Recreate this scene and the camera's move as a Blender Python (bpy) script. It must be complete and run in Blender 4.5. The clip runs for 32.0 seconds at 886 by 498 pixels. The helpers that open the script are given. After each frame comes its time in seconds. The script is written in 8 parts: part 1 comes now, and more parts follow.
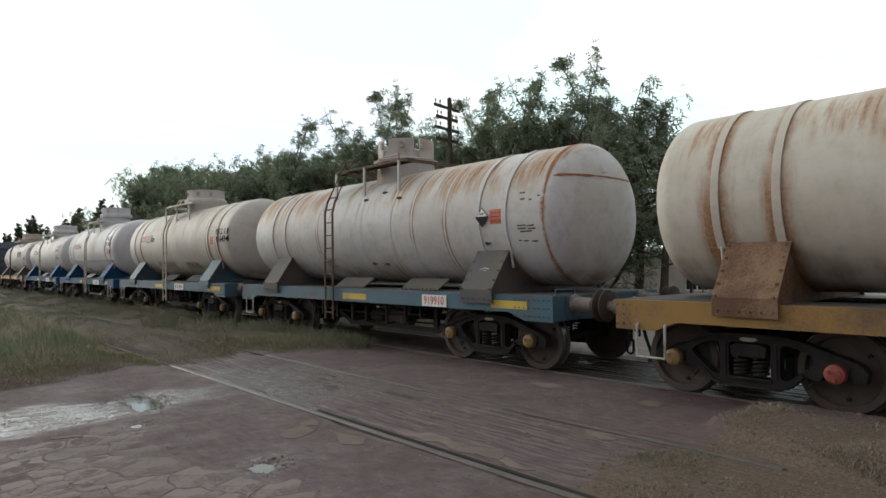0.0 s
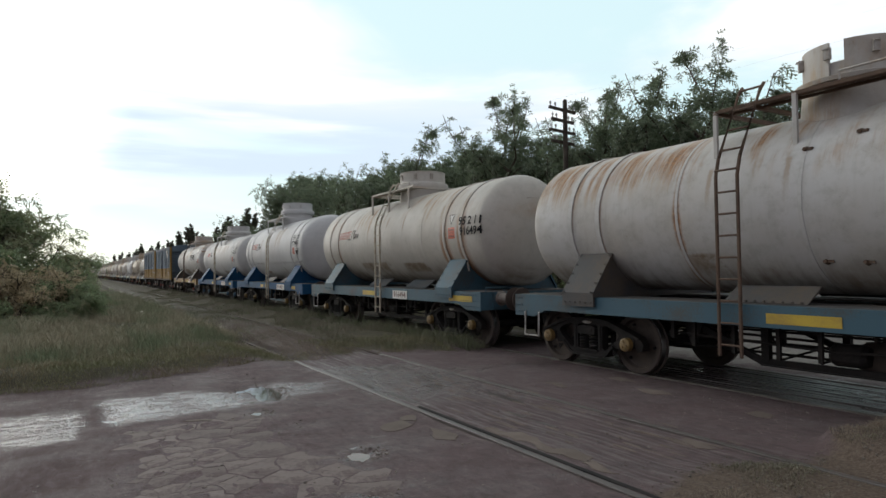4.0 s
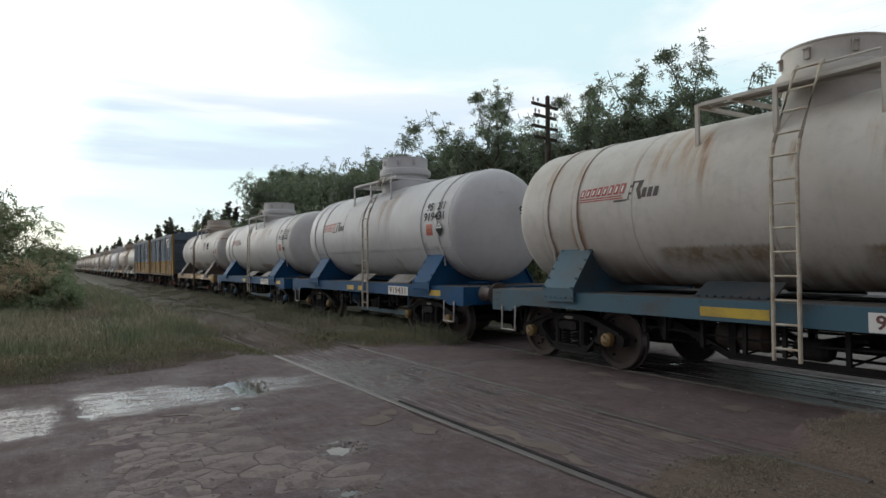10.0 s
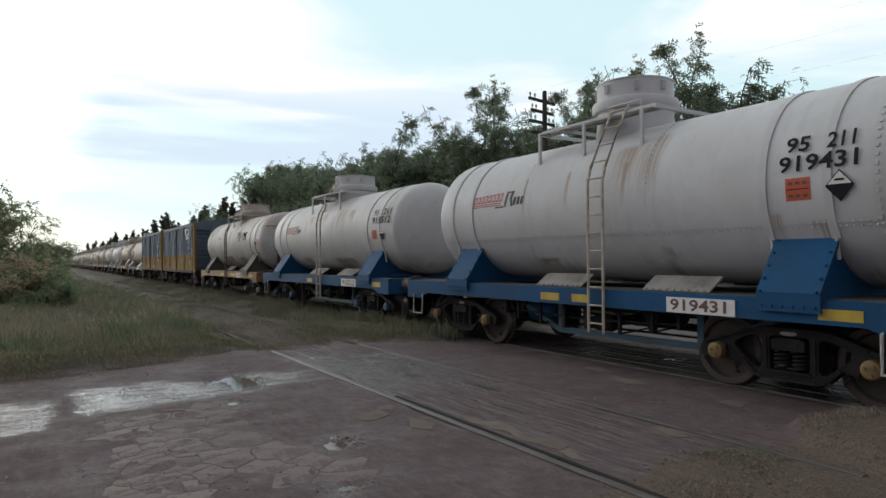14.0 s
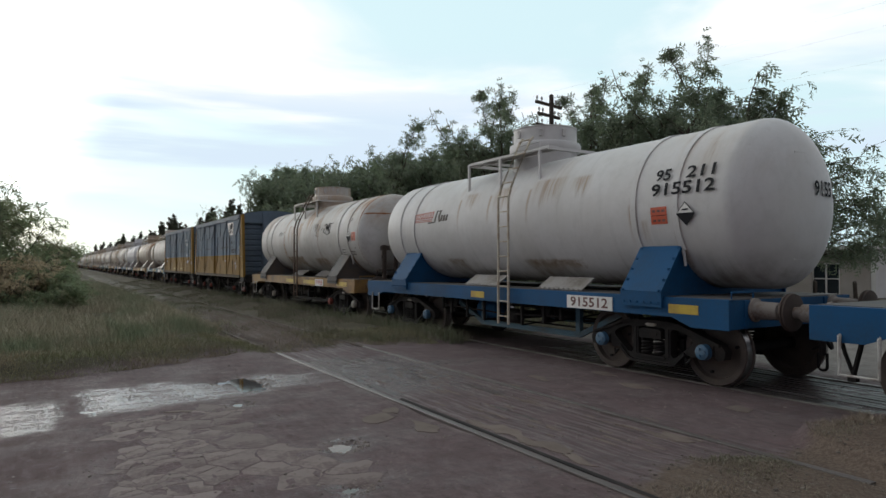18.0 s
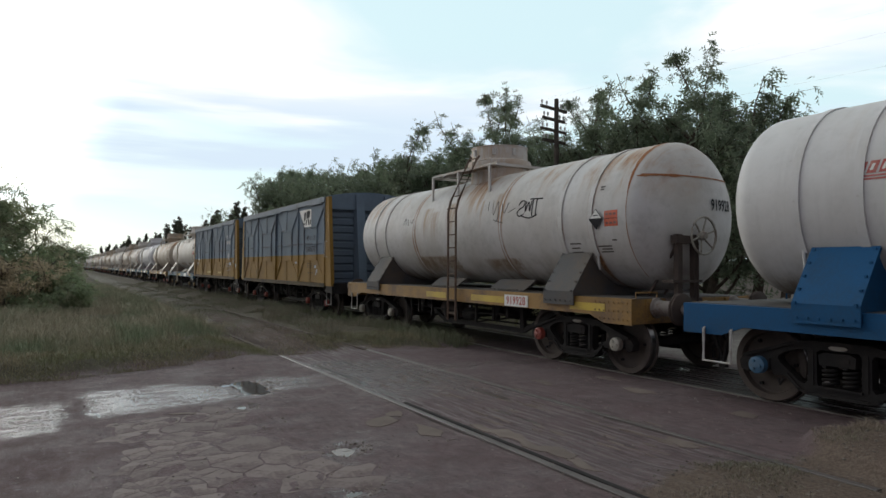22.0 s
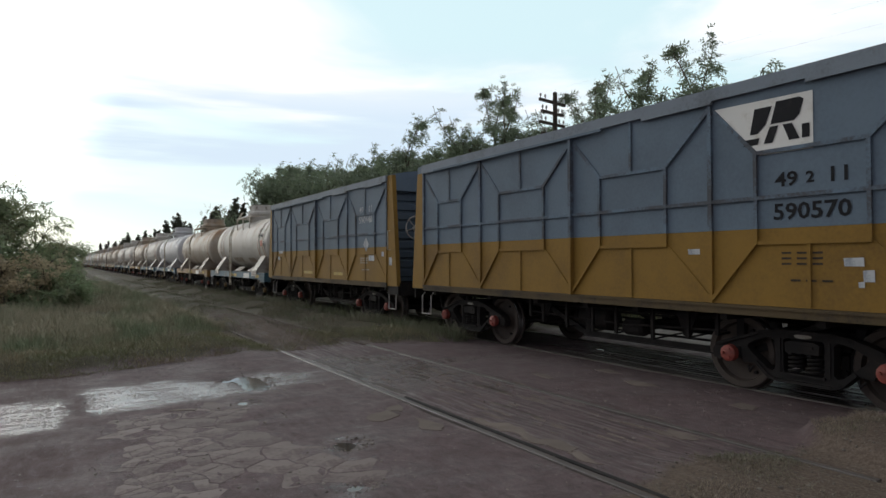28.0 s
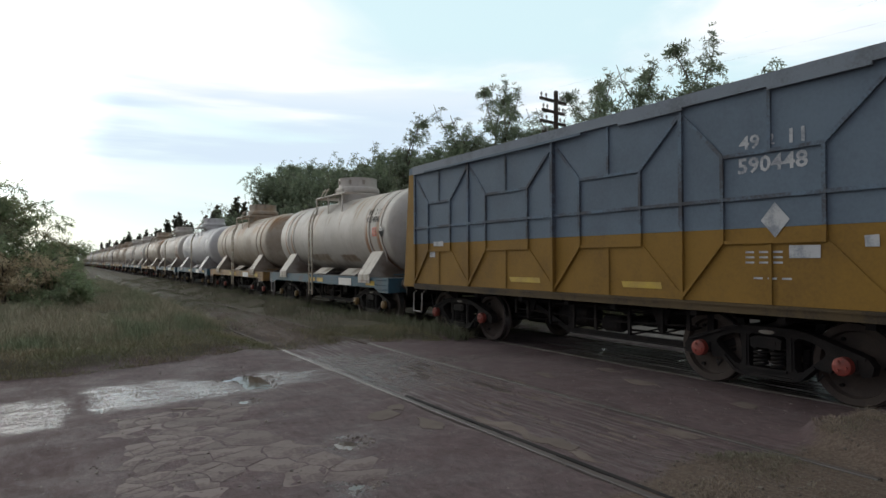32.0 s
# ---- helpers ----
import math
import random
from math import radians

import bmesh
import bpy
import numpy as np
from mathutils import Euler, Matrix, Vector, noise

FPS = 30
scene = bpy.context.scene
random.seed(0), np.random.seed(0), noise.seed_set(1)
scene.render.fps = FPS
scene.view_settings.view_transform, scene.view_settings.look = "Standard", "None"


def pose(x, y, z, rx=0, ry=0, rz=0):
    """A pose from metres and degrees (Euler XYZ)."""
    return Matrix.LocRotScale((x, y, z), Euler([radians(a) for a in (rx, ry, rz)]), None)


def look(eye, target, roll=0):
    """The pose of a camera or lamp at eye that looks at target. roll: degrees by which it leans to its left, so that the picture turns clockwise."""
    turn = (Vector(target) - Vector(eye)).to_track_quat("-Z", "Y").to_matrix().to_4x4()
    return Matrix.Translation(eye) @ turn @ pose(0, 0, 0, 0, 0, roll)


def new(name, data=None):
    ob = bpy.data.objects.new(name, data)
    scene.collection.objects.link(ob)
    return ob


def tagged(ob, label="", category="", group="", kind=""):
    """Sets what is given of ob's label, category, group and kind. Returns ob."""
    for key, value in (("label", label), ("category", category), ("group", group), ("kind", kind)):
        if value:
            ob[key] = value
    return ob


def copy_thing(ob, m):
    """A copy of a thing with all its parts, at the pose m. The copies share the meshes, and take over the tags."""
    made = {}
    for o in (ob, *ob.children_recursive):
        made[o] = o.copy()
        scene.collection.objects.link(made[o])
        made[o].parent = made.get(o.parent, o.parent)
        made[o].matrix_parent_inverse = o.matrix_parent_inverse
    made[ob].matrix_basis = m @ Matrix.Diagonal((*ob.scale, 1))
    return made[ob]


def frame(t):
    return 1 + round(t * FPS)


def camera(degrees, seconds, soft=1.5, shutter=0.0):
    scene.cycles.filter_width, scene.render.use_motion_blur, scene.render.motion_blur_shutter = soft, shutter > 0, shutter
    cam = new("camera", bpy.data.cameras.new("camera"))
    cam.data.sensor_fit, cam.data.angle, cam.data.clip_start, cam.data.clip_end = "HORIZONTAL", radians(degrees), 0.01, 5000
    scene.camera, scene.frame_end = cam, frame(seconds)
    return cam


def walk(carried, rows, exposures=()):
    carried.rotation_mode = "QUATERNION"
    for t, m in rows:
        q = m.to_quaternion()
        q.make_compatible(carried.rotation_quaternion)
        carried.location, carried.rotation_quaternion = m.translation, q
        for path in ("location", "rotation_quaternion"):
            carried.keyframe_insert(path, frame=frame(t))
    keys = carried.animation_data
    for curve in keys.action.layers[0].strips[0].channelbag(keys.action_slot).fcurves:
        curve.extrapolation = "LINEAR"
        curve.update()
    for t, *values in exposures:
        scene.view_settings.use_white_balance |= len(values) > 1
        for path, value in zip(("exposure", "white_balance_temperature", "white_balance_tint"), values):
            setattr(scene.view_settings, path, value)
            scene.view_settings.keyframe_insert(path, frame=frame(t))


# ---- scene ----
cam = camera(69.27, 32.0)
PATH = (
    (0.0, -0.188, 0.346, 1.646, -41.24, 1.35, -0.64),
    (0.5, -0.087, 0.272, 1.626, -38.31, 0.78, 0.02),
    (1.0, -0.025, 0.096, 1.622, -35.22, 0.15, -0.60),
    (1.5, 0.017, 0.008, 1.614, -34.85, -0.40, -0.71),
    (2.0, 0.021, 0.004, 1.626, -34.02, -0.66, -0.32),
    (2.5, -0.002, 0.007, 1.630, -32.60, 0.33, -1.63),
    (3.0, -0.013, -0.001, 1.626, -31.14, 1.45, -0.85),
    (3.5, -0.020, -0.001, 1.632, -29.78, 1.95, -0.72),
    (5.5, 0.000, 0.000, 1.620, -31.95, 0.99, -0.11),
    (6.0, 0.000, 0.000, 1.620, -32.39, 0.97, -0.11),
    (6.5, 0.000, 0.000, 1.620, -32.56, 0.91, 0.03),
    (7.0, 0.000, 0.000, 1.620, -32.57, 0.89, 0.15),
    (7.5, 0.000, 0.000, 1.620, -32.15, 1.01, 0.16),
    (8.0, 0.000, 0.000, 1.620, -31.74, 1.10, -0.04),
    (8.5, 0.000, 0.000, 1.620, -31.44, 1.22, -0.00),
    (9.0, 0.000, 0.000, 1.620, -31.45, 1.22, 0.04),
    (9.5, 0.000, 0.000, 1.620, -31.47, 1.36, -0.31),
    (10.0, 0.000, 0.000, 1.620, -31.57, 1.39, -0.32),
    (10.5, 0.000, 0.000, 1.620, -31.79, 1.36, -0.13),
    (11.0, 0.000, 0.000, 1.620, -31.97, 1.31, 0.07),
    (11.5, 0.000, 0.000, 1.620, -32.11, 1.36, -0.06),
    (12.0, 0.000, 0.000, 1.620, -32.15, 1.42, -0.04),
    (12.5, 0.000, 0.000, 1.620, -32.07, 1.46, -0.22),
    (13.0, 0.000, 0.000, 1.620, -31.89, 1.26, -0.42),
    (13.5, 0.000, 0.000, 1.620, -31.84, 1.05, -0.34),
    (15.5, 0.000, 0.000, 1.620, -31.86, 0.90, -0.34),
    (16.0, 0.000, 0.000, 1.620, -31.59, 0.97, -0.35),
    (16.5, 0.000, 0.000, 1.620, -31.35, 1.09, -0.28),
    (17.0, 0.000, 0.000, 1.620, -31.32, 1.17, -0.15),
    (17.5, 0.000, 0.000, 1.620, -31.36, 1.28, 0.00),
    (18.0, 0.000, 0.000, 1.620, -31.31, 1.25, 0.00),
    (18.5, 0.000, 0.000, 1.620, -31.22, 1.22, -0.12),
    (19.0, 0.000, 0.000, 1.620, -31.15, 1.27, 0.12),
    (19.5, 0.000, 0.000, 1.620, -30.99, 1.36, -0.01),
    (20.0, 0.000, 0.000, 1.620, -30.90, 1.52, -0.15),
    (20.5, 0.000, 0.000, 1.620, -31.05, 1.71, -0.04),
    (21.0, 0.000, 0.000, 1.620, -31.08, 1.73, 0.15),
    (21.5, 0.000, 0.000, 1.620, -30.98, 1.65, 0.14),
    (22.0, 0.000, 0.000, 1.620, -30.92, 1.57, 0.28),
    (22.5, 0.000, 0.000, 1.620, -30.73, 1.59, 0.03),
    (23.0, 0.000, 0.000, 1.620, -30.66, 1.56, -0.01),
    (23.5, 0.000, 0.000, 1.620, -30.75, 1.47, -0.04),
    (24.0, 0.000, 0.000, 1.620, -30.79, 1.52, -0.53),
    (24.5, 0.000, 0.000, 1.620, -30.72, 1.69, -0.76),
    (26.5, 0.000, 0.000, 1.620, -31.39, 0.76, -0.46),
    (27.0, 0.000, 0.000, 1.620, -31.35, 0.81, -0.23),
    (27.5, 0.000, 0.000, 1.620, -31.17, 0.96, -0.35),
    (28.0, 0.000, 0.000, 1.620, -30.97, 1.08, -0.15),
    (28.5, 0.000, 0.000, 1.620, -30.81, 1.13, -0.21),
    (29.0, 0.000, 0.000, 1.620, -30.57, 1.16, -0.36),
    (29.5, 0.000, 0.000, 1.620, -30.57, 1.13, -0.33),
    (30.0, 0.000, 0.000, 1.620, -30.76, 1.17, -0.04),
    (30.5, 0.000, 0.000, 1.620, -30.93, 1.16, -0.10),
    (31.0, 0.000, 0.000, 1.620, -31.04, 1.10, -0.14),
    (31.5, 0.000, 0.000, 1.620, -31.00, 1.04, -0.22),
    (32.0, 0.000, 0.000, 1.620, -30.89, 0.98, -0.17),
)
# how far the train has rolled, one value a second
TRAVEL = (-38.22, -36.49, -34.73, -32.94, -31.11, -29.26, -27.39, -25.49, -23.56, -21.60, -19.62, -17.60, -15.55, -13.47, -11.34, -9.17, -6.96, -4.70, -2.39, -0.03, 2.37, 4.83, 7.33, 9.88, 12.47, 15.11, 17.78, 20.49, 23.22, 25.98, 28.76, 31.55, 34.35)
walk(cam, [(t, pose(x, y, z, 90 + pitch, 0, yaw) @ pose(0, 0, 0, 0, 0, roll)) for t, x, y, z, yaw, pitch, roll in PATH],
     exposures=[(0, 0.46, 6950, 12), (2.0, 0.34, 6950, 12), (5.0, 0.04, 6680, 12), (32, 0.04, 6680, 12)])

TRACK_X = 8.43          # centre line of the train's track
SIDING = (3.46, 5.14)   # rail lines of the paved-in siding
GAUGE = 1.676

# ---- sky and sun ----
SUN_WAY = (-0.26, 0.93, 0.26)
world = bpy.data.worlds.new("evening_sky")
scene.world = world
world.use_nodes = True
wn, wl = world.node_tree.nodes, world.node_tree.links
wn.clear()
w_out = wn.new("ShaderNodeOutputWorld")
w_bg = wn.new("ShaderNodeBackground")
w_sky = wn.new("ShaderNodeTexSky")
w_sky.sky_type = "NISHITA"
w_sky.sun_disc = False
w_sky.sun_elevation = radians(15)
w_sky.sun_rotation = radians(-16)
w_sky.air_density, w_sky.dust_density = 1.2, 2.0
w_gain = wn.new("ShaderNodeMix")
w_gain.data_type, w_gain.blend_type = "RGBA", "MULTIPLY"
w_gain.inputs[0].default_value = 1.0
w_gain.inputs[7].default_value = (0.10, 0.10, 0.10, 1)
w_co = wn.new("ShaderNodeTexCoord")
w_map = wn.new("ShaderNodeMapping")
w_map.inputs["Scale"].default_value = (1.0, 1.0, 4.2)
w_map.inputs["Location"].default_value = (0.62, 0.35, 0.55)
w_n1 = wn.new("ShaderNodeTexNoise")
w_n1.inputs["Scale"].default_value = 1.7
w_n1.inputs["Detail"].default_value = 6
w_n1.inputs["Roughness"].default_value = 0.5
w_n1.inputs["Distortion"].default_value = 0.6
w_ramp = wn.new("ShaderNodeMapRange")
w_ramp.interpolation_type = "SMOOTHSTEP"
w_ramp.inputs["From Min"].default_value, w_ramp.inputs["From Max"].default_value = 0.42, 0.62
# blue gaps between the clouds: clear sky seen through thin veil
w_veil = wn.new("ShaderNodeMix")
w_veil.data_type = "RGBA"
w_veil.inputs[0].default_value = 0.86
w_veil.inputs[7].default_value = (0.71, 0.96, 1.03, 1)
w_mix = wn.new("ShaderNodeMix")
w_mix.data_type = "RGBA"
w_mix.inputs[7].default_value = (1.07, 1.09, 1.10, 1)
# the clouds are brightest towards the low sun and duller away from it
w_dot = wn.new("ShaderNodeVectorMath")
w_dot.operation = "DOT_PRODUCT"
w_dot.inputs[1].default_value = (0.38, 0.86, 0.30)
w_fall = wn.new("ShaderNodeMapRange")
w_fall.interpolation_type = "SMOOTHSTEP"
w_fall.inputs["From Min"].default_value, w_fall.inputs["From Max"].default_value = -0.40, 0.50
w_fall.inputs["To Min"].default_value, w_fall.inputs["To Max"].default_value = 0.42, 1.02
wl.new(w_co.outputs["Generated"], w_map.inputs["Vector"])
wl.new(w_co.outputs["Generated"], w_dot.inputs[0])
wl.new(w_dot.outputs["Value"], w_fall.inputs["Value"])
wl.new(w_map.outputs["Vector"], w_n1.inputs["Vector"])
wl.new(w_n1.outputs["Fac"], w_ramp.inputs["Value"])
wl.new(w_ramp.outputs["Result"], w_mix.inputs[0])
# long grey-blue streaks of cloud low over the horizon
w_map2 = wn.new("ShaderNodeMapping")
w_map2.inputs["Scale"].default_value = (1.1, 1.1, 11.0)
w_map2.inputs["Location"].default_value = (0.9, 0.75, 0.35)
w_n2 = wn.new("ShaderNodeTexNoise")
w_n2.inputs["Scale"].default_value = 1.6
w_n2.inputs["Detail"].default_value = 5
w_str = wn.new("ShaderNodeMapRange")
w_str.interpolation_type = "SMOOTHSTEP"
w_str.inputs["From Min"].default_value, w_str.inputs["From Max"].default_value = 0.45, 0.62
w_sep = wn.new("ShaderNodeSeparateXYZ")
w_low = wn.new("ShaderNodeMapRange")
w_low.interpolation_type = "SMOOTHSTEP"
w_low.inputs["From Min"].default_value, w_low.inputs["From Max"].default_value = 0.02, 0.16
w_top = wn.new("ShaderNodeMapRange")
w_top.interpolation_type = "SMOOTHSTEP"
w_top.inputs["From Min"].default_value, w_top.inputs["From Max"].default_value = 0.34, 0.20
w_m1 = wn.new("ShaderNodeMath")
w_m1.operation = "MULTIPLY"
w_m2 = wn.new("ShaderNodeMath")
w_m2.operation = "MULTIPLY"
w_band = wn.new("ShaderNodeMix")
w_band.data_type = "RGBA"
w_band.inputs[7].default_value = (0.66, 0.81, 0.95, 1)
wl.new(w_co.outputs["Generated"], w_map2.inputs["Vector"])
wl.new(w_map2.outputs["Vector"], w_n2.inputs["Vector"])
wl.new(w_n2.outputs["Fac"], w_str.inputs["Value"])
wl.new(w_co.outputs["Generated"], w_sep.inputs["Vector"])
wl.new(w_sep.outputs["Z"], w_low.inputs["Value"])
wl.new(w_sep.outputs["Z"], w_top.inputs["Value"])
wl.new(w_low.outputs["Result"], w_m1.inputs[0])
wl.new(w_top.outputs["Result"], w_m1.inputs[1])
wl.new(w_m1.outputs[0], w_m2.inputs[0])
wl.new(w_str.outputs["Result"], w_m2.inputs[1])
wl.new(w_m2.outputs[0], w_band.inputs[0])
wl.new(w_mix.outputs[2], w_band.inputs[6])
wl.new(w_sky.outputs["Color"], w_gain.inputs[6])
wl.new(w_gain.outputs[2], w_veil.inputs[6])
wl.new(w_veil.outputs[2], w_mix.inputs[6])
# light from the side away from the sun is bluer
w_cool = wn.new("ShaderNodeMix")
w_cool.data_type = "RGBA"
w_cool.inputs[6].default_value = (1.17, 0.94, 1.12, 1)
w_cool.inputs[7].default_value = (1.0, 1.0, 1.0, 1)
w_tint = wn.new("ShaderNodeMix")
w_tint.data_type, w_tint.blend_type = "RGBA", "MULTIPLY"
w_tint.inputs[0].default_value = 1.0
wl.new(w_fall.outputs["Result"], w_cool.inputs[0])
wl.new(w_band.outputs[2], w_tint.inputs[6])
wl.new(w_cool.outputs[2], w_tint.inputs[7])
wl.new(w_tint.outputs[2], w_bg.inputs["Color"])
# the glow of the veiled sun
w_sun = wn.new("ShaderNodeVectorMath")
w_sun.operation = "DOT_PRODUCT"
w_sun.inputs[1].default_value = SUN_WAY
w_glow = wn.new("ShaderNodeMapRange")
w_glow.interpolation_type = "SMOOTHSTEP"
w_glow.inputs["From Min"].default_value, w_glow.inputs["From Max"].default_value = 0.94, 1.0
w_glow.inputs["To Min"].default_value, w_glow.inputs["To Max"].default_value = 0.0, 2.4
w_add = wn.new("ShaderNodeMath")
w_add.operation = "ADD"
wl.new(w_co.outputs["Generated"], w_sun.inputs[0])
wl.new(w_sun.outputs["Value"], w_glow.inputs["Value"])
wl.new(w_fall.outputs["Result"], w_add.inputs[0])
wl.new(w_glow.outputs["Result"], w_add.inputs[1])
wl.new(w_add.outputs[0], w_bg.inputs["Strength"])
wl.new(w_bg.outputs["Background"], w_out.inputs["Surface"])
sun = new("sun", bpy.data.lights.new("sun", "SUN"))
sun.data.energy, sun.data.angle, sun.data.color = 0.3, radians(25), (1.0, 0.93, 0.84)
sun.matrix_world = look(Vector(SUN_WAY) * 50, (0, 0, 0))


# ---- materials ----
MATS = {}


def node_mat(name):
    m = bpy.data.materials.new(name)
    m.use_nodes = True
    n, l = m.node_tree.nodes, m.node_tree.links
    n.clear()
    out = n.new("ShaderNodeOutputMaterial")
    b = n.new("ShaderNodeBsdfPrincipled")
    l.new(b.outputs["BSDF"], out.inputs["Surface"])
    MATS[name] = m
    return m, n, l, b


def coords(n, l, scale, kind="Object"):
    co = n.new("ShaderNodeTexCoord")
    mp = n.new("ShaderNodeMapping")
    mp.inputs["Scale"].default_value = scale
    l.new(co.outputs[kind], mp.inputs["Vector"])
    return mp.outputs["Vector"]


def noise_tex(n, l, vec, scale, detail=4, rough=0.55, distortion=0.0):
    t = n.new("ShaderNodeTexNoise")
    t.inputs["Scale"].default_value = scale
    t.inputs["Detail"].default_value = detail
    t.inputs["Roughness"].default_value = rough
    t.inputs["Distortion"].default_value = distortion
    l.new(vec, t.inputs["Vector"])
    return t.outputs["Fac"]


def ramp(n, l, fac, lo, hi, invert=False):
    r = n.new("ShaderNodeMapRange")
    r.interpolation_type = "SMOOTHSTEP"
    r.inputs["From Min"].default_value, r.inputs["From Max"].default_value = lo, hi
    r.inputs["To Min"].default_value, r.inputs["To Max"].default_value = (1, 0) if invert else (0, 1)
    l.new(fac, r.inputs["Value"])
    return r.outputs["Result"]


def math_n(n, l, op, a, b):
    m = n.new("ShaderNodeMath")
    m.operation = op
    for i, v in ((0, a), (1, b)):
        if isinstance(v, (int, float)):
            m.inputs[i].default_value = v
        else:
            l.new(v, m.inputs[i])
    return m.outputs[0]


def mix_c(n, l, fac, a, b):
    m = n.new("ShaderNodeMix")
    m.data_type = "RGBA"
    if isinstance(fac, (int, float)):
        m.inputs[0].default_value = fac
    else:
        l.new(fac, m.inputs[0])
    for i, v in ((6, a), (7, b)):
        if isinstance(v, tuple):
            m.inputs[i].default_value = (*v, 1)
        else:
            l.new(v, m.inputs[i])
    return m.outputs[2]


def bump(n, l, b, height, strength, distance=0.01):
    k = n.new("ShaderNodeBump")
    k.inputs["Strength"].default_value = strength
    k.inputs["Distance"].default_value = distance
    l.new(height, k.inputs["Height"])
    l.new(k.outputs["Normal"], b.inputs["Normal"])


def worn(name, base, second, rough=0.6, metal=0.0, big=1.5, fine=40.0, amount=(0.4, 0.7), bumps=0.15):
    """A surface with a second colour in patches at a large and a fine scale."""
    if name in MATS:
        return MATS[name]
    m, n, l, b = node_mat(name)
    v = coords(n, l, (1, 1, 1))
    f1 = noise_tex(n, l, v, big, 6, 0.6)
    f2 = noise_tex(n, l, v, fine, 3, 0.6)
    f = math_n(n, l, "ADD", math_n(n, l, "MULTIPLY", f1, 0.7), math_n(n, l, "MULTIPLY", f2, 0.3))
    mask = ramp(n, l, f, *amount)
    col = mix_c(n, l, mask, base, second)
    l.new(col, b.inputs["Base Color"])
    b.inputs["Roughness"].default_value, b.inputs["Metallic"].default_value = rough, metal
    b.inputs["Specular IOR Level"].default_value = 0.5 if rough < 0.7 else 0.2
    bump(n, l, b, f2, bumps, 0.004)
    return m


def worn_random(name, base, second, *rest):
    """The same, lighter or darker from piece to piece."""
    m = worn(name, base, second, *rest)
    n, l = m.node_tree.nodes, m.node_tree.links
    b = n["Principled BSDF"]
    src = b.inputs["Base Color"].links[0].from_socket
    info = n.new("ShaderNodeObjectInfo")
    l.new(mix_c(n, l, math_n(n, l, "MULTIPLY", info.outputs["Random"], 0.45), src, tuple(c * 0.62 for c in second)), b.inputs["Base Color"])
    return m


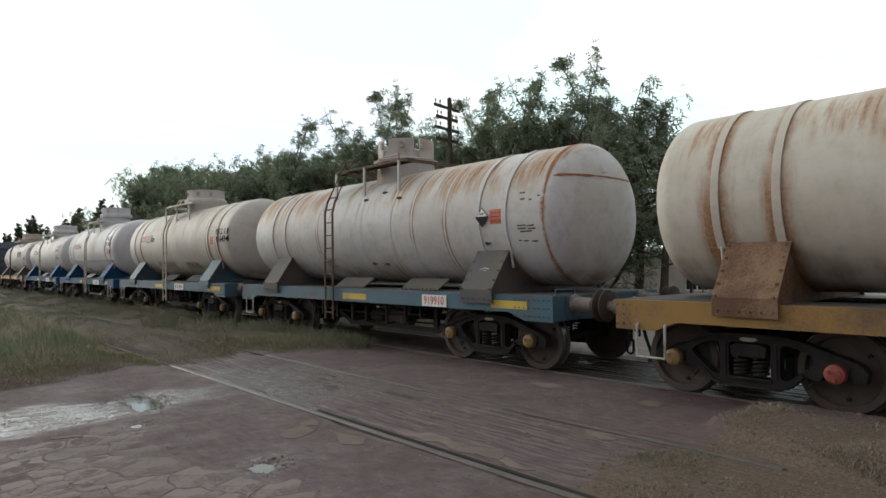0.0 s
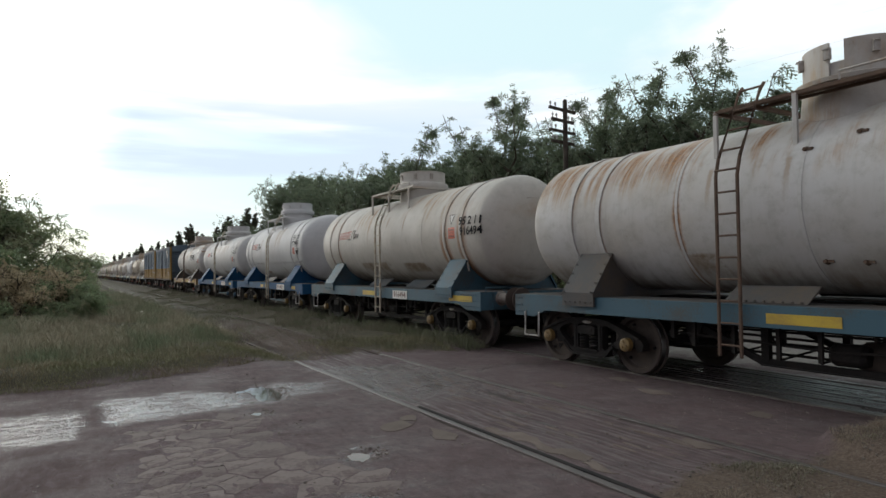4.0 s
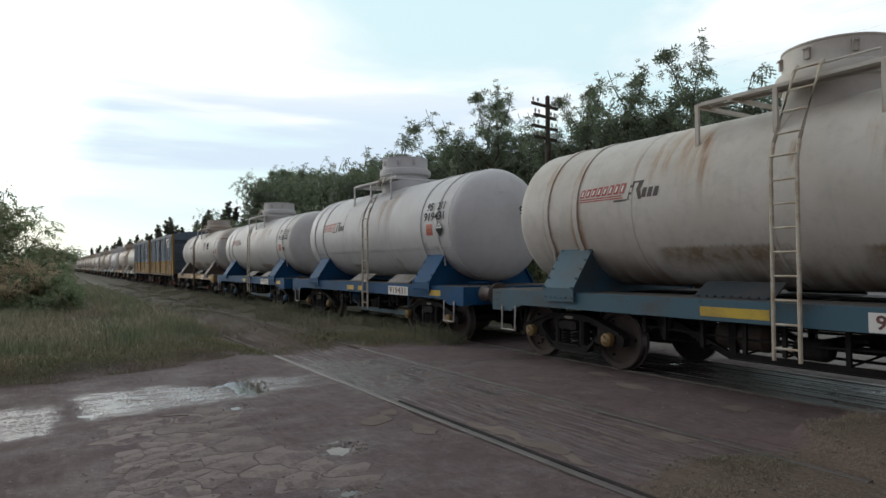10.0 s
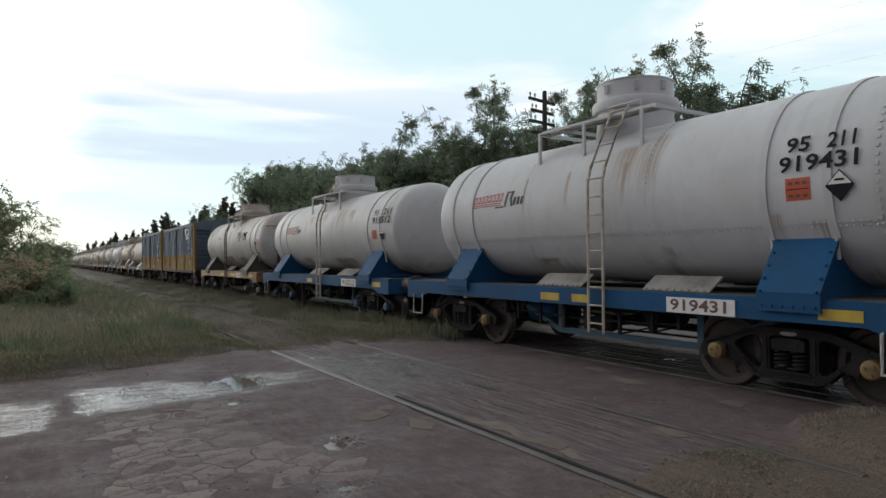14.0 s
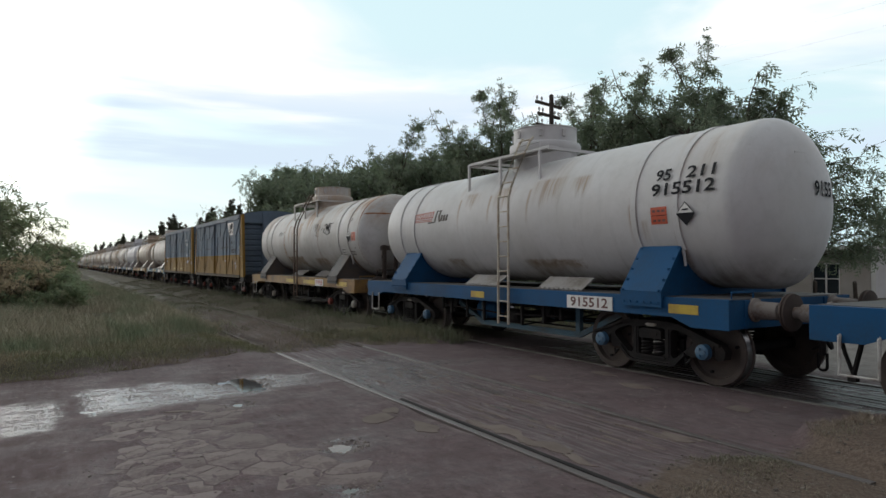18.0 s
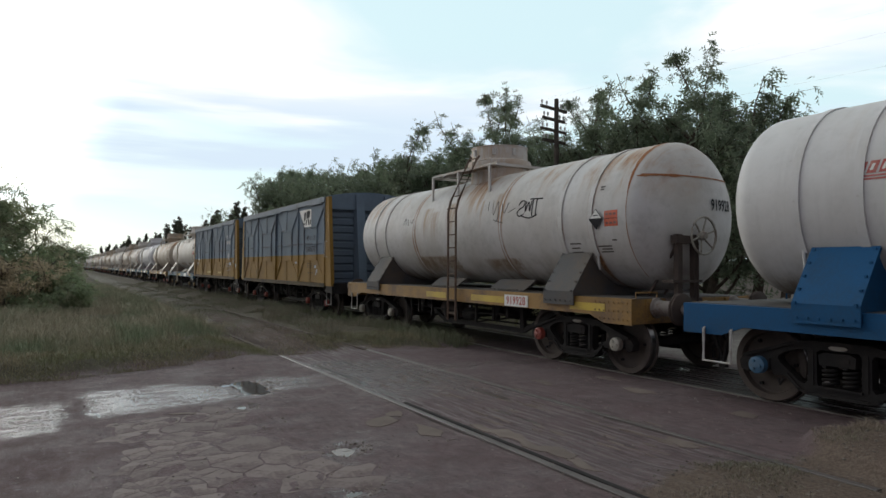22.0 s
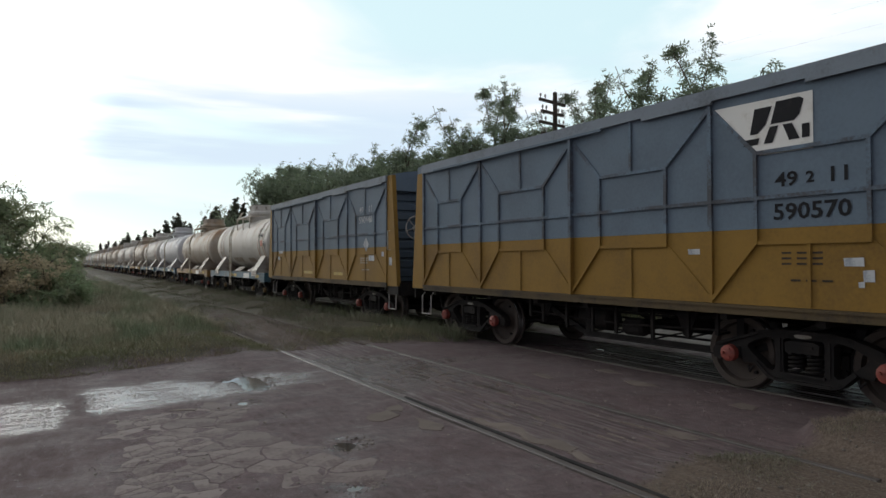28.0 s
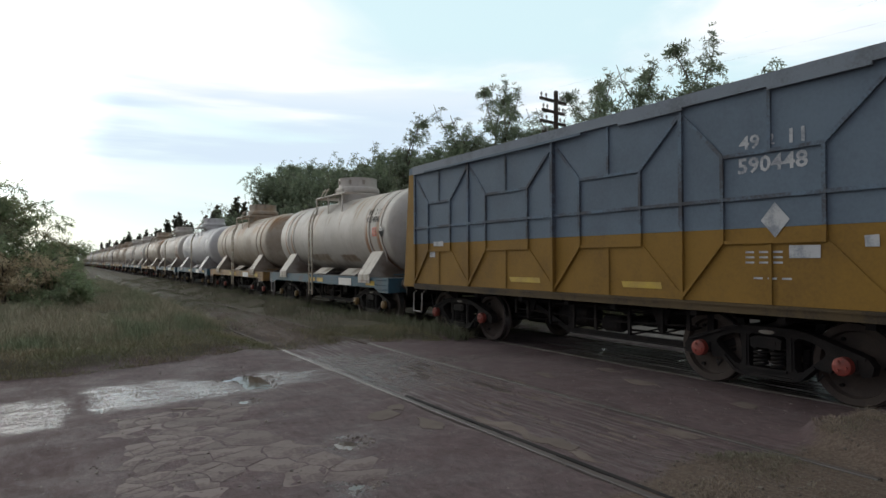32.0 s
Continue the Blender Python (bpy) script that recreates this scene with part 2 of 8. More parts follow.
def tank_paint(name, base, tint, rust=0.5, grime=0.5, seed=0.0, lines=(1.30, 1.95, 8.0, 8.66), spread=1.0, gate=0.34, spots=(), oils=(), washes=(), drips=(4.2, 5.42, 6.5)):
    """Old tank paint: streaks of rust that run down from the top and from the straps, grime low on the barrel."""
    if name in MATS:
        return MATS[name]
    m, n, l, b = node_mat(name)
    co = n.new("ShaderNodeTexCoord")
    off = n.new("ShaderNodeMapping")
    off.inputs["Location"].default_value = (seed, seed * 1.7, 0)
    l.new(co.outputs["Object"], off.inputs["Vector"])
    st = n.new("ShaderNodeMapping")
    st.inputs["Scale"].default_value = (0.4, 6.0, 0.8)
    l.new(off.outputs["Vector"], st.inputs["Vector"])
    streak = noise_tex(n, l, st.outputs["Vector"], 1.0, 5, 0.65)
    v = off.outputs["Vector"]
    patch = noise_tex(n, l, v, 0.9, 6, 0.6)
    fine = noise_tex(n, l, v, 22, 4, 0.7)
    sep = n.new("ShaderNodeSeparateXYZ")
    l.new(co.outputs["Object"], sep.inputs["Vector"])
    z = sep.outputs["Z"]
    tone = mix_c(n, l, ramp(n, l, patch, 0.3, 0.72), base, tint)
    tone = mix_c(n, l, math_n(n, l, "MULTIPLY", ramp(n, l, streak, 0.5, 0.8), 0.35), tone, tuple(c * 0.72 for c in tint))
    mott = noise_tex(n, l, v, 4.6, 6, 0.68)
    tone = mix_c(n, l, math_n(n, l, "MULTIPLY", ramp(n, l, mott, 0.44, 0.68), 0.15 + 0.27 * rust), tone, tuple(c * 0.74 for c in tint))
    tone = mix_c(n, l, math_n(n, l, "MULTIPLY", ramp(n, l, math_n(n, l, "ADD", math_n(n, l, "MULTIPLY", mott, 0.5), math_n(n, l, "MULTIPLY", fine, 0.5)), 0.60, 0.70), 0.12 + 0.4 * rust), tone, (0.20, 0.15, 0.10))
    upper = math_n(n, l, "MULTIPLY", ramp(n, l, z, 2.72, 3.30), ramp(n, l, z, 3.42, 3.62, True))
    r1 = math_n(n, l, "MULTIPLY", ramp(n, l, streak, 0.60 - 0.26 * rust, 0.80 - 0.20 * rust), upper)
    st2 = n.new("ShaderNodeMapping")
    st2.inputs["Scale"].default_value = (0.5, 19.0, 1.0)
    l.new(off.outputs["Vector"], st2.inputs["Vector"])
    thin = noise_tex(n, l, st2.outputs["Vector"], 1.0, 5, 0.7)
    r1 = math_n(n, l, "MULTIPLY", r1, math_n(n, l, "ADD", 0.30, math_n(n, l, "MULTIPLY", ramp(n, l, thin, 0.42, 0.58), 0.85)))
    st3 = n.new("ShaderNodeMapping")
    st3.inputs["Scale"].default_value = (0.3, 1.0, 0.5)
    l.new(off.outputs["Vector"], st3.inputs["Vector"])
    blotch = noise_tex(n, l, st3.outputs["Vector"], 0.75, 5, 0.62)
    gather = ramp(n, l, blotch, 0.60 - 0.16 * rust, 0.72 - 0.16 * rust)
    for u, wide in spots:
        d = math_n(n, l, "ABSOLUTE", math_n(n, l, "SUBTRACT", sep.outputs["Y"], u), 0)
        hot = ramp(n, l, math_n(n, l, "ADD", d, math_n(n, l, "MULTIPLY", math_n(n, l, "SUBTRACT", streak, 0.5), wide)), 0.25 * wide, wide, True)
        gather = math_n(n, l, "MAXIMUM", gather, hot)
    r1 = math_n(n, l, "MULTIPLY", r1, gather)
    stain = math_n(n, l, "MULTIPLY", math_n(n, l, "MULTIPLY", math_n(n, l, "MAXIMUM", ramp(n, l, blotch, 0.50, 0.62), math_n(n, l, "MULTIPLY", gather, 0.9)), ramp(n, l, math_n(n, l, "ADD", z, math_n(n, l, "MULTIPLY", streak, 0.5)), 2.85, 3.35)), 0.65 * rust)
    tone = mix_c(n, l, math_n(n, l, "MULTIPLY", stain, ramp(n, l, streak, 0.35, 0.62)), tone, (0.36, 0.22, 0.10))
    r2 = ramp(n, l, math_n(n, l, "ADD", math_n(n, l, "MULTIPLY", fine, 0.45), math_n(n, l, "MULTIPLY", patch, 0.6)), 0.74 - 0.1 * rust, 0.86 - 0.06 * rust)
    rm = math_n(n, l, "MULTIPLY", math_n(n, l, "MAXIMUM", r1, r2), min(1.0, 0.35 + rust * 0.6))
    # rust creeping from the straps, seams and head joints
    near = None
    for y in lines:
        d = math_n(n, l, "ABSOLUTE", math_n(n, l, "SUBTRACT", sep.outputs["Y"], y), 0)
        near = d if near is None else math_n(n, l, "MINIMUM", near, d)
    creep = math_n(n, l, "ADD", near, math_n(n, l, "MULTIPLY", math_n(n, l, "SUBTRACT", patch, 0.5), -0.55 * rust * spread))
    r3 = math_n(n, l, "MULTIPLY", ramp(n, l, creep, 0.012, 0.035 + 0.16 * rust * spread, True), ramp(n, l, math_n(n, l, "ADD", math_n(n, l, "MULTIPLY", fine, 0.4), math_n(n, l, "MULTIPLY", patch, 0.6)), gate, gate + 0.22))
    rm = math_n(n, l, "MAXIMUM", rm, math_n(n, l, "MULTIPLY", r3, min(0.95, 0.35 + rust * 0.7)))
    # a thin rusty line along each seam, broken here and there
    seam = math_n(n, l, "MULTIPLY", ramp(n, l, math_n(n, l, "ADD", near, math_n(n, l, "MULTIPLY", math_n(n, l, "SUBTRACT", mott, 0.5), 0.06)), 0.008, 0.034, True), ramp(n, l, mott, 0.36, 0.52))
    rm = math_n(n, l, "MAXIMUM", rm, math_n(n, l, "MULTIPLY", seam, min(0.85, 0.9 * rust)))
    if gate < 0.3:
        band = math_n(n, l, "MULTIPLY", ramp(n, l, math_n(n, l, "ADD", near, math_n(n, l, "MULTIPLY", math_n(n, l, "SUBTRACT", streak, 0.5), 0.34)), 0.05, 0.25, True), ramp(n, l, math_n(n, l, "ADD", z, math_n(n, l, "MULTIPLY", patch, 1.4)), 2.9, 3.9, True))
        band = math_n(n, l, "MULTIPLY", band, ramp(n, l, sep.outputs["Y"], 7.4, 7.6, gate < 0.18 and rust < 0.65))
        rm = math_n(n, l, "MAXIMUM", rm, math_n(n, l, "MULTIPLY", band, 0.92))
    rc = mix_c(n, l, ramp(n, l, fine, 0.35, 0.7), (0.33, 0.148, 0.045), (0.115, 0.048, 0.024))
    col = mix_c(n, l, rm, tone, rc)
    # thin drips below the platform legs, an oily patch low on the side
    drip = None
    for y in drips:
        d = math_n(n, l, "ABSOLUTE", math_n(n, l, "SUBTRACT", math_n(n, l, "ADD", sep.outputs["Y"], math_n(n, l, "MULTIPLY", fine, 0.05)), y + 0.02), 0)
        drip = d if drip is None else math_n(n, l, "MINIMUM", drip, d)
    dm = math_n(n, l, "MULTIPLY", ramp(n, l, drip, 0.012, 0.055, True), math_n(n, l, "MULTIPLY", ramp(n, l, math_n(n, l, "ADD", z, math_n(n, l, "MULTIPLY", streak, 0.9)), 2.75, 3.25), ramp(n, l, z, 2.98, 3.04, True)))
    col = mix_c(n, l, math_n(n, l, "MULTIPLY", dm, 0.55), col, (0.26, 0.15, 0.06))
    # brown washes that run down from the fittings: along, half width, from, to
    wob = math_n(n, l, "MULTIPLY", math_n(n, l, "SUBTRACT", streak, 0.5), 0.9)
    for u, half, z1, z0 in washes:
        d = math_n(n, l, "ABSOLUTE", math_n(n, l, "SUBTRACT", math_n(n, l, "ADD", sep.outputs["Y"], math_n(n, l, "MULTIPLY", wob, half)), u), 0)
        wm = math_n(n, l, "MULTIPLY", ramp(n, l, d, 0.15 * half, half, True), ramp(n, l, math_n(n, l, "ADD", z, wob), z0, z0 + 0.8 * (z1 - z0)))
        wm = math_n(n, l, "MULTIPLY", math_n(n, l, "MULTIPLY", wm, ramp(n, l, z, z1 - 0.03, z1 + 0.05, True)), math_n(n, l, "ADD", 0.35, math_n(n, l, "MULTIPLY", ramp(n, l, thin, 0.40, 0.60), 0.6)))
        col = mix_c(n, l, math_n(n, l, "MULTIPLY", wm, 0.72), col, (0.235, 0.135, 0.058))
    # oily patches low on the side: from, to, upper and lower edge
    for u0, u1, z1, z0 in oils:
        along = math_n(n, l, "ADD", sep.outputs["Y"], math_n(n, l, "MULTIPLY", math_n(n, l, "SUBTRACT", mott, 0.5), 0.7))
        om = math_n(n, l, "MULTIPLY", ramp(n, l, along, u0 - 0.08, u0 + 0.2), ramp(n, l, along, u1 - 0.2, u1 + 0.08, True))
        up = math_n(n, l, "ADD", z, math_n(n, l, "MULTIPLY", math_n(n, l, "SUBTRACT", thin, 0.5), 0.10))
        om = math_n(n, l, "MULTIPLY", om, math_n(n, l, "MULTIPLY", ramp(n, l, up, z1 - 0.02, z1 + 0.04, True), ramp(n, l, up, z0 - 0.12, z0 + 0.10)))
        om = math_n(n, l, "MULTIPLY", om, math_n(n, l, "ADD", 0.55, math_n(n, l, "MULTIPLY", ramp(n, l, mott, 0.38, 0.6), 0.45)))
        col = mix_c(n, l, math_n(n, l, "MULTIPLY", om, 0.86), col, (0.165, 0.105, 0.052))
    low = ramp(n, l, z, 1.32, 1.88, True)
    gm = math_n(n, l, "MULTIPLY", low, ramp(n, l, math_n(n, l, "ADD", math_n(n, l, "MULTIPLY", streak, 0.4), math_n(n, l, "MULTIPLY", patch, 0.6)), 0.58 - 0.25 * grime, 0.72 - 0.15 * grime))
    col = mix_c(n, l, math_n(n, l, "MULTIPLY", gm, 0.85), col, (0.15, 0.108, 0.074))
    l.new(col, b.inputs["Base Color"])
    rr = n.new("ShaderNodeMapRange")
    rr.inputs["To Min"].default_value, rr.inputs["To Max"].default_value = 0.42, 0.75
    l.new(patch, rr.inputs["Value"])
    l.new(rr.outputs["Result"], b.inputs["Roughness"])
    b.inputs["Specular IOR Level"].default_value = 0.3
    bump(n, l, b, math_n(n, l, "ADD", math_n(n, l, "MULTIPLY", patch, 1.0), math_n(n, l, "MULTIPLY", fine, 0.05)), 0.25, 0.03)
    return m


WHITE = tank_paint("clean_white_tank_paint", (0.535, 0.53, 0.525), (0.48, 0.47, 0.458), 0.10, 0.35, 3.1, (20.0,), oils=((3.46, 3.70, 1.76, 1.60), (5.9, 6.6, 1.62, 1.52)), washes=((4.2, 0.40, 3.25, 2.6), (3.75, 0.25, 3.35, 2.3), (1.90, 0.10, 2.1, 1.75), (1.42, 0.14, 2.0, 1.7)))
WHITE_B = tank_paint("white_tank_paint", (0.535, 0.525, 0.51), (0.475, 0.46, 0.435), 0.22, 0.6, 7.7, (0.96, 1.70), 1.2, oils=((3.06, 4.6, 1.69, 1.55), (6.6, 7.3, 1.72, 1.60)), washes=((6.1, 0.35, 3.1, 2.75), (5.0, 0.45, 3.12, 2.65), (3.75, 0.55, 3.15, 2.6), (2.9, 0.30, 3.1, 2.8), (1.72, 0.12, 2.5, 1.7), (1.52, 0.09, 2.25, 1.8)))
CREAM = tank_paint("cream_tank_paint", (0.505, 0.478, 0.432), (0.435, 0.40, 0.345), 0.6, 0.7, 1.3, (1.07, 1.79, 8.45, 9.15), 1.1, 0.16, oils=((5.1, 7.0, 1.84, 1.62), (2.95, 4.3, 1.80, 1.58)), washes=((6.14, 0.07, 3.02, 2.2), (3.92, 0.07, 3.0, 2.3), (2.0, 0.10, 3.1, 2.5), (4.9, 0.12, 3.05, 2.7)), drips=(20.0,))
RUSTY = tank_paint("rust_streaked_tank_paint", (0.49, 0.482, 0.468), (0.42, 0.39, 0.345), 1.0, 0.6, 5.2, (0.37, 1.16, 1.76, 2.6, 3.54, 4.21, 7.0, 8.55, 9.2), 0.28, 0.34, ((2.7, 0.55), (3.45, 0.25), (4.15, 0.4), (7.1, 0.45), (8.1, 0.5), (1.95, 0.3)), oils=((6.5, 7.05, 1.82, 1.6),))
RUSTY_B = tank_paint("stained_white_tank_paint", (0.50, 0.492, 0.475), (0.42, 0.395, 0.36), 0.85, 0.6, 4.1, (1.06, 1.78, 3.51, 6.98, 8.55, 9.2), 0.35, oils=((5.3, 7.15, 1.86, 1.55), (3.15, 4.3, 1.78, 1.56)), washes=((5.35, 0.28, 3.05, 1.9), (6.4, 0.30, 3.0, 2.2), (6.05, 0.22, 2.9, 2.0), (3.6, 0.3, 3.1, 2.5)))
BEIGE = tank_paint("beige_tank_paint", (0.52, 0.485, 0.42), (0.44, 0.395, 0.33), 0.7, 0.6, 9.4, (8.52, 9.22, 1.3, 1.95), 1.1, 0.16)
SADDLERUST = worn("rusty_saddle_paint", (0.20, 0.125, 0.075), (0.105, 0.058, 0.036), 0.75, 0, 2.5, 40, (0.4, 0.62), 0.4)
OLDTAN = tank_paint("weathered_tan_tank_paint", (0.43, 0.385, 0.32), (0.34, 0.28, 0.21), 0.9, 0.8, 2.2)
BLUE = worn("bright_blue_frame_paint", (0.006, 0.068, 0.165), (0.013, 0.050, 0.10), 0.7, 0, 1.2, 30)
OLDBLUE = worn("faded_blue_frame_paint", (0.032, 0.086, 0.118), (0.05, 0.056, 0.054), 0.65, 0, 1.6, 30, (0.45, 0.68))
OCHRE = worn("ochre_frame_paint", (0.24, 0.130, 0.028), (0.10, 0.058, 0.032), 0.65, 0, 1.4, 30, (0.42, 0.66))
SLATE = worn("dark_slate_plate_paint", (0.030, 0.042, 0.052), (0.055, 0.052, 0.05), 0.7, 0, 2.0, 40)
CHOCKWHITE = worn("grimy_white_plate_paint", (0.30, 0.285, 0.265), (0.17, 0.145, 0.12), 0.75, 0, 2.2, 40, (0.42, 0.66))
GREYSADDLE = worn("grey_brown_saddle_paint", (0.082, 0.080, 0.079), (0.12, 0.096, 0.074), 0.7, 0, 1.8, 40)
DARKIRON = worn("oily_dark_iron", (0.012, 0.011, 0.0108), (0.028, 0.023, 0.020), 0.8, 0.0, 3, 60)
WHEELSTEEL = worn("dusty_wheel_steel", (0.062, 0.050, 0.043), (0.092, 0.072, 0.058), 0.72, 0.0, 3, 50)
TREAD = worn("polished_tread_steel", (0.35, 0.34, 0.33), (0.25, 0.23, 0.21), 0.3, 1.0, 5, 50)
RAILTOP = worn("rail_steel_worn", (0.20, 0.185, 0.17), (0.12, 0.10, 0.085), 0.38, 0.8, 2, 40)
SIDINGTOP = worn("dull_siding_steel", (0.092, 0.076, 0.068), (0.052, 0.040, 0.035), 0.42, 0.10, 2, 40)
RUSTIRON = worn("rusty_iron", (0.080, 0.060, 0.050), (0.055, 0.045, 0.040), 0.8, 0.2, 4, 50)
BUFFERGREY = worn("rusty_grey_buffer_paint", (0.19, 0.165, 0.145), (0.10, 0.062, 0.042), 0.7, 0, 4, 40, (0.45, 0.65), 0.3)
YELLOW = worn("yellow_paint", (0.46, 0.32, 0.03), (0.30, 0.19, 0.04), 0.55, 0, 3, 50)
CAPYELLOW = worn("dirty_yellow_cap_paint", (0.21, 0.13, 0.036), (0.11, 0.07, 0.034), 0.6, 0, 6, 60)
CAPRED = worn("red_cap_paint", (0.27, 0.042, 0.026), (0.13, 0.036, 0.027), 0.6, 0, 6, 60)
CAPWHITE = worn("dirty_white_cap_paint", (0.27, 0.25, 0.21), (0.13, 0.085, 0.06), 0.6, 0, 8, 70, (0.45, 0.7))
CAPBLUE = worn("blue_cap_paint", (0.035, 0.115, 0.20), (0.05, 0.08, 0.11), 0.6, 0, 6, 60)
PLATEWHITE = worn("white_plate_paint", (0.62, 0.61, 0.57), (0.42, 0.38, 0.32), 0.6, 0, 4, 60, (0.5, 0.75))
SILLBROWN = worn("grimy_brown_sill_paint", (0.085, 0.060, 0.030), (0.035, 0.028, 0.022), 0.75, 0, 1.5, 40, (0.42, 0.62))
BLACKPAINT = worn("black_stencil_paint", (0.012, 0.012, 0.014), (0.03, 0.029, 0.028), 0.78, 0, 8, 80, (0.5, 0.8))
MAROON = worn("maroon_stencil_paint", (0.10, 0.03, 0.025), (0.16, 0.09, 0.07), 0.6, 0, 8, 80)
FADEDWHITE = worn("faded_white_stencil_paint", (0.46, 0.47, 0.47), (0.21, 0.23, 0.25), 0.75, 0, 5, 50, (0.42, 0.64))
ORANGE = worn("orange_sign_paint", (0.50, 0.07, 0.022), (0.38, 0.075, 0.035), 0.5, 0, 8, 80)
REDPAINT = worn("faded_red_letter_paint", (0.33, 0.045, 0.035), (0.40, 0.17, 0.13), 0.6, 0, 8, 80)
GREYBLUE = worn("grey_blue_wagon_paint", (0.130, 0.172, 0.212), (0.100, 0.130, 0.160), 0.74, 0, 0.8, 25, (0.35, 0.7))
ROOFEDGE = worn("pale_grey_roof_edge_paint", (0.185, 0.215, 0.245), (0.12, 0.135, 0.15), 0.7, 0, 1.5, 30, (0.45, 0.7))
# wagon blue with grey-dark patches: the ribs' underside shade put into their colour
RIBBLUE = worn("shade_darkened_blue_rib_paint", (0.125, 0.172, 0.218), (0.075, 0.078, 0.085), 0.78, 0, 1.8, 30, (0.4, 0.6))
GOLD = worn("yellow_ochre_wagon_paint", (0.235, 0.134, 0.027), (0.150, 0.086, 0.025), 0.74, 0, 0.8, 25, (0.4, 0.72))
STEPGREY = worn("pale_grey_handrail_paint", (0.45, 0.44, 0.41), (0.25, 0.2, 0.16), 0.6, 0, 6, 60)
RUSTYLADDER = worn("rusty_brown_ladder_paint", (0.13, 0.085, 0.06), (0.07, 0.05, 0.04), 0.7, 0.1, 5, 60)
CREAMLADDER = worn("cream_ladder_paint", (0.46, 0.42, 0.33), (0.28, 0.19, 0.12), 0.65, 0, 5, 60)


# ---- mesh helpers ----
def box(bm, x0, x1, y0, y1, z0, z1):
    v = [bm.verts.new((x, y, z)) for x in (x0, x1) for y in (y0, y1) for z in (z0, z1)]
    for f in ((0, 1, 3, 2), (4, 6, 7, 5), (0, 4, 5, 1), (2, 3, 7, 6), (0, 2, 6, 4), (1, 5, 7, 3)):
        bm.faces.new([v[i] for i in f])
    return bm


def prism(bm, pts, axis, a, b):
    """A flat outline of (u, v) points, pushed along an axis from a to b. axis x: u = y, v = z; y: u = x, v = z; z: u = x, v = y."""
    def at(u, v, w):
        return {"x": (w, u, v), "y": (u, w, v), "z": (u, v, w)}[axis]
    lo = [bm.verts.new(at(u, v, a)) for u, v in pts]
    hi = [bm.verts.new(at(u, v, b)) for u, v in pts]
    k = len(pts)
    bm.faces.new(lo)
    bm.faces.new(hi[::-1])
    for i in range(k):
        bm.faces.new((lo[i], hi[i], hi[(i + 1) % k], lo[(i + 1) % k]))
    return bm


def turned(bm, profile, axis="y", centre=(0, 0, 0), n=24):
    """A body turned round an axis, from a profile of (place along the axis, radius)."""
    c = Vector(centre)
    rings = []
    for w, r in profile:
        ring = []
        for i in range(n):
            a = 2 * math.pi * i / n
            u, v = r * math.cos(a), r * math.sin(a)
            p = {"x": (w, u, v), "y": (u, w, v), "z": (u, v, w)}[axis]
            ring.append(bm.verts.new(c + Vector(p)))
        rings.append(ring)
    for p, q in zip(rings, rings[1:]):
        for i in range(n):
            bm.faces.new((p[i], p[(i + 1) % n], q[(i + 1) % n], q[i]))
    if profile[0][1] > 1e-4:
        bm.faces.new(rings[0][::-1])
    if profile[-1][1] > 1e-4:
        bm.faces.new(rings[-1])
    return bm


def rod(bm, pts, r=0.015, n=6):
    """A round bar along a line of points."""
    pts = [Vector(p) for p in pts]
    rings = []
    for i, p in enumerate(pts):
        d = (pts[min(i + 1, len(pts) - 1)] - pts[max(i - 1, 0)]).normalized()
        side = d.cross(Vector((0.13, 0.31, 0.94)) if abs(d.z) < 0.9 else Vector((1, 0.2, 0))).normalized()
        up = side.cross(d)
        rings.append([bm.verts.new(p + r * (math.cos(2 * math.pi * k / n) * side + math.sin(2 * math.pi * k / n) * up)) for k in range(n)])
    for p, q in zip(rings, rings[1:]):
        for k in range(n):
            bm.faces.new((p[k], p[(k + 1) % n], q[(k + 1) % n], q[k]))
    bm.faces.new(rings[0][::-1])
    bm.faces.new(rings[-1])
    return bm


def bar_yz(bm, pts, x0, x1, w):
    """A flat bar of width w that follows (y, z) points, from x0 to x1."""
    for (ya, za), (yb, zb) in zip(pts, pts[1:]):
        d = Vector((yb - ya, zb - za))
        k = Vector((-d.y, d.x)).normalized() * w / 2
        e = d.normalized() * w * 0.25
        prism(bm, [(ya - k.x - e.x, za - k.y - e.y), (yb - k.x + e.x, zb - k.y + e.y), (yb + k.x + e.x, zb + k.y + e.y), (ya + k.x - e.x, za + k.y - e.y)], "x", x0, x1)
    return bm


MESHES = {}


def mesh_of(key, make, material, smooth=False, bevel=0.0):
    k = (key, material.name)
    if k not in MESHES:
        bm = bmesh.new()
        make(bm)
        bmesh.ops.recalc_face_normals(bm, faces=bm.faces)
        if bevel:
            bmesh.ops.bevel(bm, geom=[e for e in bm.edges if e.calc_length() > bevel * 3], offset=bevel, segments=1, affect="EDGES", clamp_overlap=True)
        me = bpy.data.meshes.new(key)
        bm.to_mesh(me)
        bm.free()
        me.materials.append(material)
        if smooth:
            me.shade_smooth()
            me.set_sharp_from_angle(angle=radians(35))
        MESHES[k] = me
    return MESHES[k]


def part(name, key, make, material, parent, label="", at=None, smooth=False, bevel=0.0):
    """One mesh object under a thing or under a part. Parts of one key and material share their mesh."""
    ob = new(name, mesh_of(key, make, material, smooth, bevel))
    ob.parent = parent
    if at is not None:
        ob.matrix_basis = at
    if label:
        tagged(ob, label)
    return ob


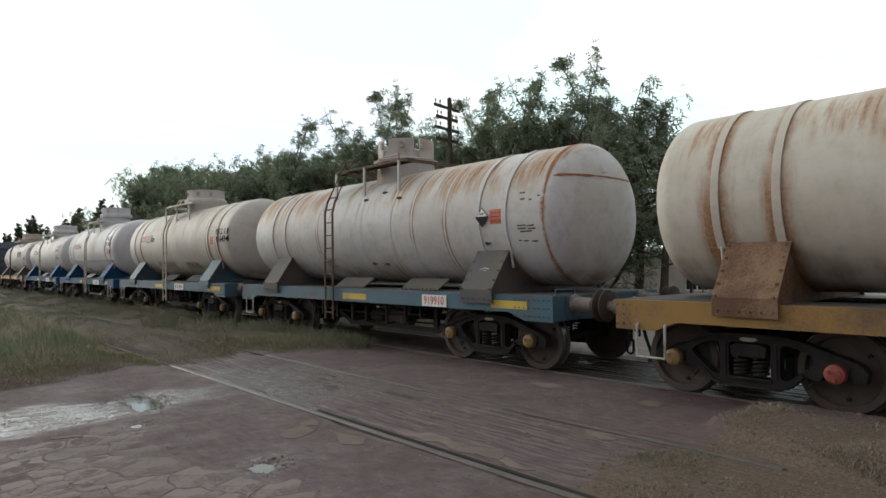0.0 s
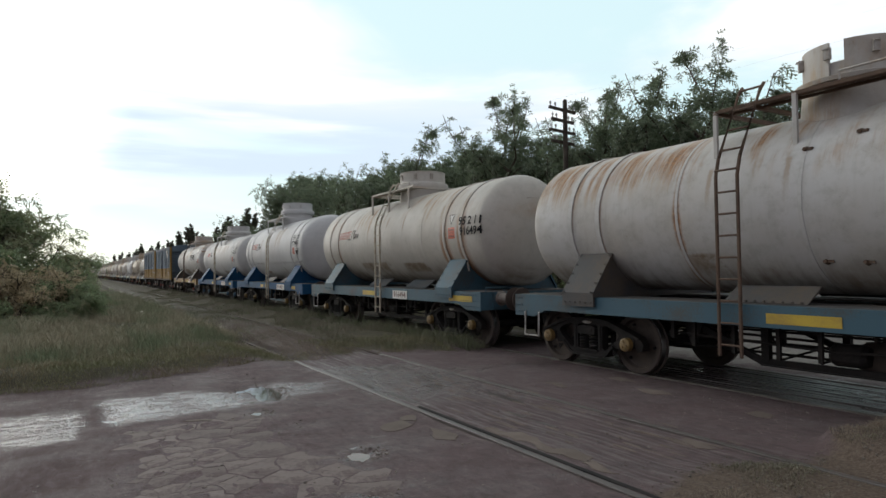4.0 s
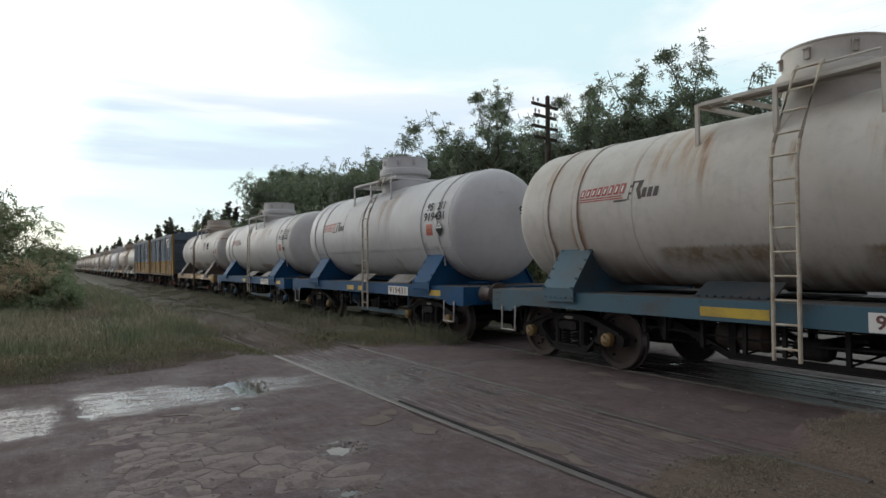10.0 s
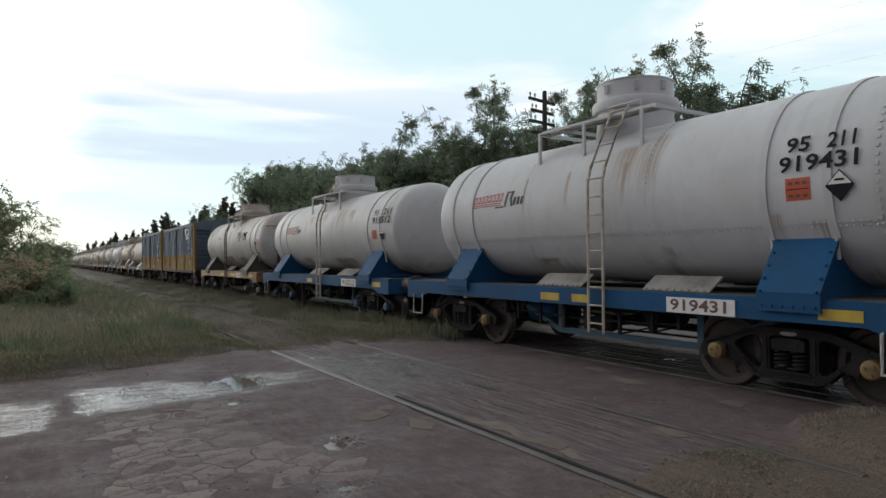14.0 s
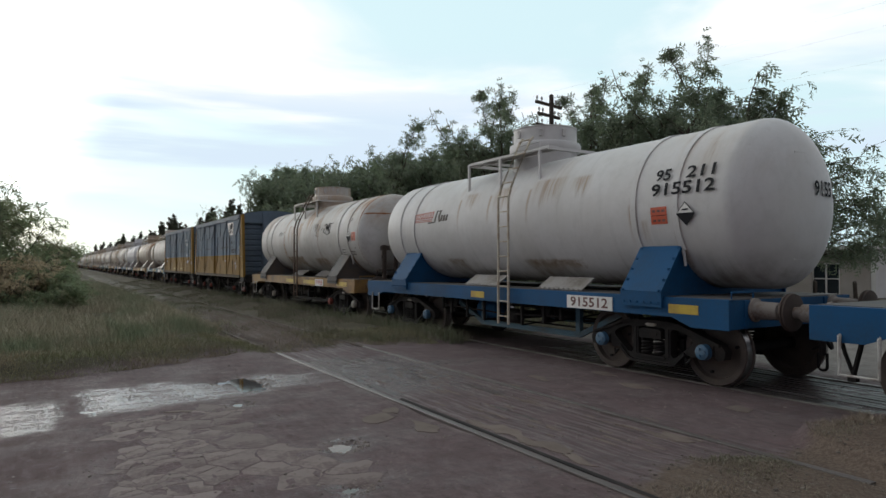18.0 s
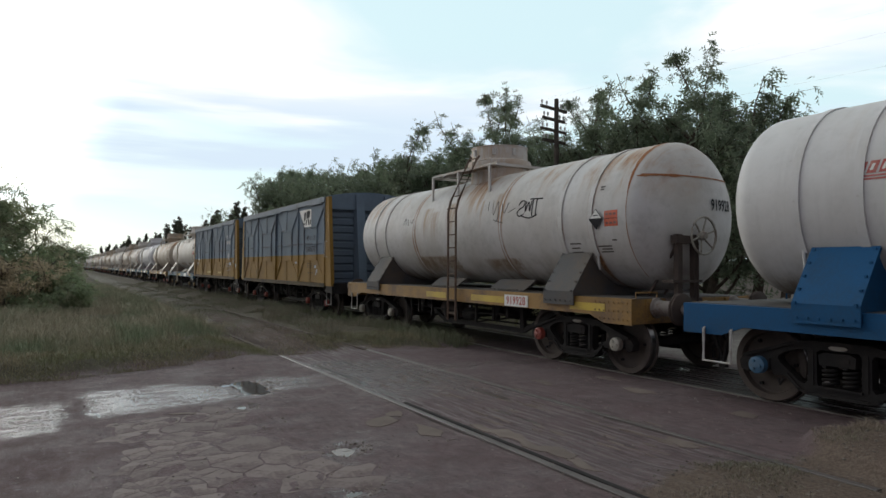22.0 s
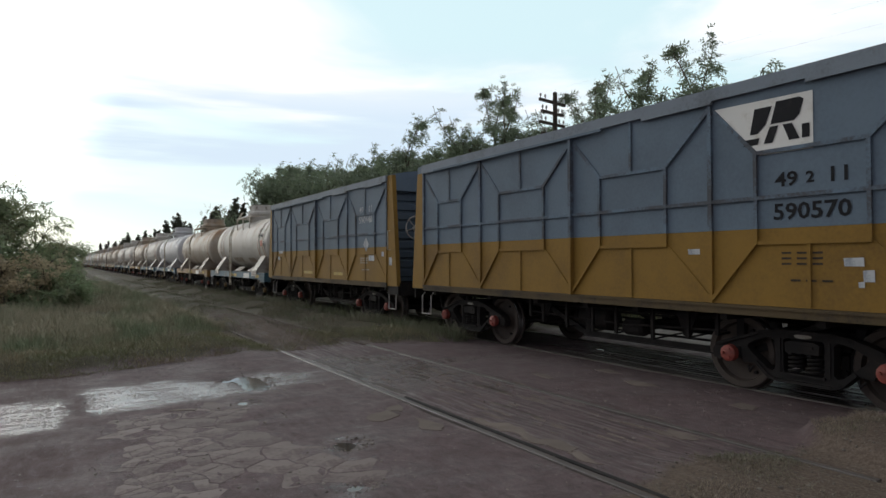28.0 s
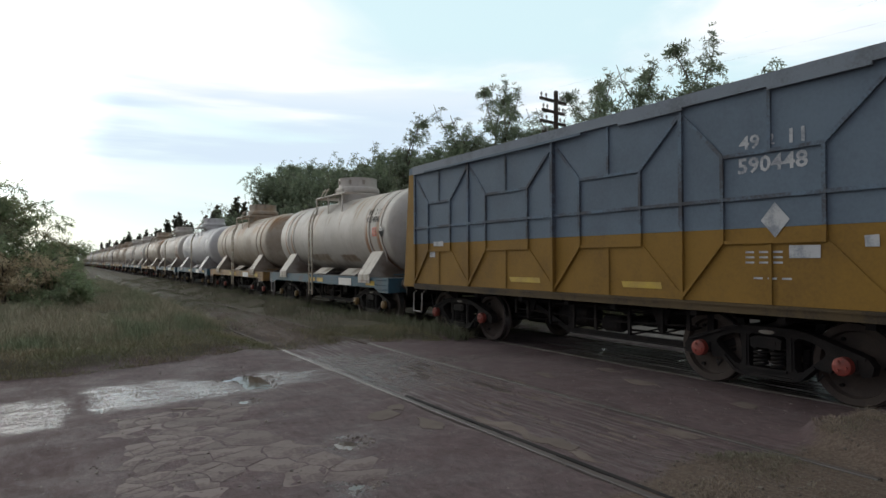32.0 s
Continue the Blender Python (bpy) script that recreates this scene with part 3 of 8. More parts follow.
def thing(name, label, category, group="", kind="", at=None):
    ob = new(name)
    ob.empty_display_size = 0.2
    if at is not None:
        ob.matrix_basis = at
    return tagged(ob, label, category, group, kind)


def text_faces(words, size, width=None):
    """The faces of a line of writing: (points, polygons), centred, in metres."""
    cu = bpy.data.curves.new("writing", "FONT")
    cu.body, cu.size, cu.align_x, cu.align_y = words, size, "CENTER", "CENTER"
    cu.resolution_u = 2
    cu.offset = size * 0.022
    ob = bpy.data.objects.new("writing", cu)
    scene.collection.objects.link(ob)
    me = bpy.data.meshes.new_from_object(ob.evaluated_get(bpy.context.evaluated_depsgraph_get()))
    pts = [(v.co.x, v.co.y) for v in me.vertices]
    polys = [tuple(p.vertices) for p in me.polygons]
    bpy.data.objects.remove(ob)
    bpy.data.curves.remove(cu)
    bpy.data.meshes.remove(me)
    if width and pts:
        span = max(p[0] for p in pts) - min(p[0] for p in pts)
        pts = [(x * width / span, y) for x, y in pts]
    return pts, polys


def flat_text(words, size, width=None):
    """Writing that faces the siding (towards -x), reading towards -y."""
    def make(bm):
        pts, polys = text_faces(words, size, width)
        vs = [bm.verts.new((0, -x, y)) for x, y in pts]
        for p in polys:
            try:
                bm.faces.new([vs[i] for i in p])
            except ValueError:
                pass
    return make


TANK_R, TANK_Z = 1.21, 2.47


# a dished head: (place behind its tip, share of the barrel's radius)
HEAD = [(0.45 * (k / 16) ** 2.2, (1 - (1 - (k / 16) ** 2.2) ** 2) ** 0.4) for k in range(17)]


def head_radius(d):
    """The radius of a head, d metres behind its tip."""
    for (a, r), (c, q) in zip(HEAD, HEAD[1:]):
        if a <= d <= c and c > a:
            return TANK_R * (r + (q - r) * (d - a) / (c - a))
    return TANK_R if d > 0 else 0.0


def head_depth(r):
    """How far behind its tip a head has the radius r."""
    r /= TANK_R
    for (a, p), (c, q) in zip(HEAD, HEAD[1:]):
        if p <= r <= q:
            return a + (c - a) * (r - p) / (q - p)
    return 0.45


def on_tank(u, v, lift=0.004, head=0.0):
    """The place on the near side of a barrel: u along it (wagon y), v metres up its skin from mid height; head: where the straight barrel begins."""
    a = v / TANK_R
    r = (head_radius(u - head + 0.45) if u < head else TANK_R) + lift
    return (-r * math.cos(a), u, TANK_Z + r * math.sin(a))


def tank_text(words, size, u, v, width=None, head=0.0):
    def make(bm):
        pts, polys = text_faces(words, size, width)
        vs = [bm.verts.new((-x, y, 0)) for x, y in pts]
        for p in polys:
            try:
                bm.faces.new([vs[i] for i in p])
            except ValueError:
                pass
        k = -1.2
        while head > 0 and k < 1.2:
            bmesh.ops.bisect_plane(bm, geom=bm.verts[:] + bm.edges[:] + bm.faces[:], plane_co=(k, 0, 0), plane_no=(1, 0, 0))
            k += 0.06
        k = -size
        while k < size:
            bmesh.ops.bisect_plane(bm, geom=bm.verts[:] + bm.edges[:] + bm.faces[:], plane_co=(0, k, 0), plane_no=(0, 1, 0))
            k += 0.06
        for w in bm.verts:
            w.co = on_tank(u + w.co.x, v + w.co.y, 0.024, head)
    return make


def tank_patch(pts, u, v, lift=0.004):
    """A painted patch on the barrel, from an outline of (along, up) points."""
    def make(bm):
        vs = [bm.verts.new((a, b, 0)) for a, b in pts]
        bm.faces.new(vs)
        lo, hi = min(p[1] for p in pts), max(p[1] for p in pts)
        k = lo + 0.05
        while k < hi:
            bmesh.ops.bisect_plane(bm, geom=bm.verts[:] + bm.edges[:] + bm.faces[:], plane_co=(0, k, 0), plane_no=(0, 1, 0))
            k += 0.05
        for w in bm.verts:
            w.co = on_tank(u + w.co.x, v + w.co.y, lift)
    return make


# ---- running gear ----
WHEEL_R = 0.46


def make_wheel(bm):
    s = GAUGE / 2
    turned(bm, [(-s - 0.11, 0.0), (-s - 0.12, 0.10), (-s - 0.08, 0.13), (-s - 0.035, 0.26), (-s - 0.05, 0.355), (-s - 0.115, 0.375), (-s - 0.115, WHEEL_R - 0.012),
                (-s - 0.10, WHEEL_R), (-s - 0.005, WHEEL_R + 0.006), (-s + 0.008, WHEEL_R + 0.028), (-s + 0.03, WHEEL_R + 0.026), (-s + 0.035, 0.37),
                (-s + 0.0, 0.35), (-s + 0.02, 0.14), (-s + 0.06, 0.10), (-s + 0.06, 0.0)], "x", n=32)


def make_wheel_mark(bm):
    s = GAUGE / 2
    for a in (0.4, 2.5, 4.6):
        c = (-s - 0.064, 0.30 * math.cos(a), 0.30 * math.sin(a))
        turned(bm, [(-0.014, 0.0), (-0.014, 0.022), (0.02, 0.022), (0.02, 0.0)], "x", c, 8)


def make_tread(bm):
    s = GAUGE / 2
    rings = []
    for x, r in ((-s - 0.098, WHEEL_R - 0.004), (-s - 0.096, WHEEL_R + 0.002), (-s - 0.007, WHEEL_R + 0.008), (-s - 0.005, WHEEL_R - 0.002)):
        rings.append([bm.verts.new((x, r * math.cos(2 * math.pi * k / 40), r * math.sin(2 * math.pi * k / 40))) for k in range(40)])
    for p, q in zip(rings, rings[1:]):
        for k in range(40):
            bm.faces.new((p[k], p[(k + 1) % 40], q[(k + 1) % 40], q[k]))


def make_axle(bm):
    turned(bm, [(-1.16, 0.0), (-1.16, 0.07), (-0.95, 0.075), (-0.9, 0.09), (-0.7, 0.09), (-0.6, 0.08), (0.6, 0.08), (0.7, 0.09), (0.9, 0.09), (0.95, 0.075), (1.16, 0.07), (1.16, 0.0)], "x", n=16)


def make_cap(bm):
    turned(bm, [(-1.235, 0.0), (-1.235, 0.085), (-1.225, 0.10), (-1.15, 0.105), (-1.13, 0.09), (-1.13, 0.0)], "x", n=20)
    for a in (0.5, 2.6, 4.7):
        turned(bm, [(-1.252, 0.0), (-1.252, 0.018), (-1.23, 0.018), (-1.23, 0.0)], "x", (0, 0.055 * math.cos(a), 0.055 * math.sin(a)), 6)


AXLE = 0.90             # half a bogie's wheelbase


def make_side_frame(bm):
    """A cast frame: an arch with two rounded triangular windows and the spring window."""
    x0, x1 = -1.13, -0.99
    half = [(0.0, 0.81), (0.34, 0.805), (0.52, 0.775), (0.70, 0.715), (0.86, 0.655), (1.00, 0.615), (1.12, 0.565), (1.18, 0.48), (1.16, 0.38), (1.06, 0.355), (1.03, 0.42), (0.99, 0.50),
            (0.81, 0.50), (0.77, 0.42), (0.74, 0.355), (0.66, 0.365), (0.58, 0.375), (0.50, 0.30), (0.42, 0.225), (0.34, 0.195), (0.0, 0.185)]
    outer = half + [(-y, z) for y, z in half[-2:0:-1]]
    win = [(0.335, 0.66), (0.37, 0.70), (0.46, 0.695), (0.60, 0.645), (0.675, 0.60), (0.69, 0.555), (0.65, 0.505), (0.52, 0.40), (0.43, 0.325), (0.37, 0.31), (0.335, 0.35)]
    mid = [(-0.215, 0.30), (0.215, 0.30), (0.235, 0.34), (0.235, 0.68), (0.205, 0.71), (-0.205, 0.71), (-0.235, 0.68), (-0.235, 0.34)]
    edges = []
    for loop in (outer, win, [(-y, z) for y, z in win], mid):
        vs = [bm.verts.new((x0, y, z)) for y, z in loop]
        edges += [bm.edges.new((p, q)) for p, q in zip(vs, vs[1:] + vs[:1])]
    bmesh.ops.triangle_fill(bm, edges=edges, use_beauty=True)
    faces = bm.faces[:]
    ext = bmesh.ops.extrude_face_region(bm, geom=faces)
    bmesh.ops.translate(bm, verts=[g for g in ext["geom"] if isinstance(g, bmesh.types.BMVert)], vec=(x1 - x0, 0, 0))
    # thick rims round the arch, the adapters over the axles, the spring seat
    rim = [(-1.10, 0.56), (-0.86, 0.64), (-0.52, 0.755), (-0.34, 0.785), (0.34, 0.785), (0.52, 0.755), (0.86, 0.64), (1.10, 0.56)]
    bar_yz(bm, rim, x0 - 0.03, x0 + 0.02, 0.035)
    bar_yz(bm, [(-0.57, 0.39), (-0.42, 0.245), (-0.32, 0.21), (0.32, 0.21), (0.42, 0.245), (0.57, 0.39)], x0 - 0.03, x0 + 0.02, 0.035)
    for k in (-1, 1):
        box(bm, x0 - 0.02, x1 + 0.02, k * AXLE - 0.12, k * AXLE + 0.12, 0.42, 0.545)
        rod(bm, [(x0 - 0.02, k * 0.60, 0.34), (x0 - 0.05, k * 0.63, 0.27), (x0 - 0.02, k * 0.67, 0.33)], 0.018)
        box(bm, x0 - 0.012, x0 + 0.01, k * 0.285 - 0.02, k * 0.285 + 0.02, 0.31, 0.70)
    box(bm, x0 - 0.03, x1, -0.25, 0.25, 0.285, 0.312)
    prism(bm, [(-0.19, 0.55), (0.19, 0.55), (0.20, 0.66), (0.14, 0.69), (-0.14, 0.69), (-0.20, 0.66)], "x", x0 - 0.035, x1)
    box(bm, x0 - 0.045, x0 - 0.03, -0.13, 0.13, 0.60, 0.645)


def make_frame_plate(bm):
    prism(bm, [(0.10 * math.cos(2 * math.pi * k / 14), 0.745 + 0.026 * math.sin(2 * math.pi * k / 14)) for k in range(14)], "x", -1.145, -1.12)


def make_spring(bm):
    pts = [(-1.08 + 0.075 * math.cos(2 * math.pi * k / 10), 0.075 * math.sin(2 * math.pi * k / 10), 0.325 + 0.215 * k / 45) for k in range(46)]
    rod(bm, pts, 0.017, 5)


def make_bolster(bm):
    prism(bm, [(-1.0, 0.58), (-0.5, 0.46), (0.5, 0.46), (1.0, 0.58), (1.0, 0.70), (0.35, 0.78), (-0.35, 0.78), (-1.0, 0.70)], "y", -0.18, 0.18)
    box(bm, -0.16, 0.16, -0.2, 0.2, 0.78, 0.9)
    box(bm, -0.93, 0.93, -0.42, 0.42, 0.60, 0.80)
    for k in (-1, 1):
        rod(bm, [(-0.95, k * 0.34, 0.36), (0.95, k * 0.34, 0.36)], 0.05, 8)
        box(bm, -0.92, -0.80, k * 0.36 - 0.03, k * 0.36 + 0.05, 0.30, 0.55)
        box(bm, 0.80, 0.92, k * 0.36 - 0.03, k * 0.36 + 0.05, 0.30, 0.55)
        for x in (-0.84, 0.84):
            prism(bm, [(k * 0.39, 0.30), (k * 0.47, 0.32), (k * 0.50, 0.58), (k * 0.56, 0.86), (k * 0.46, 0.86), (k * 0.40, 0.60)], "x", x - 0.05, x + 0.05)


WHEELSETS = []


def add_bogie(wagon, y, cap, rolls):
    at = pose(0, y, 0)
    for turn in (0, 180):
        sf = part("bogie_side_frame", "bogie_side_frame", make_side_frame, DARKIRON, wagon, at=at @ pose(0, 0, 0, 0, 0, turn))
        for dy in (-0.11, 0.11):
            part("bogie_spring", "bogie_spring", make_spring, DARKIRON, sf, at=pose(0, dy, 0), smooth=True)
        part("frame_plate", "frame_plate", make_frame_plate, CAPWHITE, sf, "pale cast plate")
    part("bogie_bolster", "bogie_bolster", make_bolster, DARKIRON, wagon, at=at)
    for k in (-1, 1):
        ax = part("wheelset", "axle", make_axle, DARKIRON, wagon, at=pose(0, y + k * AXLE, WHEEL_R), smooth=True)
        for turn in (0, 180):
            m = pose(0, 0, 0, 0, 0, turn)
            part("wheel", "wheel", make_wheel, WHEELSTEEL, ax, at=m, smooth=True)
            part("tread_band", "tread_band", make_tread, TREAD, ax, at=m, smooth=True)
            part("axle_cap", "axle_cap", make_cap, cap[0 if k < 0 else 1], ax, "painted bearing cap", at=m, smooth=True)
        tagged(part("wheel_bolts", "wheel_bolts", make_wheel_mark, DARKIRON, ax), kind="stuff")
        if rolls:
            WHEELSETS.append((ax, y + k * AXLE))


# ---- frame parts common to the wagons ----
LENGTH = 10.45


def make_buffer(bm):
    turned(bm, [(0.0, 0.0), (0.0, 0.15), (-0.04, 0.15), (-0.06, 0.115), (-0.34, 0.105), (-0.36, 0.07), (-0.46, 0.07), (-0.46, 0.0)], "y", n=20)


def make_buffer_head(bm):
    turned(bm, [(-0.44, 0.0), (-0.44, 0.16), (-0.455, 0.225), (-0.475, 0.23), (-0.49, 0.20), (-0.50, 0.0)], "y", n=28)


def make_hook(bm):
    box(bm, -0.06, 0.06, -0.30, 0.02, 0.93, 1.05)
    prism(bm, [(-0.30, 0.98), (-0.24, 0.90), (-0.36, 0.84), (-0.42, 0.92), (-0.40, 1.03), (-0.30, 1.08)], "x", -0.04, 0.04)


def make_screw_link(bm):
    """The hanging screw coupling: two cheeks, a screw with its lever, and an open shackle."""
    for k in (-1, 1):
        rod(bm, [(k * 0.035, -0.34, 0.92), (k * 0.045, -0.36, 0.70), (k * 0.035, -0.36, 0.62)], 0.015)
    turned(bm, [(0.44, 0.0), (0.44, 0.04), (0.62, 0.045), (0.62, 0.0)], "z", (0, -0.36, 0), 10)
    rod(bm, [(0.0, -0.36, 0.56), (0.02, -0.22, 0.50)], 0.014)
    pts = [(0.0, -0.36 + 0.055, 0.47)]
    for k in range(9):
        a = math.pi * k / 8
        pts.append((0.0, -0.36 + 0.055 * math.cos(a), 0.30 - 0.05 * math.sin(a)))
    pts.append((0.0, -0.36 - 0.055, 0.47))
    rod(bm, pts, 0.019, 8)


def make_brake_lever(bm):
    rod(bm, [(-0.75, -0.02, 0.82), (-0.75, 0.04, 0.60), (-0.75, 0.13, 0.36)], 0.024, 6)
    rod(bm, [(-0.75, 0.24, 0.82), (-0.75, 0.12, 0.33)], 0.030, 6)
    box(bm, -0.79, -0.71, 0.08, 0.17, 0.29, 0.36)


def make_hose(bm):
    pts = [(0.32, -0.05, 0.9)]
    for k in range(9):
        a = math.pi * k / 8
        pts.append((0.32 + 0.03 * k, -0.12 - 0.12 * math.sin(a), 0.82 - 0.34 * math.sin(a * 0.9)))
    rod(bm, pts, 0.026, 8)


def make_stirrup(bm):
    rod(bm, [(-1.36, 0.0, 0.92), (-1.42, 0.0, 0.86), (-1.43, 0.0, 0.46), (-1.43, 0.38, 0.46), (-1.42, 0.38, 0.86), (-1.36, 0.38, 0.92)], 0.020, 6)


def add_running_gear(wagon, cap, paint, rolls, length=LENGTH, bogies=(1.6, 1.7), front_step=True):
    for end, y, turn in (("front", 0.0, 0), ("rear", length, 180)):
        m = pose(0, y, 0, 0, 0, turn)
        for x in (-0.9, 0.9):
            bf = part("buffer", "buffer", make_buffer, BUFFERGREY, wagon, at=m @ pose(x, 0, 1.03), smooth=True)
            part("buffer_head", "buffer_head", make_buffer_head, RUSTIRON, bf, smooth=True)
        part("coupling_hook", "coupling_hook", make_hook, DARKIRON, wagon, at=m)
        if end == "front":
            part("screw_coupling", "screw_coupling", make_screw_link, DARKIRON, wagon, "hanging screw coupling", at=m, smooth=True)
        else:
            part("brake_lever", "brake_lever", make_brake_lever, DARKIRON, wagon, at=pose(0, length, 0) @ Matrix.Diagonal((1, -1, 1, 1)))
        if end == "front":
            part("brake_hose", "brake_hose", make_hose, DARKIRON, wagon, at=m, smooth=True)
    for y in (0.32, length - 0.70) if front_step else (length - 0.70,):
        for turn in (0, 180):
            part("step_stirrup", "step_stirrup", make_stirrup, STEPGREY, wagon, "pale iron foot step", at=pose(0, y, 0) if not turn else pose(0, y + 0.38, 0, 0, 0, 180))
    caps = cap if isinstance(cap, tuple) else (cap,) * 4
    add_bogie(wagon, bogies[0], caps[:2], rolls)
    add_bogie(wagon, length - bogies[1], caps[2:], rolls)


def make_truss(bm):
    bar_yz(bm, [(2.05, 0.88), (3.06, 0.43), (5.9, 0.43), (7.0, 0.88)], -0.03, 0.03, 0.085)
    box(bm, -0.06, 0.06, 3.06, 5.9, 0.385, 0.40)
    for y in (3.10, 5.85):
        box(bm, -0.04, 0.04, y - 0.05, y + 0.05, 0.43, 0.92)


def make_brakes(bm):
    rod(bm, [(-0.35, 2.9, 0.6), (-0.35, 7.6, 0.6)], 0.022)
    rod(bm, [(0.3, 2.9, 0.55), (0.3, 7.6, 0.62)], 0.022)
    rod(bm, [(-0.75, 3.0, 0.80), (-0.75, 7.5, 0.80)], 0.018)
    box(bm, -0.7, 0.5, 4.9, 4.96, 0.55, 0.70)
    box(bm, -0.45, -0.39, 4.6, 5.3, 0.62, 0.68)
    for y, z in ((3.3, 0.66), (3.75, 0.58), (4.35, 0.50), (5.05, 0.52), (5.55, 0.50), (6.15, 0.52), (6.75, 0.56), (7.1, 0.64)):
        box(bm, -1.16, -1.12, y - 0.025, y + 0.025, z, 0.93)
        rod(bm, [(-1.14, y, z), (-0.2, y + 0.05, z + 0.06)], 0.015)
    rod(bm, [(-1.10, 3.2, 0.72), (-1.10, 5.0, 0.66), (-1.10, 7.2, 0.72)], 0.016)
    rod(bm, [(-0.6, 2.6, 0.50), (-0.6, 7.9, 0.50)], 0.020)
    rod(bm, [(-0.9, 3.0, 0.86), (-0.9, 7.5, 0.86)], 0.028)
    for y in (3.9, 6.9):
        prism(bm, [(y - 0.18, 0.90), (y + 0.18, 0.90), (y + 0.04, 0.58), (y - 0.04, 0.58)], "x", -0.98, -0.95)
        turned(bm, [(-1.0, 0.0), (-1.0, 0.05), (-0.9, 0.05), (-0.9, 0.0)], "x", (0, y, 0.62), 8)
    turned(bm, [(4.6, 0.0), (4.62, 0.10), (4.68, 0.13), (4.98, 0.13), (5.02, 0.10), (5.04, 0.0)], "y", (-0.95, 0, 0.62), 14)
    for y in (4.2, 5.9, 6.6):
        box(bm, -0.5, -0.42, y, y + 0.06, 0.6, 0.95)
        rod(bm, [(-0.9, y, 0.88), (-0.5, y + 0.1, 0.62)], 0.016)


def make_reservoir(bm):
    turned(bm, [(5.4, 0.0), (5.42, 0.13), (5.48, 0.19), (6.1, 0.19), (6.16, 0.13), (6.18, 0.0)], "y", (-0.75, 0, 0.68), 18)
    for y in (5.6, 6.0):
        box(bm, -0.78, -0.72, y - 0.02, y + 0.02, 0.85, 0.98)


def make_cylinder(bm):
    turned(bm, [(4.0, 0.0), (4.0, 0.11), (4.05, 0.16), (4.5, 0.16), (4.52, 0.19), (4.56, 0.19), (4.56, 0.0)], "y", (-0.1, 0, 0.72), 18)
    rod(bm, [(-0.1, 4.56, 0.72), (-0.1, 5.0, 0.68)], 0.025)


# ---- tank wagons ----
def barrel_shape(h0, h1):
    def make(bm):
        prof = [(h0 - 0.45 + d, r * TANK_R) for d, r in HEAD]
        n = 10
        prof += [(h0 + (LENGTH - h1 - h0) * k / n, TANK_R) for k in range(1, n)]
        prof += [(LENGTH - h1 + 0.45 - d, r * TANK_R) for d, r in HEAD[::-1]]
        turned(bm, prof, "y", (0, 0, TANK_Z), 64)
    return make


def make_strap(bm):
    r0, r1 = TANK_R + 0.002, TANK_R + 0.020
    for w, (a, b) in ((0.095, (r0, r1)),):
        ring = []
        for k in range(33):
            t = radians(212 - 244 * k / 32)
            ring.append([bm.verts.new((r * math.cos(t), y, TANK_Z + r * math.sin(t))) for r, y in ((a, -w / 2), (b, -w / 2), (b, w / 2), (a, w / 2))])
        for p, q in zip(ring, ring[1:]):
            for i in range(4):
                bm.faces.new((p[i], p[(i + 1) % 4], q[(i + 1) % 4], q[i]))
        bm.faces.new(ring[0])
        bm.faces.new(ring[-1][::-1])
    # the tightening bolts at both ends
    for k in (-1, 1):
        c, s = math.cos(radians(212)) * -k, math.sin(radians(212))
        p = Vector((k * -c * (r1 + 0.01) * k, 0, TANK_Z + s * (r1 + 0.01)))
        rod(bm, [p + Vector((0, 0, 0.10)), p + Vector((k * 0.06, 0, -0.22))], 0.022, 8)


def make_seam(bm):
    turned(bm, [(-0.03, TANK_R - 0.01), (-0.022, TANK_R + 0.005), (0.022, TANK_R + 0.005), (0.03, TANK_R - 0.01)], "y", (0, 0, TANK_Z), 64)


def make_long_seam(bm):
    """A lapped joint along the barrel."""
    p, q = on_tank(0.8, -0.50, 0.007), on_tank(0.8, -0.43, 0.009)
    v = [bm.verts.new(c) for y in (0.8, 9.2) for c in ((p[0], y, p[2]), (q[0], y, q[2]), (q[0] + 0.02, y, q[2]), (p[0] + 0.02, y, p[2]))]
    for f in ((0, 1, 5, 4), (1, 2, 6, 5), (3, 0, 4, 7), (0, 3, 2, 1), (4, 5, 6, 7)):
        bm.faces.new([v[i] for i in f])


def make_barrel_rivets(bm):
    """Two rows below the long joint and rings round the cross joints."""
    spots = [(0.85 + 0.075 * k, -0.485 - 0.05 * j) for k in range(111) for j in (0, 1)]
    spots += [(y, -1.0 + 0.085 * k) for y in (3.78, 6.5) for k in range(30)]
    for u, v in spots:
        x, y, z = on_tank(u, v, 0.006)
        box(bm, x - 0.006, x + 0.012, y - 0.009, y + 0.009, z - 0.009, z + 0.009)


def make_head_rivets(bm):
    for k in range(84):
        a = 2 * math.pi * k / 84
        c = Vector(((TANK_R - 0.004) * math.cos(a), 0.80, TANK_Z + (TANK_R - 0.004) * math.sin(a)))
        bmesh.ops.create_cube(bm, size=0.034, matrix=Matrix.Translation(c) @ Matrix.Rotation(-a, 4, "Y"))


def make_neck(bm):
    turned(bm, [(3.30, 0.66), (3.60, 0.64), (3.80, 0.62), (3.92, 0.62)], "z", (0, 5.14, 0), 36)


def make_collar(bm):
    turned(bm, [(3.90, 0.60), (3.91, 0.69), (3.935, 0.705), (4.04, 0.705), (4.07, 0.69), (4.09, 0.635), (4.12, 0.625), (4.355, 0.62), (4.37, 0.632), (4.385, 0.632), (4.39, 0.60), (4.18, 0.59), (4.18, 0.0)], "z", (0, 5.14, 0), 40)


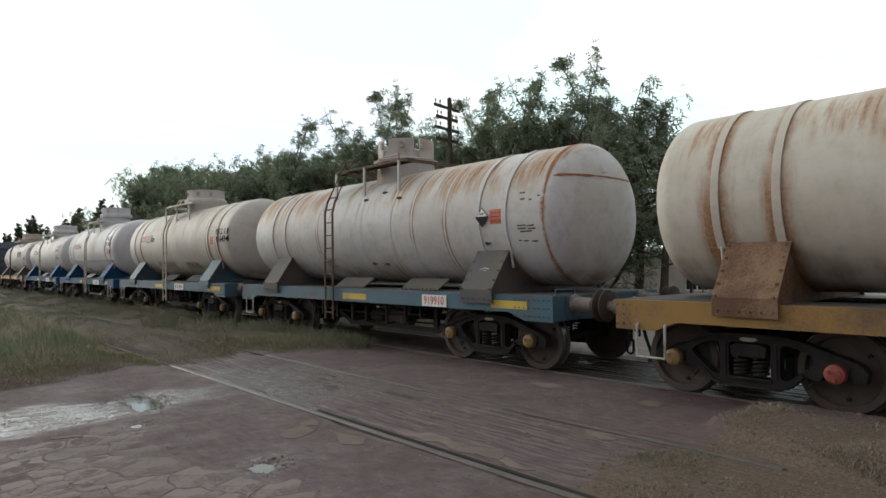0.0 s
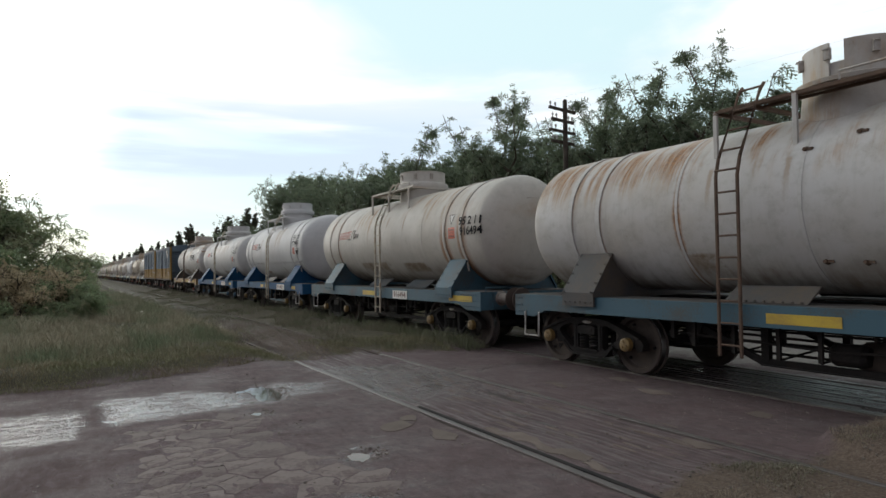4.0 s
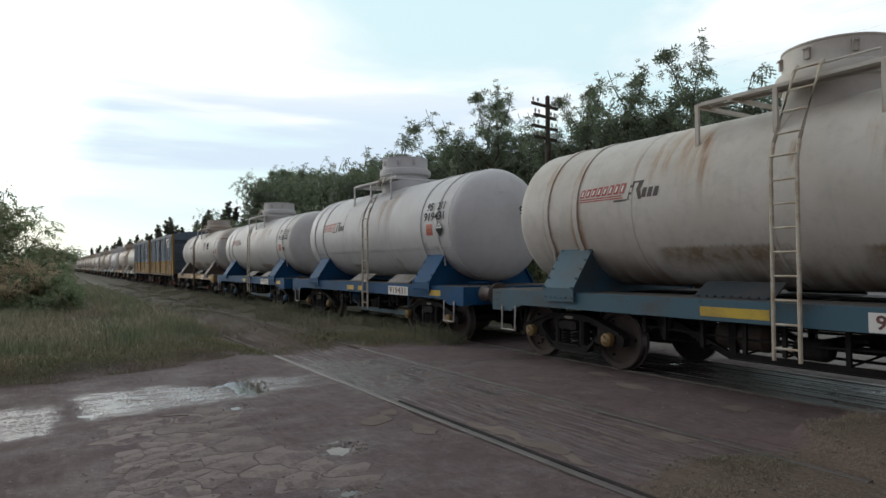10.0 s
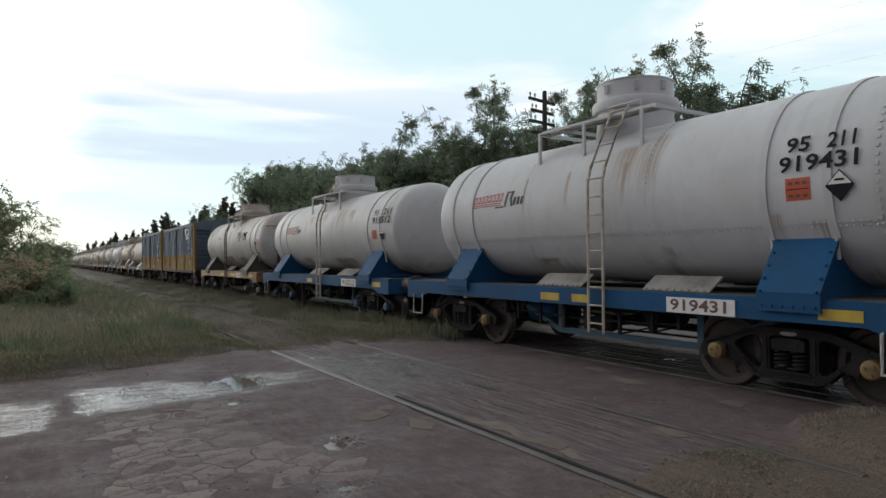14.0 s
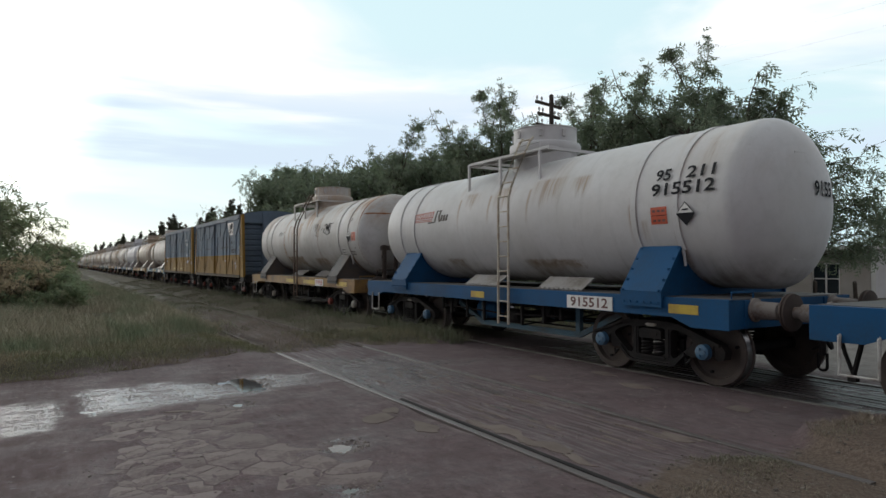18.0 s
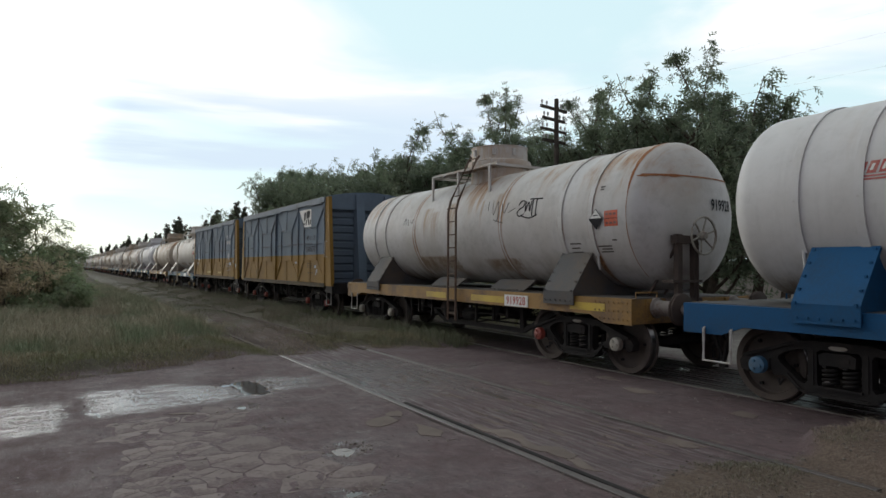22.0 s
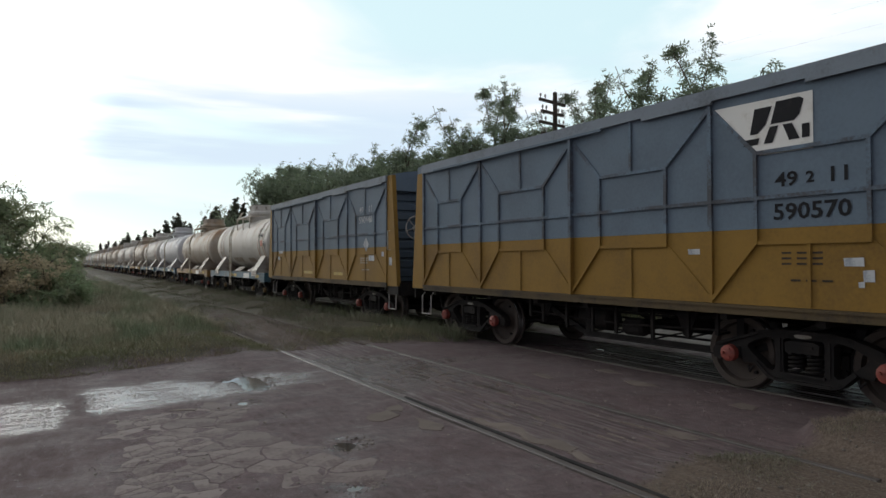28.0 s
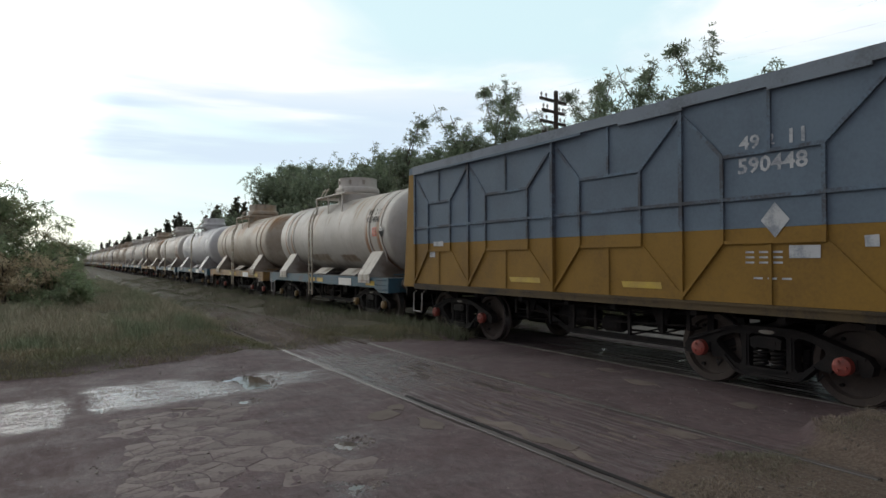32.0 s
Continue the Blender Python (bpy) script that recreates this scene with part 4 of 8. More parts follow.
def make_notched_collar(bm):
    for a0, a1 in ((-2.9, -1.95), (-1.75, 0.35), (0.6, 3.1)):
        steps = 14
        ring = []
        for k in range(steps + 1):
            a = a0 + (a1 - a0) * k / steps
            ring.append([bm.verts.new((r * math.cos(a), 5.14 + r * math.sin(a), z)) for r, z in ((0.57, 3.94), (0.605, 3.94), (0.605, 4.38), (0.57, 4.38))])
        for p, q in zip(ring, ring[1:]):
            for i in range(4):
                bm.faces.new((p[i], p[(i + 1) % 4], q[(i + 1) % 4], q[i]))
        bm.faces.new(ring[0])
        bm.faces.new(ring[-1][::-1])
    turned(bm, [(3.90, 0.0), (3.90, 0.69), (3.95, 0.705), (3.99, 0.57), (4.14, 0.55), (4.18, 0.45), (4.18, 0.0)], "z", (0, 5.14, 0), 36)


def make_collar_clip(bm):
    box(bm, -0.03, 0.03, -0.035, 0.035, -0.07, 0.07)
    rod(bm, [(0.02, -0.03, 0.05), (0.05, -0.03, 0.05), (0.05, 0.03, 0.05), (0.02, 0.03, 0.05)], 0.008, 5)


def platform_rail(lo, hi):
    def make(bm):
        box(bm, -0.022, 0.022, lo, hi, 3.765, 3.80)
    return make


def platform_plank(lo, hi):
    def make(bm):
        box(bm, -0.11, 0.11, lo + 0.03, hi - 0.03, 3.802, 3.822)
    return make


def make_platform_cross(bm):
    box(bm, -0.945, 0.945, -0.03, 0.03, 3.742, 3.792)


def make_platform_loop(bm):
    rod(bm, [(-0.88, 4.25, 3.8), (-0.88, 4.25, 3.93), (-0.88, 4.9, 3.93), (-0.88, 4.9, 3.8)], 0.014)


def make_platform_leg(bm):
    box(bm, -0.945, -0.905, -0.030, 0.030, 3.02, 3.79)
    box(bm, -0.98, -0.87, -0.055, 0.055, 2.99, 3.08)


def make_stile(bm):
    rod(bm, [(-1.46, 0, 0.52), (-1.46, 0, 2.75), (-1.40, 0, 2.98), (-0.96, 0, 3.86), (-0.88, 0, 3.95)], 0.024, 6)


def make_rung(bm):
    rod(bm, [(0, -0.15, 0), (0, 0.15, 0)], 0.014, 6)


def saddle_shape(radius):
    return lambda bm: make_saddle(bm, radius)


def make_saddle(bm, radius):
    pts = [(-1.44, 1.10), (-1.44, 1.22), (-1.03, 1.82)]
    for k in range(0, 13):
        a = radians(212 + 116 * k / 12)
        pts.append(((radius + 0.004) * math.cos(a), TANK_Z - TANK_R + radius + (radius + 0.004) * math.sin(a)))
    pts += [(1.03, 1.82), (1.44, 1.22), (1.44, 1.10), (0.7, 1.18), (-0.7, 1.18)]
    for y0, y1 in ((-0.31, -0.28), (0.28, 0.31)):
        prism(bm, pts, "y", y0, y1)
    for k in (-1, 1):
        prism(bm, [(k * 1.455, 1.02), (k * 1.455, 1.235), (k * 1.03, 1.86), (k * 1.0, 1.83), (k * 1.425, 1.20), (k * 1.425, 1.02)], "y", -0.36, 0.36)
    box(bm, -1.0, 1.0, -0.30, 0.30, 1.16, 1.19)


def make_saddle_rivets(bm):
    for y in (-0.32, 0.32):
        for k in range(5):
            t = k / 4
            box(bm, -1.475 + 0.41 * t, -1.445 + 0.41 * t, y - 0.014, y + 0.014, 1.23 + 0.58 * t, 1.26 + 0.58 * t)
    for k in range(6):
        y = -0.30 + 0.12 * k
        box(bm, -1.470, -1.452, y - 0.013, y + 0.013, 1.07, 1.096)


def make_chock(bm):
    prism(bm, [(-1.12, 1.176), (-1.10, 1.176), (-0.80, 1.36), (-0.82, 1.38)], "y", -0.55, 0.55)
    for k in range(9):
        y = -0.48 + 0.12 * k
        box(bm, -1.125, -1.100, y - 0.013, y + 0.013, 1.18, 1.205)


def make_sill(bm):
    L = LENGTH
    out = [(0.0, 0.79), (0.0, 1.165), (L, 1.165), (L, 0.79), (L - 0.55, 0.79), (L - 0.85, 0.905), (0.85, 0.905), (0.55, 0.79)]
    prism(bm, out, "x", -1.40, -1.375)
    box(bm, -1.375, -1.29, 0.0, L, 1.14, 1.165)
    box(bm, -1.375, -1.29, 0.86, L - 0.86, 0.905, 0.925)


def make_headstock(bm):
    box(bm, -1.372, 1.372, 0.0, 0.03, 0.80, 1.16)
    for x in (-0.9, 0.9):
        box(bm, x - 0.2, x + 0.2, -0.02, 0.0, 0.83, 1.15)


def make_centre_sill(bm):
    L = LENGTH
    for x in (-0.32, 0.28):
        box(bm, x, x + 0.04, 0.04, L - 0.04, 0.84, 1.15)
    for y in (0.9, 1.83, 2.8, 4.0, 5.2, 6.4, 7.6, L - 1.83, L - 0.9):
        box(bm, -1.28, 1.28, y - 0.05, y + 0.05, 0.95, 1.14)


def make_deck(bm):
    for y0, y1 in ((0.035, 1.9), (LENGTH - 1.9, LENGTH - 0.035)):
        box(bm, -1.285, 1.285, y0, y1, 1.145, 1.172)
    for x0, x1 in ((-1.285, -0.55), (0.55, 1.285)):
        box(bm, x0, x1, 1.91, LENGTH - 1.91, 1.145, 1.168)


def make_deck_rail(bm):
    rod(bm, [(-1.2, 0.1, 1.17), (-1.2, 0.1, 1.25), (-0.75, 0.1, 1.25), (-0.75, 0.1, 1.17)], 0.014)


def make_rivets(bm):
    for y0 in (0.08, 0.45, LENGTH - 0.2):
        for k in range(3):
            for j in range(4):
                y, z = y0 + 0.09 * j, 0.86 + 0.12 * k
                if y < LENGTH:
                    box(bm, -1.412, -1.398, y - 0.012, y + 0.012, z - 0.012, z + 0.012)
    for k in range(18):
        y = 1.0 + k * 0.5
        box(bm, -1.408, -1.398, y - 0.011, y + 0.011, 1.125, 1.147)


def make_yellow_mark(bm):
    box(bm, -1.406, -1.400, -0.27, 0.27, 0.955, 1.075)


def make_number_plate(bm):
    box(bm, -1.416, -1.401, -0.46, 0.46, 0.915, 1.115)


def make_brake_wheel(bm):
    c, r = (-0.18, -0.05, 2.10), 0.28
    pts = [(c[0] + r * math.cos(2 * math.pi * k / 20), c[1] - 0.04, c[2] + r * math.sin(2 * math.pi * k / 20)) for k in range(21)]
    rod(bm, pts, 0.019, 6)
    for k in range(6):
        a = 2 * math.pi * k / 6 + 0.3
        rod(bm, [(c[0], c[1], c[2]), (c[0] + r * math.cos(a), c[1] - 0.04, c[2] + r * math.sin(a))], 0.014)
    turned(bm, [(-0.08, 0.0), (-0.08, 0.05), (-0.03, 0.075), (0.02, 0.075), (0.05, 0.05), (0.05, 0.0)], "y", c, 12)


def make_box_brake_wheel(bm):
    make_brake_wheel(bm)
    bmesh.ops.translate(bm, verts=bm.verts, vec=(-0.80, 0.2, 0.33))


def make_brake_stand(bm):
    for x in (-0.56, -0.20):
        box(bm, x - 0.05, x + 0.05, 0.03, 0.11, 1.17, 2.12)
        rod(bm, [(x, 0.1, 1.95), (x, 0.62, 1.2)], 0.025)
    box(bm, -0.66, -0.18, 0.02, 0.12, 1.98, 2.10)
    rod(bm, [(-0.18, 0.02, 2.0), (-0.18, 0.02, 1.1)], 0.02)
    box(bm, -0.75, -0.10, 0.0, 0.2, 1.40, 1.44)
    box(bm, -0.70, -0.08, 0.02, 0.42, 1.12, 1.17)


def make_end_handle(bm):
    rod(bm, [(0.25, 0.03, 0), (0.25, -0.05, 0), (0.55, -0.03, 0), (0.55, 0.08, 0)], 0.014)


def make_end_box(bm):
    box(bm, -0.12, 0.12, 0.0, 0.10, -0.06, 0.06)
    box(bm, -0.14, 0.14, -0.008, 0.002, -0.075, 0.075)


RUSTSEAM = worn("crusted_rust", (0.24, 0.095, 0.04), (0.42, 0.30, 0.20), 0.85, 0, 4, 45, (0.5, 0.72), 0.5)


def rust_ring(h0):
    """Rust along the joint of the head, thick above and thin below."""
    def make(bm):
        prev = None
        for k in range(41):
            a = radians(75 + 160 * k / 40)
            w = (0.008 + 0.055 * smooth_peak((k - 9) / 14)) * (1 + 0.6 * noise.noise((k * 0.5, 2.0, 0)))
            ring = []
            for y in (-0.3 * w, w):
                d = h0 - 0.02 + y
                r = (head_radius(d - h0 + 0.45) if d < h0 else TANK_R) + 0.004
                ring.append(bm.verts.new((r * math.cos(a), d, TANK_Z + r * math.sin(a))))
            if prev:
                bm.faces.new((prev[0], prev[1], ring[1], ring[0]))
            prev = ring
    return make


def smooth_peak(u):
    return max(0.0, 1 - u * u)


def head_line(h0):
    """The rusty weld that runs level across a head."""
    def make(bm):
        prev = None
        for k in range(33):
            x = -1.04 + 2.08 * k / 32
            w = 0.013 * (1 + 0.8 * noise.noise((k * 0.6, 5.0, 0))) * (1.7 if k < 10 else 1.0)
            ring = []
            for z in (0.60 - 1.4 * w, 0.60 + 0.4 * w):
                d = head_depth(min(math.hypot(x, z), TANK_R))
                ring.append(bm.verts.new((x, h0 - 0.45 + d - 0.008, TANK_Z + z)))
            if prev:
                bm.faces.new((prev[0], prev[1], ring[1], ring[0]))
            prev = ring
    return make


def make_chalk(bm):
    """A quick white scribble on the front of a saddle."""
    pts = [(0.10, 0.02), (0.02, 0.07), (-0.09, 0.05), (-0.10, -0.02), (0.0, -0.05), (0.10, -0.04), (0.06, 0.01), (-0.05, 0.02), (-0.12, -0.06)]
    rod(bm, [(-1.24 + 0.36 * z * 1.15 - 0.012, y, 1.52 + z * 0.8) for y, z in pts], 0.008, 4)


DIAMOND = [(-0.15, 0), (0, 0.17), (0.15, 0), (0, -0.17)]


def tank_wagon(front, paint, frame, saddle, cap, ladder, label, number="", plate="", ladder_y=4.56, logo=None, signs=None, notched=False, rolls=True,
               chock=None, seams=(2.9, 5.2, 7.3), long_seam=False, brake=False, scrawl=False, rust_head=False, end_words="", bogies=(1.6, 1.7), top=0.0, front_step=False, plate_size=1.0, number_wide=0.84, plate_ink=None, plate_y=2.82, end_number=False, marks=(1.1, 4.9, 5.6), diamond=True, number_y=1.46, number_v=0.29, heads=(0.6, 0.7), straps=(1.30, 1.95, 8.00, 8.66), saddles=(1.63, 8.33), radius=1.17, lift=-0.08, dome=-0.11, top_row=((0.25, 0.27), (-0.23, 0.29)), end_at=(0.42, 0.30, 0.72, 0.22), studs=(), reservoir=(0.0, 0.0)):
    w = thing("tank_wagon", label, "tank wagon", "goods train", at=pose(TRACK_X, front, 0))
    # barrels of one shape and several girths, all resting at one height
    k = radius / TANK_R
    girth = pose(0, 0, (TANK_Z - TANK_R) * (1 - k)) @ Matrix.Diagonal((k, 1, k, 1))
    barrel = part("tank_barrel", "tank_barrel%s" % (heads,), barrel_shape(*heads), paint, w, smooth=True, at=girth)
    for y in straps:
        part("strap", "strap", make_strap, paint, barrel, at=pose(0, y, 0), smooth=True)
    for y in seams:
        part("weld_seam", "weld_seam", make_seam, paint, barrel, at=pose(0, y, 0), smooth=True)
    if long_seam:
        part("long_seam", "long_seam", make_long_seam, paint, barrel)
        tagged(part("barrel_rivets", "barrel_rivets", make_barrel_rivets, paint, barrel), kind="stuff")
        tagged(part("head_rivets", "head_rivets", make_head_rivets, paint, barrel), kind="stuff")
    part("dome_neck", "dome_neck", make_neck, paint, w, smooth=True, at=pose(0, top, dome))
    col = part("dome_collar", "notched_collar" if notched else "dome_collar", make_notched_collar if notched else make_collar, paint, w, smooth=True, at=pose(0, top, dome))
    for a in (2.3, 3.1, 3.9, 4.6):
        part("collar_clip", "collar_clip", make_collar_clip, paint, col, at=pose(0.63 * math.cos(a), 5.14 + 0.63 * math.sin(a), 4.24, 0, 0, math.degrees(a)))
    hi = max(6.5, ladder_y + 0.5)
    pm = ladder if notched else paint
    plat = part("platform", f"platform_rail{hi:.2f}", platform_rail(3.95, hi), pm, w, at=pose(-0.92, top, lift))
    for x in (0.26, 1.58, 1.84):
        part("platform_rail", f"platform_rail{hi:.2f}", platform_rail(3.95, hi), pm, plat, at=pose(x, 0, 0))
    for x in (0.13, 1.71):
        part("plank", f"platform_plank{hi:.2f}", platform_plank(3.95, hi), pm, plat, at=pose(x, 0, 0))
    for y in (3.95, 6.0, hi):
        part("cross_bar", "platform_cross", make_platform_cross, pm, plat, at=pose(0.92, y, 0))
    part("guard_loop", "platform_loop", make_platform_loop, paint, plat, at=pose(0.92, 0, 0))
    for y in (4.2, 5.4, hi):
        part("platform_leg", "platform_leg", make_platform_leg, paint, w, at=pose(0, y + top, lift), bevel=0.004)
    lad = part("ladder", "ladder_stile", make_stile, ladder, w, at=pose(0, ladder_y - 0.15 + top, 0), smooth=True)
    part("stile", "ladder_stile", make_stile, ladder, lad, at=pose(0, 0.30, 0), smooth=True)
    for k in range(13):
        z = 0.66 + 0.27 * k
        x = -1.46 if z < 2.8 else (-1.40 + (z - 2.98) * 0.5)
        part("rung", "ladder_rung", make_rung, ladder, lad, at=pose(x, 0.15, z))
    for y in saddles:
        s = part("saddle", "saddle%.3f" % radius, saddle_shape(radius), saddle, w, at=pose(0, y, 0))
        tagged(part("rivets", "saddle_rivets", make_saddle_rivets, saddle, s), kind="stuff")
    for y in (3.4, 5.75):
        for turn in (0, 180):
            part("chock_plate", "chock_plate", make_chock, chock or saddle, w, at=pose(0, y, 0, 0, 0, turn))
    for m in (pose(0, 0, 0), pose(0, LENGTH, 0, 0, 0, 180)):
        sill = part("side_sill", "side_sill", make_sill, frame, w, at=m)
        if frame is not BLUE:
            tagged(part("rivets", "sill_rivets", make_rivets, frame, sill), kind="stuff")
        part("headstock", "headstock", make_headstock, frame, w, at=m)
        part("deck_rail", "deck_rail", make_deck_rail, frame, w, at=m)
    part("centre_sill", "centre_sill", make_centre_sill, DARKIRON, w)
    part("deck", "deck", make_deck, GREYSADDLE, w)
    [part("truss", "truss", make_truss, OLDBLUE if frame is BLUE else DARKIRON, w, at=pose(x, 0, 0)) for x in (-0.92, 0.92)]
    part("brake_rigging", "brake_rigging", make_brakes, DARKIRON, w)
    part("air_reservoir", "air_reservoir", make_reservoir, BLUE if frame is BLUE else WHEELSTEEL, w, smooth=True, at=pose(0, *reservoir))
    part("brake_cylinder", "brake_cylinder", make_cylinder, DARKIRON, w, smooth=True)
    for z in (-0.72, 0.60):
        y = heads[0] - 0.45 + head_depth(abs(z) + 0.1)
        part("end_box", "end_box", make_end_box, paint, barrel, at=pose(-0.05, y, TANK_Z + z))
    for y in marks:
        y, half = y if isinstance(y, tuple) else (y, 0.27)
        part("yellow_mark", "yellow_mark", make_yellow_mark, YELLOW, w, "yellow paint stripe", at=pose(0, y, 0) @ Matrix.Diagonal((1, half / 0.27, 1, 1)))
    pl = part("number_plate", "number_plate", make_number_plate, PLATEWHITE, w, "white board with stencilled figures", at=pose(0, plate_y, 0) @ Matrix.Diagonal((1, plate_size, 1, 1)))
    if plate:
        part("stencil_number", "plate" + plate, flat_text(plate, 0.20, 0.76), plate_ink or MAROON, pl, at=pose(-1.419, 0, 1.012))
    if number:
        a, b = number
        part("stencil_number", "big" + a + b, tank_text(b, 0.245, number_y, number_v, number_wide, heads[0]), BLACKPAINT, barrel)
        for words, (du, wide) in zip(a.split("/"), top_row):
            part("stencil_number", "top" + words + b, tank_text(words, 0.245, number_y + du, number_v + 0.22, wide, heads[0]), BLACKPAINT, barrel)
    if end_number or end_words:
        end_words = end_words or number[1]
        ex, ez, wide, size = end_at

        def end_text(bm):
            pts, polys = text_faces(end_words, size, wide)
            vs = []
            for x, y in pts:
                px, pz = ex + x, ez + y
                vs.append(bm.verts.new((px, heads[0] - 0.45 + head_depth(math.hypot(px, pz)) - 0.02, TANK_Z + pz)))
            for p in polys:
                bm.faces.new([vs[i] for i in p])
        part("stencil_number", "end" + end_words, end_text, BLACKPAINT, barrel)
    if signs:
        u0, v0 = signs
        part("hazard_panel", "hazard_panel%s" % (signs,), tank_patch([(-0.14, -0.125), (0.14, -0.125), (0.14, 0.125), (-0.14, 0.125)], u0, v0), ORANGE, barrel, "orange warning panel")
        part("panel_line", "panel_line%s" % (signs,), tank_patch([(-0.13, -0.004), (0.13, -0.004), (0.13, 0.006), (-0.13, 0.006)], u0, v0, 0.006), BLACKPAINT, barrel)
        for j, dv in ((0, 0.05), (1, -0.09)):
            for q in range(3):
                part("writing_bar", "panel_bar%s%d%d" % (signs, j, q), tank_patch([(-0.028, 0.0), (0.028, 0.0), (0.028, 0.035), (-0.028, 0.035)], u0 - 0.08 + 0.08 * q, v0 + dv, 0.006), MAROON, barrel)
        if diamond:
            du = -0.46 if number else 0.30
            part("hazard_diamond", "hazard_diamond%s" % (signs,), tank_patch(DIAMOND, u0 + du, v0, 0.024), BLACKPAINT, barrel, "black and white hazard diamond")
            part("diamond_top", "diamond_top%s" % (signs,), tank_patch([(-0.125, 0.015), (0, 0.15), (0.125, 0.015)], u0 + du, v0, 0.026), PLATEWHITE, barrel)
            part("writing_bar", "diamond_bar%s" % (signs,), tank_patch([(-0.05, 0.05), (0.05, 0.05), (0.05, 0.07), (-0.05, 0.07)], u0 + du, v0, 0.028), BLACKPAINT, barrel)
        else:
            part("faded_triangle", "faded_triangle%s" % (signs,), tank_patch([(-0.12, 0.12), (0, -0.13), (0.12, 0.12)], u0 + 0.02, v0 + 0.30), GREYSADDLE, barrel)
            part("triangle_face", "triangle_face%s" % (signs,), tank_patch([(-0.085, 0.10), (0, -0.075), (0.085, 0.10)], u0 + 0.02, v0 + 0.30, 0.007), PLATEWHITE, barrel)
    if logo:
        u0, ink = logo
        # slanting red letter blocks over two lines, then a large grey block and three small ones
        for j in range(8):
            x = u0 - 0.118 * j
            tall = 0.155 + 0.004 * j
            part("lettering_bar", f"logo_bar{u0}{j}", tank_patch([(x, 0.02), (x - 0.092, 0.02), (x - 0.128, tall), (x - 0.036, tall)], 0.0, 0.18), ink, barrel, "faded painted lettering block" if j == 0 else "")
            part("lettering_gap", f"logo_gap{u0}{j}", tank_patch([(x - 0.030, 0.05), (x - 0.062, 0.05), (x - 0.088, tall - 0.035), (x - 0.056, tall - 0.035)], 0.0, 0.18, 0.007), PLATEWHITE, barrel)
        for j, (lo, hi_, v) in enumerate(((-0.01, -0.88, -0.02), (0.0, -0.90, -0.055))):
            part("lettering_bar", f"logo_line{u0}{j}", tank_patch([(u0 + lo, v), (u0 + hi_, v), (u0 + hi_ - 0.01, v + 0.02), (u0 + lo - 0.01, v + 0.02)], 0.0, 0.18), ink, barrel)
        x = u0 - 0.99
        part("lettering_bar", f"logo_large{u0}", tank_patch([(x, -0.09), (x - 0.06, -0.09), (x - 0.12, 0.16), (x - 0.20, 0.16), (x - 0.16, 0.06), (x - 0.21, -0.09), (x - 0.27, -0.09), (x - 0.24, 0.05), (x - 0.29, 0.19), (x - 0.06, 0.19)], 0.0, 0.18), GREYSADDLE, barrel)
        for j in range(3):
            q = x - 0.26 - 0.105 * j
            part("lettering_bar", f"logo_small{u0}{j}", tank_patch([(q, -0.07), (q - 0.08, -0.07), (q - 0.105, 0.07), (q - 0.03, 0.07)], 0.0, 0.18), GREYSADDLE, barrel)
        part("lettering_bar", f"logo_sub{u0}", tank_patch([(u0 - 0.72, -0.10), (u0 - 0.98, -0.10), (u0 - 0.99, -0.07), (u0 - 0.73, -0.07)], 0.0, 0.18), GREYSADDLE, barrel)
    for q, (u, v) in enumerate(studs):
        def stud(bm, u=u, v=v):
            x, y, z = on_tank(u, v, -0.01)
            turned(bm, [(x - 0.055, 0.0), (x - 0.055, 0.022), (x - 0.02, 0.03), (x + 0.02, 0.045), (x + 0.02, 0.0)], "x", (0, y, z), 8)
            box(bm, x - 0.035, x, y - 0.09, y + 0.02, z - 0.016, z + 0.016)
        part("fitting", "stud%.2f%.2f" % (u, v), stud, RUSTYLADDER, barrel, "small rusty pipe fitting")
    if scrawl:
        def strokes(name, lines, thick, ink):
            def make(bm):
                for st in lines:
                    fine = []
                    for p, q, r, s in zip([st[0]] + st, st, st[1:], st[2:] + [st[-1]]):
                        for i in range(5):
                            f = i / 5
                            fine.append(tuple(0.5 * (2 * q[j] + (r[j] - p[j]) * f + (2 * p[j] - 5 * q[j] + 4 * r[j] - s[j]) * f * f + (3 * q[j] - p[j] - 3 * r[j] + s[j]) * f ** 3) for j in (0, 1)))
                    rod(bm, [on_tank(a, b, 0.002) for a, b in fine + [st[-1]]], thick, 4)
            tagged(part("scrawl", name, make, ink, barrel, "sprayed scrawl"), kind="stuff")
        strokes("scrawl_bold", ([(2.96, 0.34), (2.90, 0.42), (2.80, 0.40), (2.82, 0.30), (2.92, 0.26), (2.98, 0.18), (2.90, 0.12), (2.78, 0.16)],
                                [(2.76, 0.40), (2.74, 0.20), (2.68, 0.38), (2.62, 0.20), (2.60, 0.40)], [(2.56, 0.42), (2.54, 0.12), (2.48, 0.10)],
                                [(2.66, 0.44), (2.30, 0.42)], [(2.46, 0.42), (2.44, 0.10)], [(2.84, 0.12), (2.62, 0.07), (2.40, 0.12)]), 0.012, BLACKPAINT)
